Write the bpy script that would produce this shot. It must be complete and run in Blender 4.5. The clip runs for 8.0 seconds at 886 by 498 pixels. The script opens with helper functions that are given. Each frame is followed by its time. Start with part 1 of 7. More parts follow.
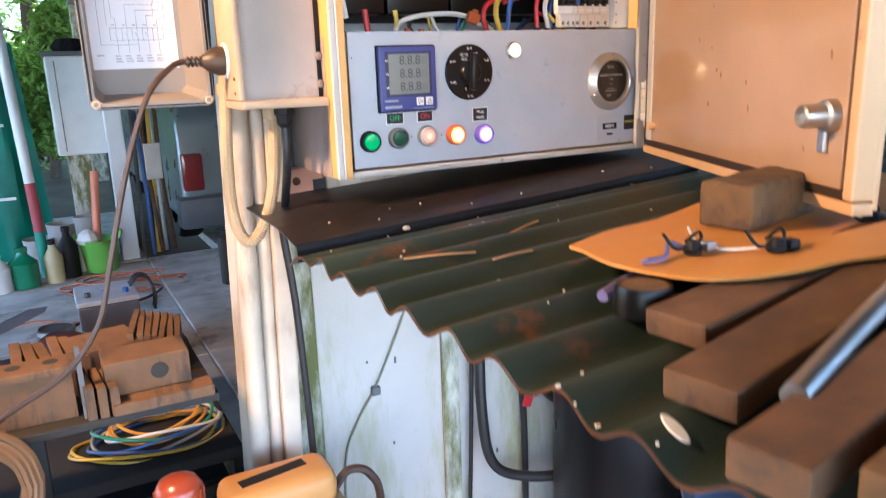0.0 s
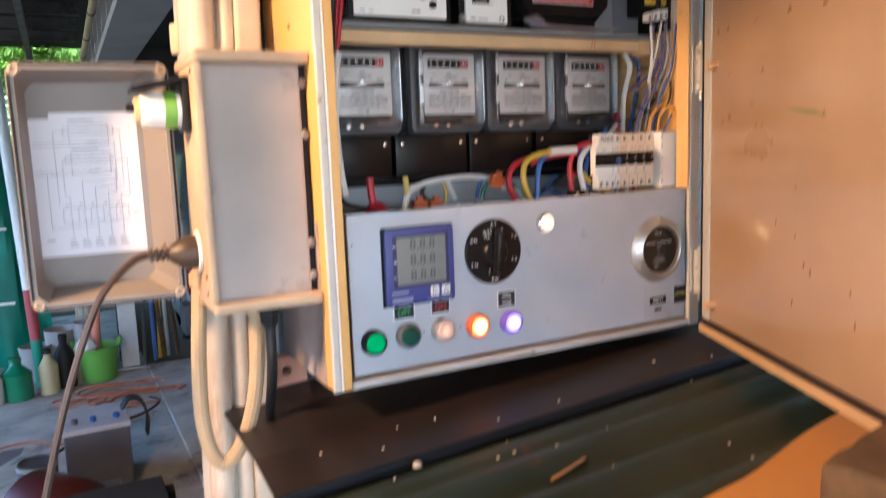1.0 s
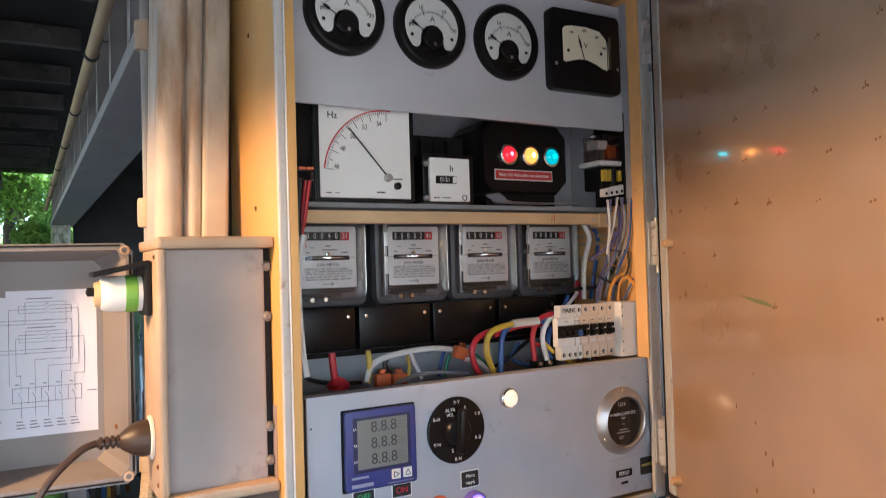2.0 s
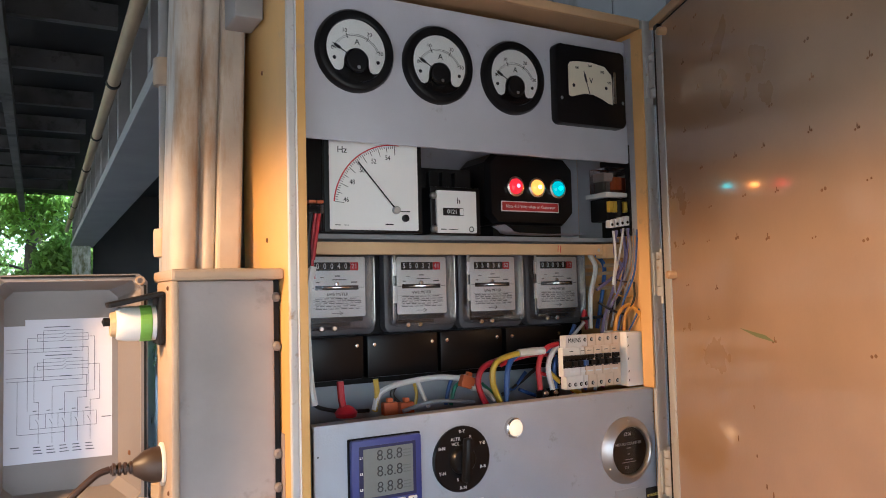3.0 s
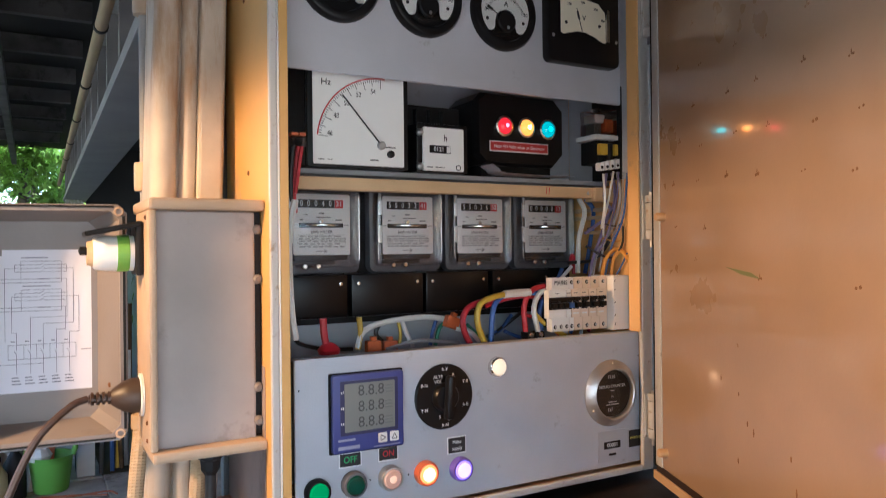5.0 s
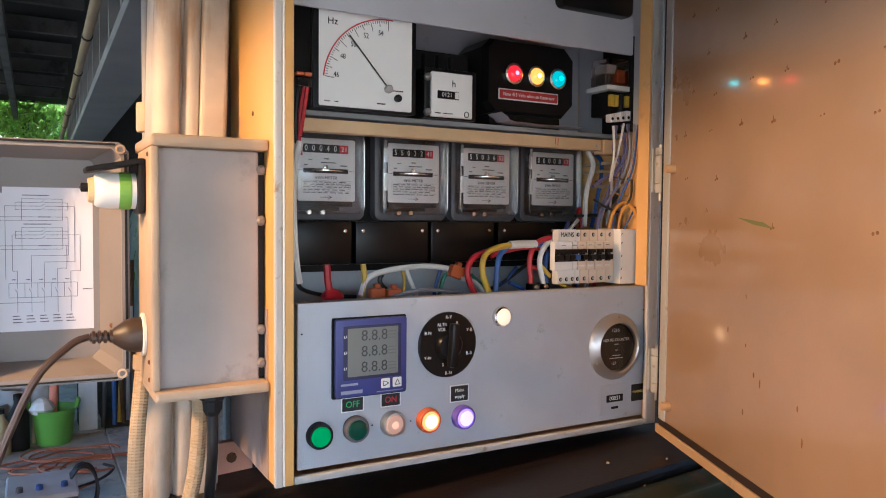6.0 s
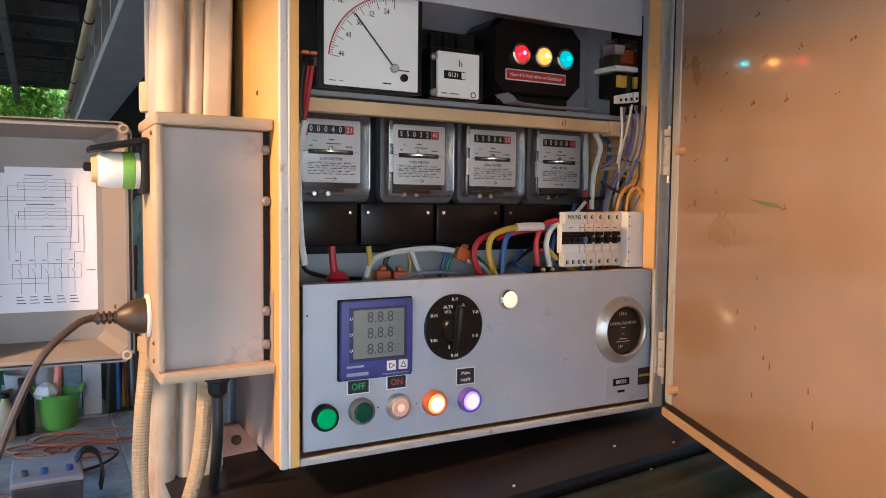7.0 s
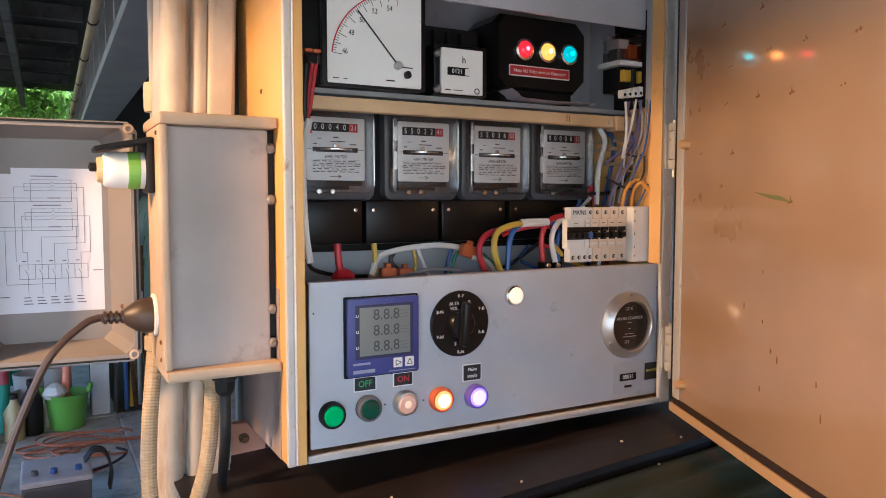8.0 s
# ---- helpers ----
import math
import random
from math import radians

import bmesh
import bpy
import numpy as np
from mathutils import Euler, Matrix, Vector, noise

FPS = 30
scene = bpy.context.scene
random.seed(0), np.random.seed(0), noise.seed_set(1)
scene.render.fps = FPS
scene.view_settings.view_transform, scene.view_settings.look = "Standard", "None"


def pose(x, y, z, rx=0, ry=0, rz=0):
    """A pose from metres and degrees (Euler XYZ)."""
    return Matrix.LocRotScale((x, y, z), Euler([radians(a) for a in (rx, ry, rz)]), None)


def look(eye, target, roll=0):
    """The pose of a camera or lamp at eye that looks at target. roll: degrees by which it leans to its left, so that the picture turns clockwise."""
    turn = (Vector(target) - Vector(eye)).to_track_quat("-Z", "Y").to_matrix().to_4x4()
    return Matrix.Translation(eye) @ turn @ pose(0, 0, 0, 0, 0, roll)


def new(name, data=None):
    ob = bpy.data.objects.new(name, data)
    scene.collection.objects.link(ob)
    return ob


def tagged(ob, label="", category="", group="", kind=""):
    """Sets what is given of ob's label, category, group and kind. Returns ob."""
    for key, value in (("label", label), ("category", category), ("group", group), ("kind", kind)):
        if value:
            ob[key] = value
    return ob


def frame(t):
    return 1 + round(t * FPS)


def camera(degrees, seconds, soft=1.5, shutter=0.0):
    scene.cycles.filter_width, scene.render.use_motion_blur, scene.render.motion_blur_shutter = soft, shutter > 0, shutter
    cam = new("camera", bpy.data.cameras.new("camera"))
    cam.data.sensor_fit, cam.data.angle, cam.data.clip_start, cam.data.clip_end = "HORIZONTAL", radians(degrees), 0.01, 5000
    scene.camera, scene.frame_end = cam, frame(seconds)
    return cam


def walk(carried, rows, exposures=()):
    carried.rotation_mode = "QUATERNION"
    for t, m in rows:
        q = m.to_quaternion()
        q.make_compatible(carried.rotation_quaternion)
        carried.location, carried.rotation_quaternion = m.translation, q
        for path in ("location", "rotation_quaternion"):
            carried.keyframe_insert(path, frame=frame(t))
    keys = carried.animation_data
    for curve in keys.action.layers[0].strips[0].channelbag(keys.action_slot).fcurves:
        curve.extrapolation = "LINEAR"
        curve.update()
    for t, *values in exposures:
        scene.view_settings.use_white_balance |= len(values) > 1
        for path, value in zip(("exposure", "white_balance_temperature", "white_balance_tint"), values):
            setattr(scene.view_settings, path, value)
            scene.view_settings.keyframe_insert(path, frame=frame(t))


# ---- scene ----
cam = camera(62.0, 8.0, soft=0.95, shutter=0.6)
PATH = [
    (0, (-0.41, -1.048, 1.255), (0.504, 0.664, 0.772), -2.0),
    (0.5, (-0.362, -0.933, 1.3), (0.522, 0.805, 0.853), -1.6),
    (0.6, (-0.342, -0.882, 1.299), (0.565, 0.856, 0.905), -2.6),
    (1, (-0.302, -0.838, 1.383), (0.61, 0.921, 1.111), -2.2),
    (1.5, (-0.293, -0.828, 1.433), (0.683, 0.916, 1.357), -2.2),
    (2, (-0.293, -0.84, 1.457), (0.713, 0.888, 1.507), -1.7),
    (3.5, (-0.291, -0.872, 1.47), (0.669, 0.879, 1.582), -1.3),
    (4, (-0.284, -0.874, 1.468), (0.684, 0.872, 1.577), -1.3),
    (4.5, (-0.276, -0.867, 1.455), (0.702, 0.876, 1.519), -1.2),
    (6, (-0.271, -0.845, 1.411), (0.702, 0.901, 1.325), 0.5),
    (6.5, (-0.273, -0.837, 1.409), (0.697, 0.908, 1.301), 0.7),
    (7, (-0.271, -0.835, 1.404), (0.695, 0.912, 1.282), 0.6),
    (7.5, (-0.268, -0.838, 1.405), (0.69, 0.912, 1.271), 0.3),
    (8, (-0.271, -0.835, 1.403), (0.682, 0.918, 1.274), -0.0),
]
walk(cam, [(t, look(eye, target, roll)) for t, eye, target, roll in PATH],
     exposures=[(0.0, 3.42, 5150, 10), (0.5, 3.25, 5150, 10), (1.0, 3.14, 5150, 10), (1.5, 2.93, 5150, 10), (2.0, 2.76, 5150, 10),
                (4.5, 2.70, 5150, 10), (6.0, 2.73, 5150, 10), (8.0, 2.76, 5150, 10)])

# ---- light ----
world = bpy.data.worlds.new("sky")
scene.world = world
world.use_nodes = True
wn = world.node_tree
sky = wn.nodes.new("ShaderNodeTexSky")
sky.sky_type = "NISHITA"
sky.sun_disc = False
sky.sun_elevation = radians(48)
sky.sun_rotation = radians(200)
wn.links.new(sky.outputs[0], wn.nodes["Background"].inputs[0])
wn.nodes["Background"].inputs[1].default_value = 0.12
sun_data = bpy.data.lights.new("sun", "SUN")
sun_data.energy, sun_data.angle, sun_data.color = 3.4, radians(3), (1.0, 0.97, 0.92)
sun = new("sun", sun_data)
sun.matrix_world = look((0, 0, 12), (3.0, 8.0, 0))
# the shaded tungsten lamp that hangs to the side, out of view
bulb_data = bpy.data.lights.new("pendant_bulb", "SPOT")
bulb_data.energy, bulb_data.color, bulb_data.shadow_soft_size = 13.3, (1.0, 0.54, 0.215), 0.06
bulb_data.spot_size, bulb_data.spot_blend = radians(168), 0.12
bulb = new("pendant_bulb", bulb_data)
bulb.matrix_world = look((-0.92, -0.13, 1.76), (-0.89, -0.13, 0.0))


# ---- materials ----
def mat(name, base, rough=0.5, metal=0.0, var=0.12, scale=6.0, stain=None, amount=0.0, stain_scale=3.0, bump=0.08, fine=180.0, emit=None, power=0.0, trans=0.0, spec=0.5, coat=0.0, stretch=None):
    m = bpy.data.materials.new(name)
    m.use_nodes = True
    nt = m.node_tree
    b = nt.nodes["Principled BSDF"]
    co = nt.nodes.new("ShaderNodeTexCoord")
    n1 = nt.nodes.new("ShaderNodeTexNoise")
    n1.inputs["Scale"].default_value, n1.inputs["Detail"].default_value = scale, 6
    nt.links.new(co.outputs["Object"], n1.inputs["Vector"])
    ramp = nt.nodes.new("ShaderNodeMapRange")
    ramp.inputs[1].default_value, ramp.inputs[2].default_value = 0.3, 0.7
    ramp.inputs[3].default_value, ramp.inputs[4].default_value = 1 - var, 1 + var
    nt.links.new(n1.outputs["Fac"], ramp.inputs[0])
    mul = nt.nodes.new("ShaderNodeVectorMath")
    mul.operation = "SCALE"
    mul.inputs[0].default_value = base
    nt.links.new(ramp.outputs[0], mul.inputs["Scale"])
    col = mul.outputs[0]
    n2 = nt.nodes.new("ShaderNodeTexNoise")
    n2.inputs["Scale"].default_value, n2.inputs["Detail"].default_value = fine, 3
    nt.links.new(co.outputs["Object"], n2.inputs["Vector"])
    if stain:
        n3 = nt.nodes.new("ShaderNodeTexNoise")
        n3.inputs["Scale"].default_value, n3.inputs["Detail"].default_value, n3.inputs["Roughness"].default_value = stain_scale, 9, 0.68
        if stretch:
            mp = nt.nodes.new("ShaderNodeMapping")
            mp.inputs["Scale"].default_value = stretch
            nt.links.new(co.outputs["Object"], mp.inputs["Vector"])
            nt.links.new(mp.outputs[0], n3.inputs["Vector"])
        else:
            nt.links.new(co.outputs["Object"], n3.inputs["Vector"])
        r3 = nt.nodes.new("ShaderNodeMapRange")
        r3.inputs[1].default_value, r3.inputs[2].default_value = 0.72 - amount * 0.35, 0.80 - amount * 0.25
        nt.links.new(n3.outputs["Fac"], r3.inputs[0])
        mix = nt.nodes.new("ShaderNodeMix")
        mix.data_type = "RGBA"
        mix.inputs[7].default_value = (*stain, 1)
        nt.links.new(r3.outputs[0], mix.inputs[0])
        nt.links.new(col, mix.inputs[6])
        col = mix.outputs[2]
    nt.links.new(col, b.inputs["Base Color"])
    rr = nt.nodes.new("ShaderNodeMapRange")
    rr.inputs[3].default_value, rr.inputs[4].default_value = max(0.02, rough - 0.1), min(1, rough + 0.1)
    nt.links.new(n1.outputs["Fac"], rr.inputs[0])
    nt.links.new(rr.outputs[0], b.inputs["Roughness"])
    b.inputs["Metallic"].default_value = metal
    b.inputs["Specular IOR Level"].default_value = spec
    b.inputs["Transmission Weight"].default_value = trans
    b.inputs["Coat Weight"].default_value = coat
    if bump:
        bp = nt.nodes.new("ShaderNodeBump")
        bp.inputs["Strength"].default_value, bp.inputs["Distance"].default_value = bump, 0.002
        nt.links.new(n2.outputs["Fac"], bp.inputs["Height"])
        nt.links.new(bp.outputs[0], b.inputs["Normal"])
    if emit:
        b.inputs["Emission Color"].default_value = (*emit, 1)
        b.inputs["Emission Strength"].default_value = power
    return m


def clear(name, tint=(1, 1, 1), rough=0.02, weight=0.9):
    """Thin clear plastic or glass: mostly see-through with a glossy skin."""
    m = bpy.data.materials.new(name)
    m.use_nodes = True
    nt = m.node_tree
    nt.nodes.remove(nt.nodes["Principled BSDF"])
    tr = nt.nodes.new("ShaderNodeBsdfTransparent")
    tr.inputs[0].default_value = (*tint, 1)
    gl = nt.nodes.new("ShaderNodeBsdfGlossy")
    gl.inputs["Roughness"].default_value = rough
    fr = nt.nodes.new("ShaderNodeFresnel")
    fr.inputs[0].default_value = 1.45
    mx = nt.nodes.new("ShaderNodeMixShader")
    nt.links.new(fr.outputs[0], mx.inputs[0])
    nt.links.new(tr.outputs[0], mx.inputs[1])
    nt.links.new(gl.outputs[0], mx.inputs[2])
    nt.links.new(mx.outputs[0], nt.nodes["Material Output"].inputs[0])
    return m


# clear plastic with some pale diffuse mixed in for its milky grey reflection
def hazy_clear(name, haze):
    m = clear(name, (0.96, 0.96, 0.97), 0.06)
    nt = m.node_tree
    out = nt.nodes["Material Output"]
    first = out.inputs[0].links[0].from_socket
    df = nt.nodes.new("ShaderNodeBsdfDiffuse")
    df.inputs[0].default_value = (0.62, 0.62, 0.63, 1)
    mx = nt.nodes.new("ShaderNodeMixShader")
    mx.inputs[0].default_value = haze
    nt.links.new(first, mx.inputs[1])
    nt.links.new(df.outputs[0], mx.inputs[2])
    nt.links.new(mx.outputs[0], out.inputs[0])
    return m


M_COVER = hazy_clear("dusty_clear_cover", 0.05)
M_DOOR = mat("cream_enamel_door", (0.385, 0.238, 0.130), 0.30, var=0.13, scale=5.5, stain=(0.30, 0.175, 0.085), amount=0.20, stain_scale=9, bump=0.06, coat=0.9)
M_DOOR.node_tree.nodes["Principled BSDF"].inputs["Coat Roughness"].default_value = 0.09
M_CREAM = mat("cream_enamel", (0.57, 0.36, 0.18), 0.38, var=0.1, stain=(0.35, 0.23, 0.14), amount=0.35, stain_scale=18)
# brighter copy of the cream enamel, with the orange light inside painted in
M_LITSIDE = mat("cream_enamel_inside", (0.74, 0.43, 0.15), 0.38, var=0.1, stain=(0.45, 0.28, 0.13), amount=0.3, stain_scale=18)
M_SPECK = mat("faded_rust_speck", (0.22, 0.105, 0.04), 0.8, var=0.4, scale=60)
M_SIDE = mat("faded_cream_enamel", (0.61, 0.355, 0.105), 0.42, var=0.12, scale=7, stain=(0.36, 0.27, 0.2), amount=0.4, stain_scale=9)
M_FLANGE = mat("worn_grey_edge", (0.47, 0.45, 0.42), 0.5, var=0.15, stain=(0.30, 0.22, 0.14), amount=0.38, stain_scale=40)
M_PANEL = mat("grey_panel_paint", (0.47, 0.475, 0.515), 0.40, var=0.09, scale=7, stain=(0.32, 0.31, 0.31), amount=0.28, stain_scale=26, bump=0.12, fine=400)
M_BACK = mat("pale_grey_backplate", (0.42, 0.47, 0.52), 0.5)
M_INSIDE = mat("cabinet_inner_grey", (0.25, 0.26, 0.27), 0.55)
M_BLACK = mat("black_bakelite", (0.007, 0.007, 0.008), 0.3, var=0.3, bump=0.04, spec=0.25)
M_MATTBLACK = mat("matt_black_plastic", (0.010, 0.010, 0.011), 0.55, var=0.2, spec=0.2)
# warmer than the box body: the rims' orange lamplight is in this colour
M_JBRIM = mat("beige_box_rim", (0.43, 0.315, 0.21), 0.55, var=0.2, scale=9, stain=(0.34, 0.25, 0.17), amount=0.35, stain_scale=14)
M_JB = mat("dusty_grey_box", (0.355, 0.300, 0.272), 0.55, var=0.17, scale=7, stain=(0.25, 0.21, 0.18), amount=0.42, stain_scale=13)
M_LID = mat("grey_lid_plastic", (0.20, 0.175, 0.163), 0.5, var=0.12, stain=(0.17, 0.14, 0.125), amount=0.35, stain_scale=8)
M_PAPER = mat("white_paper", (0.64, 0.63, 0.69), 0.85, var=0.03, bump=0.03)
M_INK = mat("pencil_ink", (0.10, 0.10, 0.13), 0.8, var=0.2, bump=0)
M_WHITEPAINT = mat("flaking_white_paint", (0.49, 0.415, 0.33), 0.6, var=0.25, scale=8, stain=(0.30, 0.17, 0.075), amount=0.56, stain_scale=10, stretch=(1, 1, 0.2), bump=0.3, fine=60)
M_MOSSY = mat("mossy_white_sheet", (0.46, 0.43, 0.40), 0.6, var=0.1, scale=5, stain=(0.33, 0.32, 0.18), amount=0.68, stain_scale=8, bump=0.2, fine=80, stretch=(1, 1, 0.25))
M_MOSSWOOD = mat("mossy_timber", (0.44, 0.43, 0.36), 0.8, var=0.3, scale=12, stain=(0.12, 0.125, 0.04), amount=0.8, stain_scale=20, stretch=(1, 1, 0.3), bump=0.6, fine=90)
M_PINK = mat("pinkish_primer_board", (0.62, 0.29, 0.19), 0.7, var=0.12, stain=(0.4, 0.25, 0.18), amount=0.3, stain_scale=16)
M_FLASH = mat("dark_brown_flashing", (0.015, 0.0095, 0.009), 0.42, var=0.3, scale=10, stain=(0.045, 0.022, 0.018), amount=0.3, stain_scale=6, bump=0.15)
M_ROOF = mat("dark_green_roof_paint", (0.018, 0.030, 0.024), 0.42, var=0.3, scale=5, stain=(0.15, 0.055, 0.02), amount=0.36, stain_scale=6, bump=0.2, fine=120)
M_RUST = mat("rusty_cut_edge", (0.15, 0.065, 0.026), 0.85, var=0.4, scale=40)
M_TRAY = mat("pale_plastic_sheet", (0.56, 0.245, 0.042), 0.45, var=0.06, scale=4, stain=(0.45, 0.28, 0.13), amount=0.1, stain_scale=10)
M_BRICK = mat("weathered_timber_block", (0.125, 0.068, 0.024), 0.9, var=0.4, scale=20, stain=(0.07, 0.04, 0.022), amount=0.6, stain_scale=30, bump=1.0, fine=60)
M_PLANK = mat("rough_sawn_timber", (0.105, 0.053, 0.021), 0.85, var=0.4, scale=16, stain=(0.065, 0.038, 0.02), amount=0.6, stain_scale=40, stretch=(0.12, 1, 1), bump=0.5, fine=110)
M_PALEWOOD = mat("pale_pine", (0.60, 0.42, 0.23), 0.6, var=0.12, scale=14, bump=0.15)
M_CHROME = mat("chrome", (0.72, 0.71, 0.70), 0.26, 1.0, var=0.06, bump=0)
M_STEEL = mat("dull_zinc", (0.48, 0.48, 0.47), 0.4, 1.0, var=0.15)
M_WHITE = mat("white_plastic", (0.74, 0.73, 0.70), 0.4, var=0.05)
M_DIALWHITE = mat("dial_white", (0.82, 0.82, 0.80), 0.5, var=0.02, bump=0)
M_DIALCREAM = mat("dial_cream", (0.74, 0.68, 0.52), 0.5, var=0.05, bump=0)
M_PRINT = mat("black_print", (0.015, 0.015, 0.017), 0.6, bump=0)
M_REDPRINT = mat("red_print", (0.55, 0.02, 0.03), 0.6, bump=0)
M_WHITEPRINT = mat("white_print", (0.8, 0.8, 0.8), 0.6, bump=0)
M_GREENPRINT = mat("green_print", (0.05, 0.42, 0.12), 0.6, bump=0)
M_BLUE = mat("blue_meter_case", (0.045, 0.055, 0.22), 0.4, var=0.08)
M_LCD = mat("grey_lcd", (0.20, 0.215, 0.205), 0.25, var=0.03, bump=0)
M_LCDINK = mat("lcd_segments", (0.055, 0.06, 0.06), 0.4, bump=0)
M_GLASS = clear("clear_cover")
M_FINEPRINT = mat("faded_print", (0.10, 0.10, 0.105), 0.6, bump=0)
M_PLATE = mat("meter_plate_grey", (0.80, 0.79, 0.78), 0.45, var=0.05, bump=0.02)
M_CONDUIT = mat("cream_corrugated_conduit", (0.40, 0.29, 0.17), 0.5, var=0.12)
M_ORANGECON = mat("orange_connector", (0.55, 0.12, 0.03), 0.45, var=0.1)
M_CLEARREL = clear("relay_cover", (0.85, 0.78, 0.76), 0.08)
M_CONCRETE = mat("grey_concrete", (0.49, 0.455, 0.40), 0.85, var=0.30, scale=5, stain=(0.17, 0.155, 0.14), amount=0.5, stain_scale=3.2, bump=0.4, fine=40)
M_DIRT = mat("ground_soil", (0.12, 0.10, 0.07), 0.95, var=0.3, scale=2, stain=(0.06, 0.09, 0.03), amount=0.5, stain_scale=1.0, bump=0.5, fine=20)
M_BEAM = mat("grey_painted_steel", (0.30, 0.285, 0.27), 0.6, var=0.15, scale=3, stain=(0.16, 0.14, 0.12), amount=0.3, stain_scale=3)
M_DARKROOF = mat("sooty_roof_lining", (0.028, 0.027, 0.026), 0.8, var=0.3, scale=2, spec=0.2)
M_DARKWOOD = mat("dark_rafter", (0.025, 0.022, 0.020), 0.8, var=0.25, scale=4)
M_GREENTARP = mat("green_tarpaulin", (0.02, 0.22, 0.15), 0.5, var=0.25, scale=3, bump=0.3, fine=30)
M_BUCKET = mat("lime_green_rubber", (0.16, 0.40, 0.06), 0.45, var=0.06)
M_SALMON = mat("salmon_pipe", (0.65, 0.22, 0.13), 0.5, var=0.1)
M_APPLIANCE = mat("white_appliance", (0.62, 0.64, 0.64), 0.45, var=0.08, stain=(0.42, 0.42, 0.38), amount=0.2, stain_scale=4)
M_CARSIDE = mat("silver_green_car_paint", (0.15, 0.18, 0.185), 0.3, 0.3, var=0.06, coat=0.5)
M_CARDARK = mat("dark_bumper", (0.06, 0.065, 0.07), 0.55, var=0.15)
M_CARGLASS = mat("dark_car_glass", (0.02, 0.025, 0.03), 0.08, bump=0)
M_REDLENS = mat("red_lens", (0.15, 0.012, 0.012), 0.2, bump=0, coat=0.4)
M_OLDPINE = mat("weathered_pine", (0.135, 0.070, 0.032), 0.8, var=0.3, scale=14, stain=(0.05, 0.035, 0.028), amount=0.55, stain_scale=30, bump=0.4, stretch=(1, 0.25, 0.25))
M_YELLOWCASE = mat("yellow_plastic_case", (0.42, 0.21, 0.06), 0.45, var=0.1)
M_BATTERY = mat("grey_case_plastic", (0.10, 0.10, 0.11), 0.5, var=0.2)
M_MAROON = mat("maroon_paint", (0.085, 0.02, 0.022), 0.4, var=0.2)
M_COPPER = mat("copper_cable_sheath", (0.42, 0.14, 0.06), 0.6, var=0.2)


def leafy(name, tint, glow):
    """A thin leaf: half of the light is scattered back, half comes through."""
    m = bpy.data.materials.new(name)
    m.use_nodes = True
    nt = m.node_tree
    nt.nodes.remove(nt.nodes["Principled BSDF"])
    isl = nt.nodes.new("ShaderNodeNewGeometry")
    ramp = nt.nodes.new("ShaderNodeMapRange")
    ramp.inputs[3].default_value, ramp.inputs[4].default_value = 0.55, 1.35
    nt.links.new(isl.outputs["Random Per Island"], ramp.inputs[0])
    shaders = []
    for kind, c in (("ShaderNodeBsdfDiffuse", tint), ("ShaderNodeBsdfTranslucent", glow)):
        mul = nt.nodes.new("ShaderNodeVectorMath")
        mul.operation = "SCALE"
        mul.inputs[0].default_value = c
        nt.links.new(ramp.outputs[0], mul.inputs["Scale"])
        sh = nt.nodes.new(kind)
        nt.links.new(mul.outputs[0], sh.inputs[0])
        shaders.append(sh)
    mx = nt.nodes.new("ShaderNodeMixShader")
    mx.inputs[0].default_value = 0.5
    nt.links.new(shaders[0].outputs[0], mx.inputs[1])
    nt.links.new(shaders[1].outputs[0], mx.inputs[2])
    nt.links.new(mx.outputs[0], nt.nodes["Material Output"].inputs[0])
    return m


M_LEAF = leafy("leaf_green", (0.22, 0.34, 0.09), (0.46, 0.62, 0.14))
M_LEAF2 = leafy("leaf_pale", (0.34, 0.46, 0.17), (0.62, 0.74, 0.28))
M_BARK = mat("bark", (0.10, 0.08, 0.06), 0.9, var=0.3, scale=9, bump=0.6, fine=30)
M_GLASSGREEN = mat("green_glass_bottle", (0.02, 0.19, 0.09), 0.15, bump=0, coat=0.5)
WIRE = {}
for _n, _c in dict(red=(0.50, 0.02, 0.03), yellow=(0.62, 0.42, 0.04), blue=(0.04, 0.11, 0.36), white=(0.72, 0.72, 0.70), green=(0.03, 0.22, 0.13),
                   black=(0.015, 0.015, 0.016), grey=(0.30, 0.30, 0.31), violet=(0.16, 0.14, 0.28), orange=(0.62, 0.30, 0.04), brown=(0.05, 0.028, 0.018)).items():
    WIRE[_n] = mat(_n + "_insulation", _c, 0.4, var=0.08, bump=0)


def lamp_mat(name, base, emit, power):
    return mat(name, base, 0.15, var=0.02, bump=0, emit=emit, power=power, coat=0.5)


# ---- building helpers ----
def thing(name, at, label, category, group="", kind=""):
    ob = new(name)
    ob.location = at
    ob.empty_display_size = 0.05
    return tagged(ob, label, category, group, kind)


def origin_of(ob):
    p = Vector(ob.location)
    while ob.parent:
        ob = ob.parent
        p = p + Vector(ob.location)
    return p


def part(name, bm, material, parent=None, label="", smooth=False):
    """Links a bmesh, given in world coordinates, as one mesh under its parent."""
    me = bpy.data.meshes.new(name)
    if parent:
        bmesh.ops.translate(bm, verts=bm.verts[:], vec=-origin_of(parent))
    bm.to_mesh(me)
    bm.free()
    me.materials.append(material)
    if smooth:
        for p in me.polygons:
            p.use_smooth = True
        me.set_sharp_from_angle(angle=radians(38))
    ob = new(name, me)
    if parent:
        ob.parent = parent
    return tagged(ob, label)


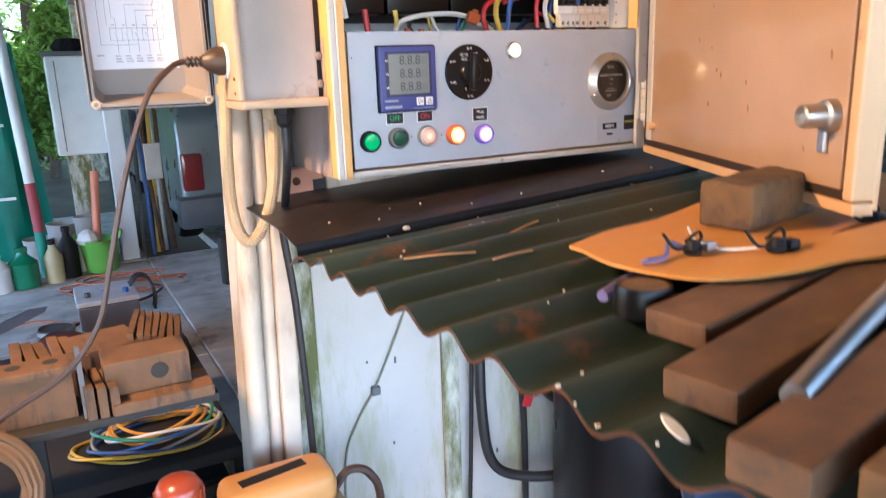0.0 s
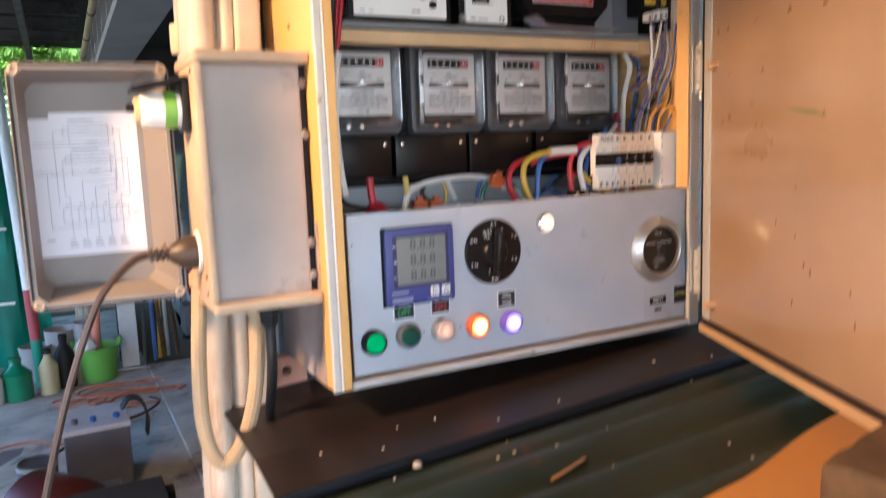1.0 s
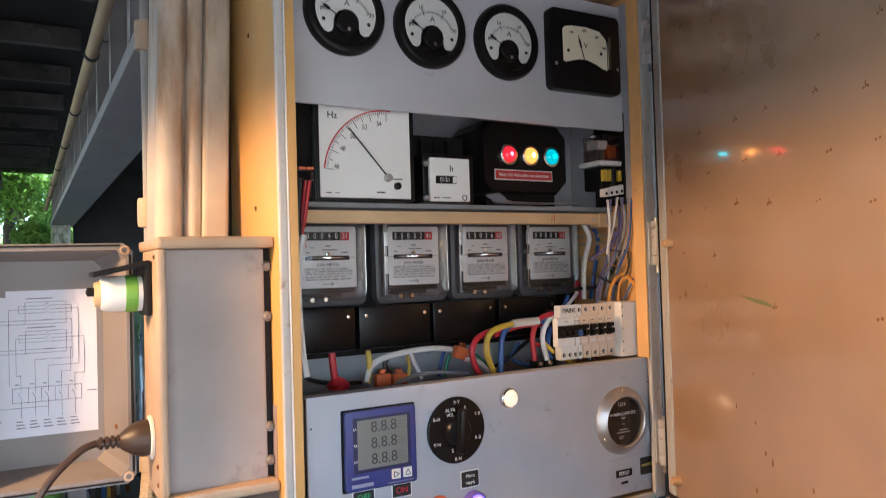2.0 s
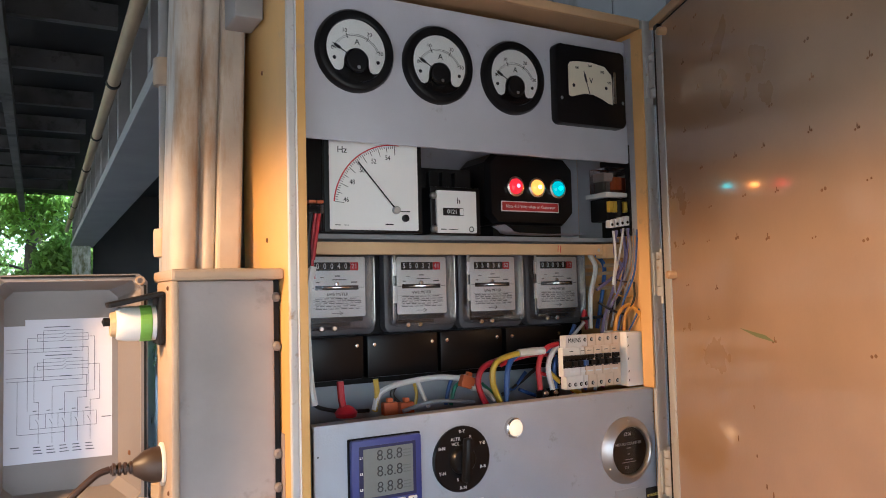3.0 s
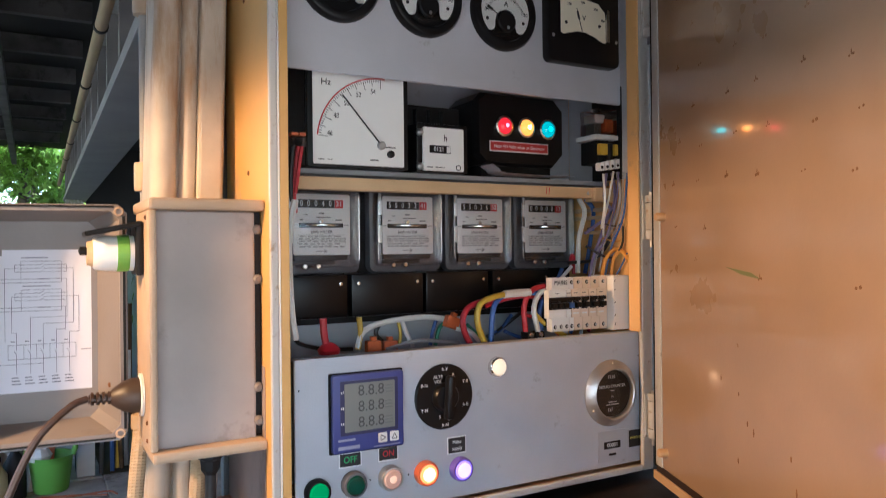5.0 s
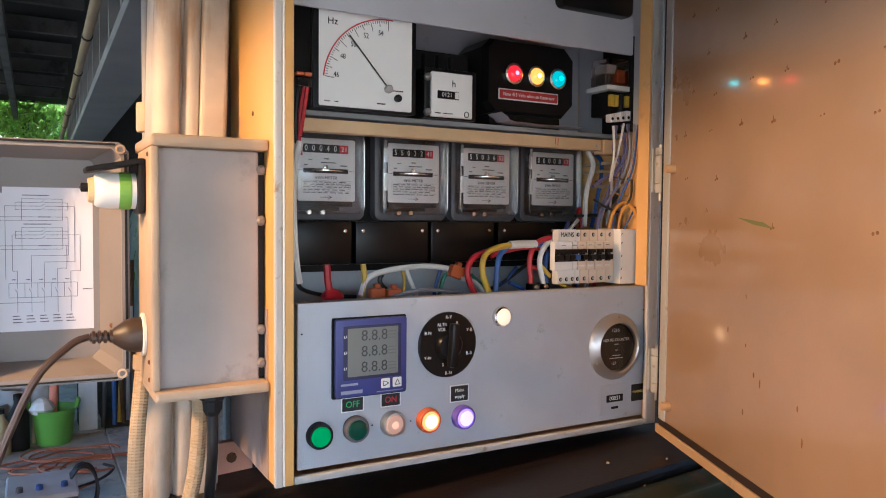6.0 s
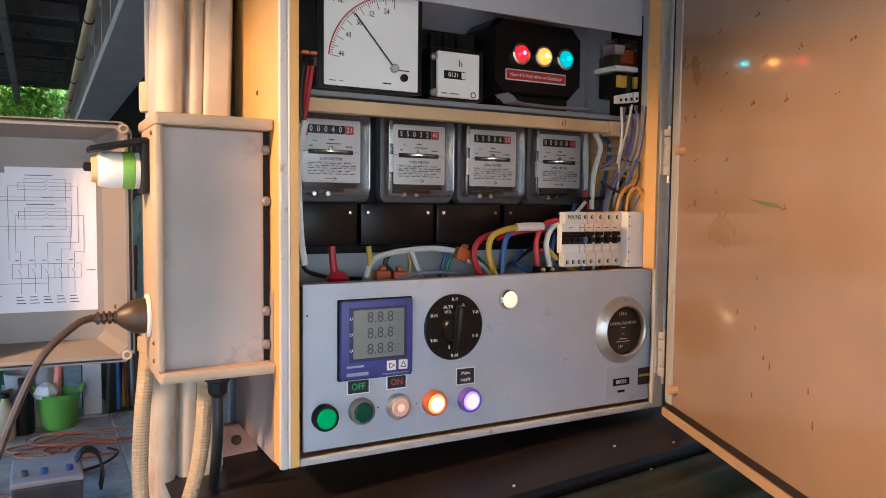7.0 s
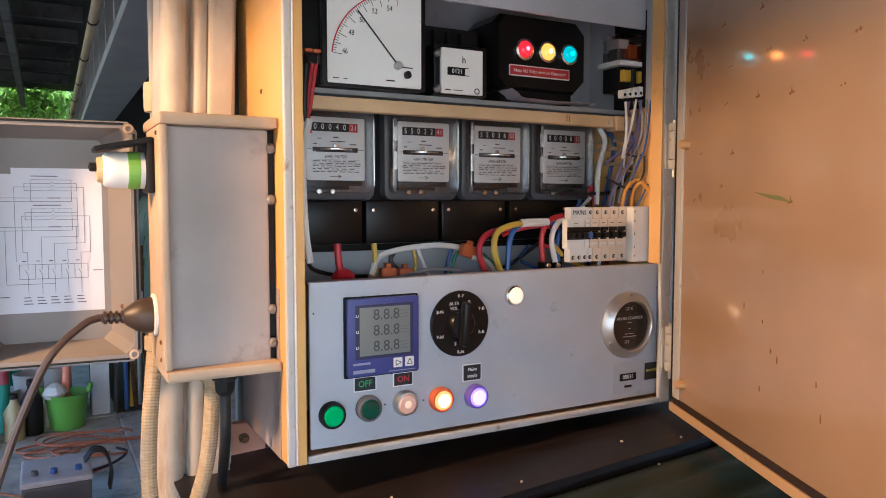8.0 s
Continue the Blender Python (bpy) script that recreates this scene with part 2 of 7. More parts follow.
def box(x0, x1, y0, y1, z0, z1, bevel=0.0, bm=None, m=None, seg=2):
    out = bm or bmesh.new()
    tmp = bmesh.new() if bm else out
    bmesh.ops.create_cube(tmp, size=1)
    for v in tmp.verts:
        v.co = Vector(((x0 + x1) / 2 + v.co.x * (x1 - x0), (y0 + y1) / 2 + v.co.y * (y1 - y0), (z0 + z1) / 2 + v.co.z * (z1 - z0)))
    if bevel:
        bmesh.ops.bevel(tmp, geom=tmp.edges[:], offset=bevel, segments=seg, profile=0.6, affect="EDGES")
    if m:
        bmesh.ops.transform(tmp, matrix=m, verts=tmp.verts[:])
    if bm:
        join(out, tmp)
    return out


def join(out, tmp):
    me = bpy.data.meshes.new("tmp")
    tmp.to_mesh(me)
    tmp.free()
    out.from_mesh(me)
    bpy.data.meshes.remove(me)
    return out


AX = {"-y": Matrix.Rotation(radians(90), 4, "X"), "x": Matrix.Rotation(radians(90), 4, "Y"), "-x": Matrix.Rotation(radians(-90), 4, "Y"), "z": Matrix.Identity(4), "-z": Matrix.Rotation(radians(180), 4, "X")}


def lathe(profile, at, axis="-y", seg=32, bm=None):
    """A turned shape: profile of (radius, height along the axis)."""
    out = bm or bmesh.new()
    rings = []
    m = Matrix.Translation(at) @ (AX[axis] if isinstance(axis, str) else axis)
    for r, hgt in profile:
        if r <= 1e-6:
            rings.append([out.verts.new(m @ Vector((0, 0, hgt)))])
        else:
            rings.append([out.verts.new(m @ Vector((r * math.cos(2 * math.pi * i / seg), r * math.sin(2 * math.pi * i / seg), hgt))) for i in range(seg)])
    for a, b in zip(rings, rings[1:]):
        for i in range(seg):
            j = (i + 1) % seg
            if len(a) == 1 and len(b) > 1:
                out.faces.new((a[0], b[i], b[j]))
            elif len(b) == 1 and len(a) > 1:
                out.faces.new((a[i], a[j], b[0]))
            elif len(a) > 1:
                out.faces.new((a[i], a[j], b[j], b[i]))
    bmesh.ops.recalc_face_normals(out, faces=out.faces[:])
    return out


def smooth_path(pts, n=8):
    """A Catmull-Rom line through the points."""
    p = [Vector(q) for q in pts]
    p = [p[0] * 2 - p[1]] + p + [p[-1] * 2 - p[-2]]
    out = []
    for i in range(1, len(p) - 2):
        for k in range(n):
            t = k / n
            a, b, c, d = p[i - 1], p[i], p[i + 1], p[i + 2]
            out.append(0.5 * ((2 * b) + (c - a) * t + (2 * a - 5 * b + 4 * c - d) * t * t + (3 * b - a - 3 * c + d) * t ** 3))
    out.append(p[-2])
    return out


def tube(pts, r, seg=8, n=8, bm=None, ribs=0.0, rib_len=0.006):
    out = bm or bmesh.new()
    path = smooth_path(pts, n)
    if ribs:
        fine_path, left = [path[0]], 0.0
        for a, b in zip(path, path[1:]):
            d = (b - a).length
            k = max(1, int(d / (rib_len / 2)))
            fine_path += [a.lerp(b, (i + 1) / k) for i in range(k)]
        path = fine_path
    up, prev = None, None
    for i, q in enumerate(path):
        d = (path[min(i + 1, len(path) - 1)] - path[max(i - 1, 0)]).normalized()
        if up is None:
            up = d.orthogonal().normalized()
        up = (up - d * up.dot(d)).normalized()
        side = d.cross(up)
        rr = r + (ribs if ribs and i % 2 else 0)
        ring = [out.verts.new(q + (up * math.cos(2 * math.pi * k / seg) + side * math.sin(2 * math.pi * k / seg)) * rr) for k in range(seg)]
        if prev:
            for k in range(seg):
                out.faces.new((prev[k], prev[(k + 1) % seg], ring[(k + 1) % seg], ring[k]))
        else:
            out.faces.new(ring[::-1])
        prev = ring
    out.faces.new(prev)
    return out


def rounded(x0, x1, z0, z1, r, y0, y1, bevel=0.0, seg=5):
    """A plate facing -y with rounded corners, from y0 (front) to y1."""
    out = bmesh.new()
    pts = []
    for cx, cz, a0 in ((x1 - r, z1 - r, 0), (x0 + r, z1 - r, 90), (x0 + r, z0 + r, 180), (x1 - r, z0 + r, 270)):
        for k in range(seg + 1):
            a = radians(a0 + 90 * k / seg)
            pts.append((cx + r * math.cos(a), cz + r * math.sin(a)))
    front = [out.verts.new((x, y0, z)) for x, z in pts]
    back = [out.verts.new((x, y1, z)) for x, z in pts]
    f = out.faces.new(front)
    out.faces.new(back[::-1])
    k = len(pts)
    for i in range(k):
        out.faces.new((front[(i + 1) % k], front[i], back[i], back[(i + 1) % k]))
    bmesh.ops.recalc_face_normals(out, faces=out.faces[:])
    if bevel:
        bmesh.ops.bevel(out, geom=list(f.edges), offset=bevel, segments=2, profile=0.6, affect="EDGES")
    return out


def strip(x0, z0, x1, z1, w, y, d=0.0004, bm=None):
    """A printed line on a face that looks to -y."""
    a, b = Vector((x0, 0, z0)), Vector((x1, 0, z1))
    dv = (b - a)
    ln = dv.length
    ang = math.atan2(dv.z, dv.x)
    m = Matrix.Translation(((x0 + x1) / 2, y, (z0 + z1) / 2)) @ Matrix.Rotation(-ang, 4, "Y")
    return box(-ln / 2, ln / 2, -d, d, -w / 2, w / 2, bm=bm or None, m=m) if bm else box(-ln / 2, ln / 2, -d, d, -w / 2, w / 2, m=m)


TEXTS = []


def write(body, x, y, z, size, material, parent, align="CENTER", turn=0.0, name="lettering", m=None, squeeze=1.0):
    """Lettering in the built-in font on a face that looks to -y (or at the pose m)."""
    cu = bpy.data.curves.new(name, "FONT")
    cu.body, cu.size, cu.align_x, cu.align_y, cu.extrude = body, size, align, "CENTER", 0.0002
    cu.resolution_u = 3
    ob = new(name, cu)
    mw = m or (pose(x, y, z, 90, 0, 0) @ Matrix.Rotation(radians(turn), 4, "Z") @ Matrix.Diagonal((squeeze, 1, 1, 1)))
    TEXTS.append((ob, mw, material, parent))


def set_lettering():
    bpy.context.view_layer.update()
    dg = bpy.context.evaluated_depsgraph_get()
    for ob, mw, material, parent in TEXTS:
        me = bpy.data.meshes.new_from_object(ob.evaluated_get(dg))
        me.transform(Matrix.Translation(-origin_of(parent)) @ mw)
        me.materials.clear()
        me.materials.append(material)
        name = ob.name.split(".")[0]
        cu = ob.data
        bpy.data.objects.remove(ob)
        bpy.data.curves.remove(cu)
        made = new(name, me)
        made.parent = parent


def wire(name, pts, r, colour, label, group="", seg=7):
    return tagged(part(name, tube(pts, r, seg), WIRE[colour] if isinstance(colour, str) else colour, smooth=True), label, "wire", group)

# ---- structure ----
def setting(name, label, category):
    return thing(name, (0, 0, 0), label, category, kind="structure")


ground = part("ground", box(-60, 60, -40, 90, -0.30, -0.06), M_DIRT)
tagged(ground, "brown soil and grass ground reaching to the trees", "ground", kind="structure")
floor = setting("floor", "worn grey concrete floor of large cast slabs", "floor")
for sx0, sx1 in ((-4.0, -1.304), (-1.30, 0.128), (0.131, 0.626), (0.63, 4.0)):
    for sy0, sy1 in ((-3.0, 0.49), (0.5, 2.29), (2.3, 4.39), (4.4, 6.6)):
        if sx0 < 0.6 and sx0 > 0 and sy0 > 4:
            continue
        dz = 0.012 if sx0 > 0.1 else 0.0
        part("slab", box(sx0, sx1, sy0, sy1, -0.1, dz, 0.006), M_CONCRETE, floor)

wall = setting("wall_back", "white sheet wall with mossy stains behind the cabinet", "wall")
part("wall_sheet", box(-0.008, 0.255, 0.225, 0.24, 0.0, 1.03, 0.002), M_MOSSY, wall)
part("wall_sheet", box(0.293, 0.56, 0.225, 0.24, 0.0, 1.03, 0.002), M_MOSSY, wall)
part("wall_sheet", box(0.60, 2.6, 0.235, 0.25, 0.0, 1.03, 0.002), M_MOSSY, wall)
part("stud", box(-0.064, -0.008, 0.223, 0.28, 0.0, 1.05, 0.004), M_MOSSWOOD, wall)
part("stud", box(0.255, 0.293, 0.215, 0.27, 0.0, 1.03, 0.004), M_MOSSWOOD, wall)
part("stud", box(0.56, 0.60, 0.22, 0.27, 0.0, 1.03, 0.004), M_MOSSWOOD, wall)
upper = bmesh.new()
xw = -0.03
while xw < 2.6:
    box(xw, xw + 0.148, 0.232, 0.25, 1.05, 2.6, 0.004, bm=upper)
    xw += 0.15
part("cladding", upper, mat("grey_painted_board", (0.20, 0.21, 0.22), 0.6, var=0.15, scale=4, stain=(0.12, 0.11, 0.10), amount=0.35, stain_scale=6, stretch=(1, 1, 0.3)), wall)
# this wall is never in view, added to close off the east side
wall_e = part("wall_east", box(2.6, 2.7, -1.5, 6.6, 0.0, 2.75), M_BEAM)
tagged(wall_e, "plain grey wall added unseen to close the shed's side", "wall", kind="structure")

# out of view: added to keep the sky's light off the open door
west_blocker = part("wall_west", box(-3.3, -3.2, -2.4, 0.9, 0.0, 2.75), M_DARKWOOD)
tagged(west_blocker, "unseen dark wall added to block sky light from the door", "wall", kind="structure")
ceiling_bm = box(-4.2, 4.2, -3.2, 9.4, 2.75, 2.85)
# unseen drop added behind the camera to hold sky light off the upper cabinet
box(-4.2, 4.2, -3.24, -3.2, 1.86, 2.85, bm=ceiling_bm)
for k in range(15):
    yy = -2.9 + 0.78 * k
    box(-4.0, 0.02, yy, yy + 0.05, 2.64, 2.74, bm=ceiling_bm)
for k in range(4):
    box(-0.45 - 0.8 * k, -0.40 - 0.8 * k, -3.0, 9.3, 2.52, 2.635, bm=ceiling_bm)
ceiling = part("ceiling", ceiling_bm, M_DARKROOF)
# rafters get a paler grey, the light along their edges put into it
ceiling.data.materials.append(mat("grey_weathered_rafter", (0.095, 0.088, 0.08), 0.8, var=0.35, scale=5, stain=(0.03, 0.028, 0.026), amount=0.5, stain_scale=6))
for face in ceiling.data.polygons:
    if face.center.z < 2.745 and face.center.y > -3.15:
        face.material_index = 1
tagged(ceiling, "dark sooty roof with cross rafters and an added unseen front drop", "ceiling", kind="structure")

# white timber post beside the cabinet: a board with two rounded mouldings
post = thing("timber_post", (-0.1, 0.2, 0), "white flaking painted timber post with rounded mouldings", "post")
part("core", box(-0.133, -0.037, 0.17, 0.245, 0.0, 2.6, 0.006), M_WHITEPAINT, post)
bead = bmesh.new()
for cx, cr in ((-0.117, 0.0165), (-0.086, 0.0115)):
    lathe([(0, 0), (cr, 0), (cr, 2.59), (0, 2.59)], (cx, 0.168, 0.005), "z", 20, bm=bead)
part("moulding", bead, M_WHITEPAINT, post, smooth=True)
part("fillet", box(-0.076, -0.044, 0.148, 0.17, 0.0, 2.6, 0.004), M_WHITEPAINT, post)
part("bracket", box(-0.066, -0.0285, 0.085, 0.147, 1.832, 1.90, 0.003), M_BEAM, post, "small grey steel bracket")

for piece in post.children:
    if piece.name.split(".")[0] != "bracket":
        piece.data.transform(Matrix(((1, 0, 0.029, -0.0464), (0, 1, 0, 0), (0, 0, 1, 0), (0, 0, 0, 1))))

pipe = thing("wall_pipe", (-0.128, 0.262, 1.6), "thin grey vertical pipe with tan couplings behind the post", "pipe")
part("pipe", lathe([(0, 0), (0.0075, 0), (0.0075, 1.15), (0, 1.15)], (-0.128, 0.262, 1.40), "z", 14), M_BEAM, pipe, smooth=True)
for cz in (1.525, 1.775):
    part("coupling", lathe([(0.0076, 0), (0.0145, 0.001), (0.0155, 0.006), (0.0155, 0.036), (0.0145, 0.041), (0.0076, 0.042)], (-0.128, 0.262, cz), "z", 18), M_JBRIM, pipe, "tan plastic coupling", smooth=True)

# steel beam under the roof with stiffeners
beam = thing("steel_beam", (0.05, 5, 2.1), "grey painted steel beam with web stiffeners", "beam")
BM = Matrix.Translation((0.005, 1.2, 0)) @ Matrix.Rotation(radians(-0.62), 4, "Z")
part("web", box(0.055, 0.07, -0.6, 8.2, 2.1505, 2.62, m=BM), M_BEAM, beam)
part("bottom_flange", box(0.0, 0.25, -0.6, 8.2, 2.10, 2.15, 0.004, m=BM), M_BEAM, beam)
part("top_flange", box(-0.02, 0.15, -0.6, 8.2, 2.46, 2.49, 0.003, m=BM), M_BEAM, beam)
for k in range(15):
    part("stiffener", box(0.0, 0.054, -0.3 + 0.55 * k, -0.24 + 0.55 * k, 2.152, 2.458, m=BM), M_BEAM, beam)
tagged(part("end_post", box(0.10, 0.30, 9.0, 9.2, 0.0, 2.099, 0.01), M_MOSSWOOD), "mossy timber post under the beam end", "post")
conduit = thing("roof_conduit", (0, 4, 2.27), "pale plastic conduit clipped along the beam", "pipe")
part("pipe", tube([BM @ Vector((-0.05, -0.7, 2.285)), BM @ Vector((-0.05, 3, 2.285)), BM @ Vector((-0.05, 7.9, 2.285))], 0.022, 12, 10), M_CONDUIT, conduit, smooth=True)
for k in range(7):
    c = BM @ Vector((-0.05, -0.1 + 1.05 * k, 2.285))
    part("saddle", lathe([(0.0225, -0.014), (0.027, -0.012), (0.027, 0.012), (0.0225, 0.014)], c, Matrix.Rotation(radians(90), 4, "X"), 14), M_DARKWOOD, conduit)

# ---- the cabinet ----
cab = thing("switchboard_cabinet", (0.28, 0.09, 1.08), "orange-cream enamelled steel switchboard cabinet with its door open", "cabinet")
part("side", box(-0.0275, -0.0215, -0.006, 0.205, 1.094, 1.886, 0.002), M_SIDE, cab)
# thin purplish-grey patch low on the side, short of the front edge
part("worn_patch", box(-0.0284, -0.0277, 0.016, 0.2045, 1.0945, 1.300, 0.0002), mat("worn_grey_undercoat", (0.34, 0.265, 0.245), 0.5, var=0.18, scale=12, stain=(0.20, 0.15, 0.14), amount=0.5, stain_scale=14, stretch=(1, 1, 0.4)), cab, "dull purplish patch on the lower side")
part("side", box(0.570, 0.578, 0.006, 0.205, 1.094, 1.886, 0.002), M_LITSIDE, cab)
part("back_plate", box(-0.021, 0.5695, 0.188, 0.195, 1.099, 1.879), M_BACK, cab)
part("top", box(-0.0275, 0.578, -0.006, 0.205, 1.8865, 1.892, 0.002), M_CREAM, cab)
part("bottom", box(-0.021, 0.5695, -0.006, 0.187, 1.0945, 1.0995), M_CREAM, cab)
part("flange", box(-0.0285, -0.0187, -0.014, -0.0065, 1.0935, 1.891, 0.002), M_FLANGE, cab, "worn grey front edge")
part("flange", box(-0.0185, -0.0168, -0.0150, -0.0065, 1.0945, 1.890, 0.0008), M_WHITE, cab, "bare pale bead along the edge")
part("flange", box(-0.0166, -0.0060, -0.0148, 0.012, 1.0945, 1.890, 0.001), M_SIDE, cab, "orange inner lip")
part("flange", box(0.5525, 0.5745, -0.014, -0.0065, 1.0935, 1.891, 0.003), M_FLANGE, cab, "worn grey front edge")
part("flange", box(0.5485, 0.5520, -0.0135, 0.010, 1.3085, 1.876, 0.001), M_LITSIDE, cab, "orange inner lip")
part("flange", box(0.5745, 0.5780, -0.0065, 0.006, 1.094, 1.886, 0.001), M_SIDE, cab)
part("flange", box(-0.0055, 0.5520, -0.014, -0.0065, 1.0935, 1.1035, 0.003), M_FLANGE, cab)
part("flange", box(-0.0055, 0.5480, -0.014, -0.0065, 1.8765, 1.891, 0.003), M_CREAM, cab)
part("shelf", box(0.002, 0.569, 0.075, 0.187, 1.541, 1.548, 0.001), M_INSIDE, cab)
part("upper_lining", box(0.5662, 0.5697, 0.012, 0.1745, 1.55, 1.876), M_PANEL, cab, "grey painted side lining")
part("upper_back", box(0.004, 0.5659, 0.175, 0.187, 1.55, 1.88), M_PANEL, cab)
part("meter_board", box(0.004, 0.568, 0.180, 0.1875, 1.33, 1.54), M_MATTBLACK, cab)
for kz in (1.179, 1.485, 1.7975):
    hb = bmesh.new()
    for za, zb in ((-0.034, -0.020), (-0.019, 0.022), (0.0235, 0.034)):
        lathe([(0.0, za), (0.0082, za), (0.0088, za + 0.001), (0.0088, zb - 0.001), (0.0082, zb), (0.0, zb)], (0.5655, -0.0232, kz), "z", 16, bm=hb)
    hinge = part("hinge", hb, M_FLANGE, cab, "worn grey barrel hinge", smooth=True)
    part("leaf", box(0.5548, 0.566, -0.0165, -0.0142, kz - 0.033, kz + 0.033, 0.0008), M_FLANGE, hinge)
    part("pin", lathe([(0, 0), (0.0035, 0), (0.0035, 0.085), (0, 0.085)], (0.5655, -0.0232, kz - 0.046), "z", 10), M_STEEL, hinge)

for sy, sz in ((0.083, 1.5385), (0.098, 1.7635)):
    part("side_screw", lathe([(0, 0), (0.0034, 0), (0.0026, 0.0012), (0, 0.0016)], (-0.0277, sy, sz), "-x", 10), M_RUST, cab, "rusty screw head")
for sz in (1.842, 1.812):
    part("panel_stud", lathe([(0, 0), (0.008, 0), (0.008, 0.010), (0.005, 0.012), (0, 0.012)], (0.560, 0.050, sz), "-y", 8), M_STEEL, cab, "zinc stud and nut")
part("panel_bar", tube([(0.548, 0.06, 1.775), (0.557, 0.062, 1.78), (0.5695, 0.065, 1.79)], 0.004, 8, 4), M_STEEL, cab)

# the door, hung open, as a shallow pan seen from inside
A = radians(23.5)
DOOR = Matrix.Translation((0.579, -0.020, 0)) @ Matrix(((-math.sin(A), math.cos(A), 0, 0), (-math.cos(A), -math.sin(A), 0, 0), (0, 0, 1, 0), (0, 0, 0, 1)))
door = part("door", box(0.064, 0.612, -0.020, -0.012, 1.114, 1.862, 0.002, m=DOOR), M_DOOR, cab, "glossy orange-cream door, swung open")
part("door_back", box(0.004, 0.634, 0.002, 0.008, 1.095, 1.886, m=DOOR), M_CREAM, door)
part("door_rim", box(0.030, 0.638, -0.0215, 0.0015, 1.0905, 1.1035, 0.002, m=DOOR), M_CREAM, door)
part("door_rim", box(0.004, 0.638, -0.016, 0.0015, 1.873, 1.888, 0.003, m=DOOR), M_CREAM, door)
part("door_rim", box(0.622, 0.638, -0.024, 0.0015, 1.1055, 1.8725, 0.003, m=DOOR), M_CREAM, door)
part("door_rim", box(0.041, 0.0635, -0.0215, -0.012, 1.1140, 1.8605, 0.002, m=DOOR), M_FLANGE, door, "worn pale lip along the hinge edge")
part("seal", box(0.040, 0.621, -0.0195, 0.0015, 1.1038, 1.1136, 0.0005, m=DOOR), mat("dark_brown_rubber", (0.03, 0.016, 0.010), 0.6), door, "dark rubber seal")
part("seal", box(0.012, 0.621, -0.011, 0.0015, 1.8625, 1.8725, 0.001, m=DOOR), M_MATTBLACK, door)
part("seal", box(0.026, 0.0405, -0.0175, -0.012, 1.108, 1.872, 0.001, m=DOOR), M_MATTBLACK, door)
part("seal", box(0.6125, 0.6215, -0.016, 0.0015, 1.114, 1.862, 0.001, m=DOOR), M_MATTBLACK, door)
DROT = DOOR.to_3x3().to_4x4() @ AX["-y"]
for pz in (1.141, 1.4825, 1.846):
    part("buffer", lathe([(0, 0), (0.0062, 0), (0.0062, 0.011), (0.0052, 0.013), (0, 0.013)], DOOR @ Vector((0.079, -0.020, pz)), DROT, 14), M_CREAM, door, "small round buffer")
part("lock", lathe([(0, 0), (0.018, 0), (0.017, 0.010), (0.0125, 0.012), (0.0125, 0.034), (0.0105, 0.036), (0.0105, 0.030), (0, 0.030)], DOOR @ Vector((0.588, -0.020, 1.190)), DROT, 20), M_STEEL, door, "grey metal lock barrel", smooth=True)
part("latch", box(0.572, 0.586, -0.026, -0.0205, 1.150, 1.186, 0.002, m=DOOR), M_STEEL, door)
rnd = random.Random(5)


def speck(u, v, w, hgt):
    part("rust_speck", lathe([(w, 0.0), (w * 0.7, 0.0004), (0, 0.0005)], DOOR @ Vector((u, -0.0200, v)), DROT @ Matrix.Diagonal((1, hgt / w, 1, 1)), 8), M_SPECK, door)


for row in range(9):
    for col in range(6):
        if rnd.random() < 0.10 or (row > 6 and rnd.random() < 0.5):
            continue
        u, v = 0.105 + 0.078 * col + rnd.uniform(-0.008, 0.008) + 0.02 * (row % 2), 1.835 - 0.052 * row + rnd.uniform(-0.007, 0.007) - 0.012 * col * 0.3
        s_ = rnd.uniform(0.7, 1.45)
        speck(u, v, 0.0016 * s_, 0.0013 * s_)
        speck(u + 0.0055, v + 0.001, 0.0017 * s_, 0.0014 * s_)
        if rnd.random() < 0.6:
            speck(u + 0.003, v + 0.003, 0.0007, 0.0032 * s_)
for k in range(10):
    speck(rnd.uniform(0.11, 0.59), rnd.uniform(1.15, 1.42), rnd.uniform(0.001, 0.0018), rnd.uniform(0.001, 0.006))
g = bmesh.new()
g.faces.new([g.verts.new(DOOR @ Vector(p)) for p in ((0.262, -0.0204, 1.4140), (0.322, -0.0204, 1.4085), (0.344, -0.0204, 1.4015), (0.302, -0.0204, 1.4055))])
part("scratch", g, mat("green_scuff", (0.16, 0.17, 0.06), 0.6), door, "green scuff mark")

# lower control panel
lower = part("control_panel", rounded(0.003, 0.5590, 1.1055, 1.3070, 0.002, 0.0, 0.004, 0.0008), M_PANEL, cab, "grey painted control panel")
part("panel_top_return", box(0.003, 0.559, 0.0045, 0.022, 1.3040, 1.3068), M_PANEL, lower)
# upper gauge panel
upperp = part("gauge_panel", rounded(0.004, 0.556, 1.667, 1.868, 0.002, 0.032, 0.036, 0.0008), M_PANEL, cab, "grey painted gauge panel")

# ---- roof below the cabinet: flashing and corrugated sheet, both falling to one side ----
FALL = 0.060
before = set(bpy.data.objects)
flash = thing("roof_flashing", (0.3, 0.0, 1.03), "dark brown metal flashing dusted with crumbs", "flashing")


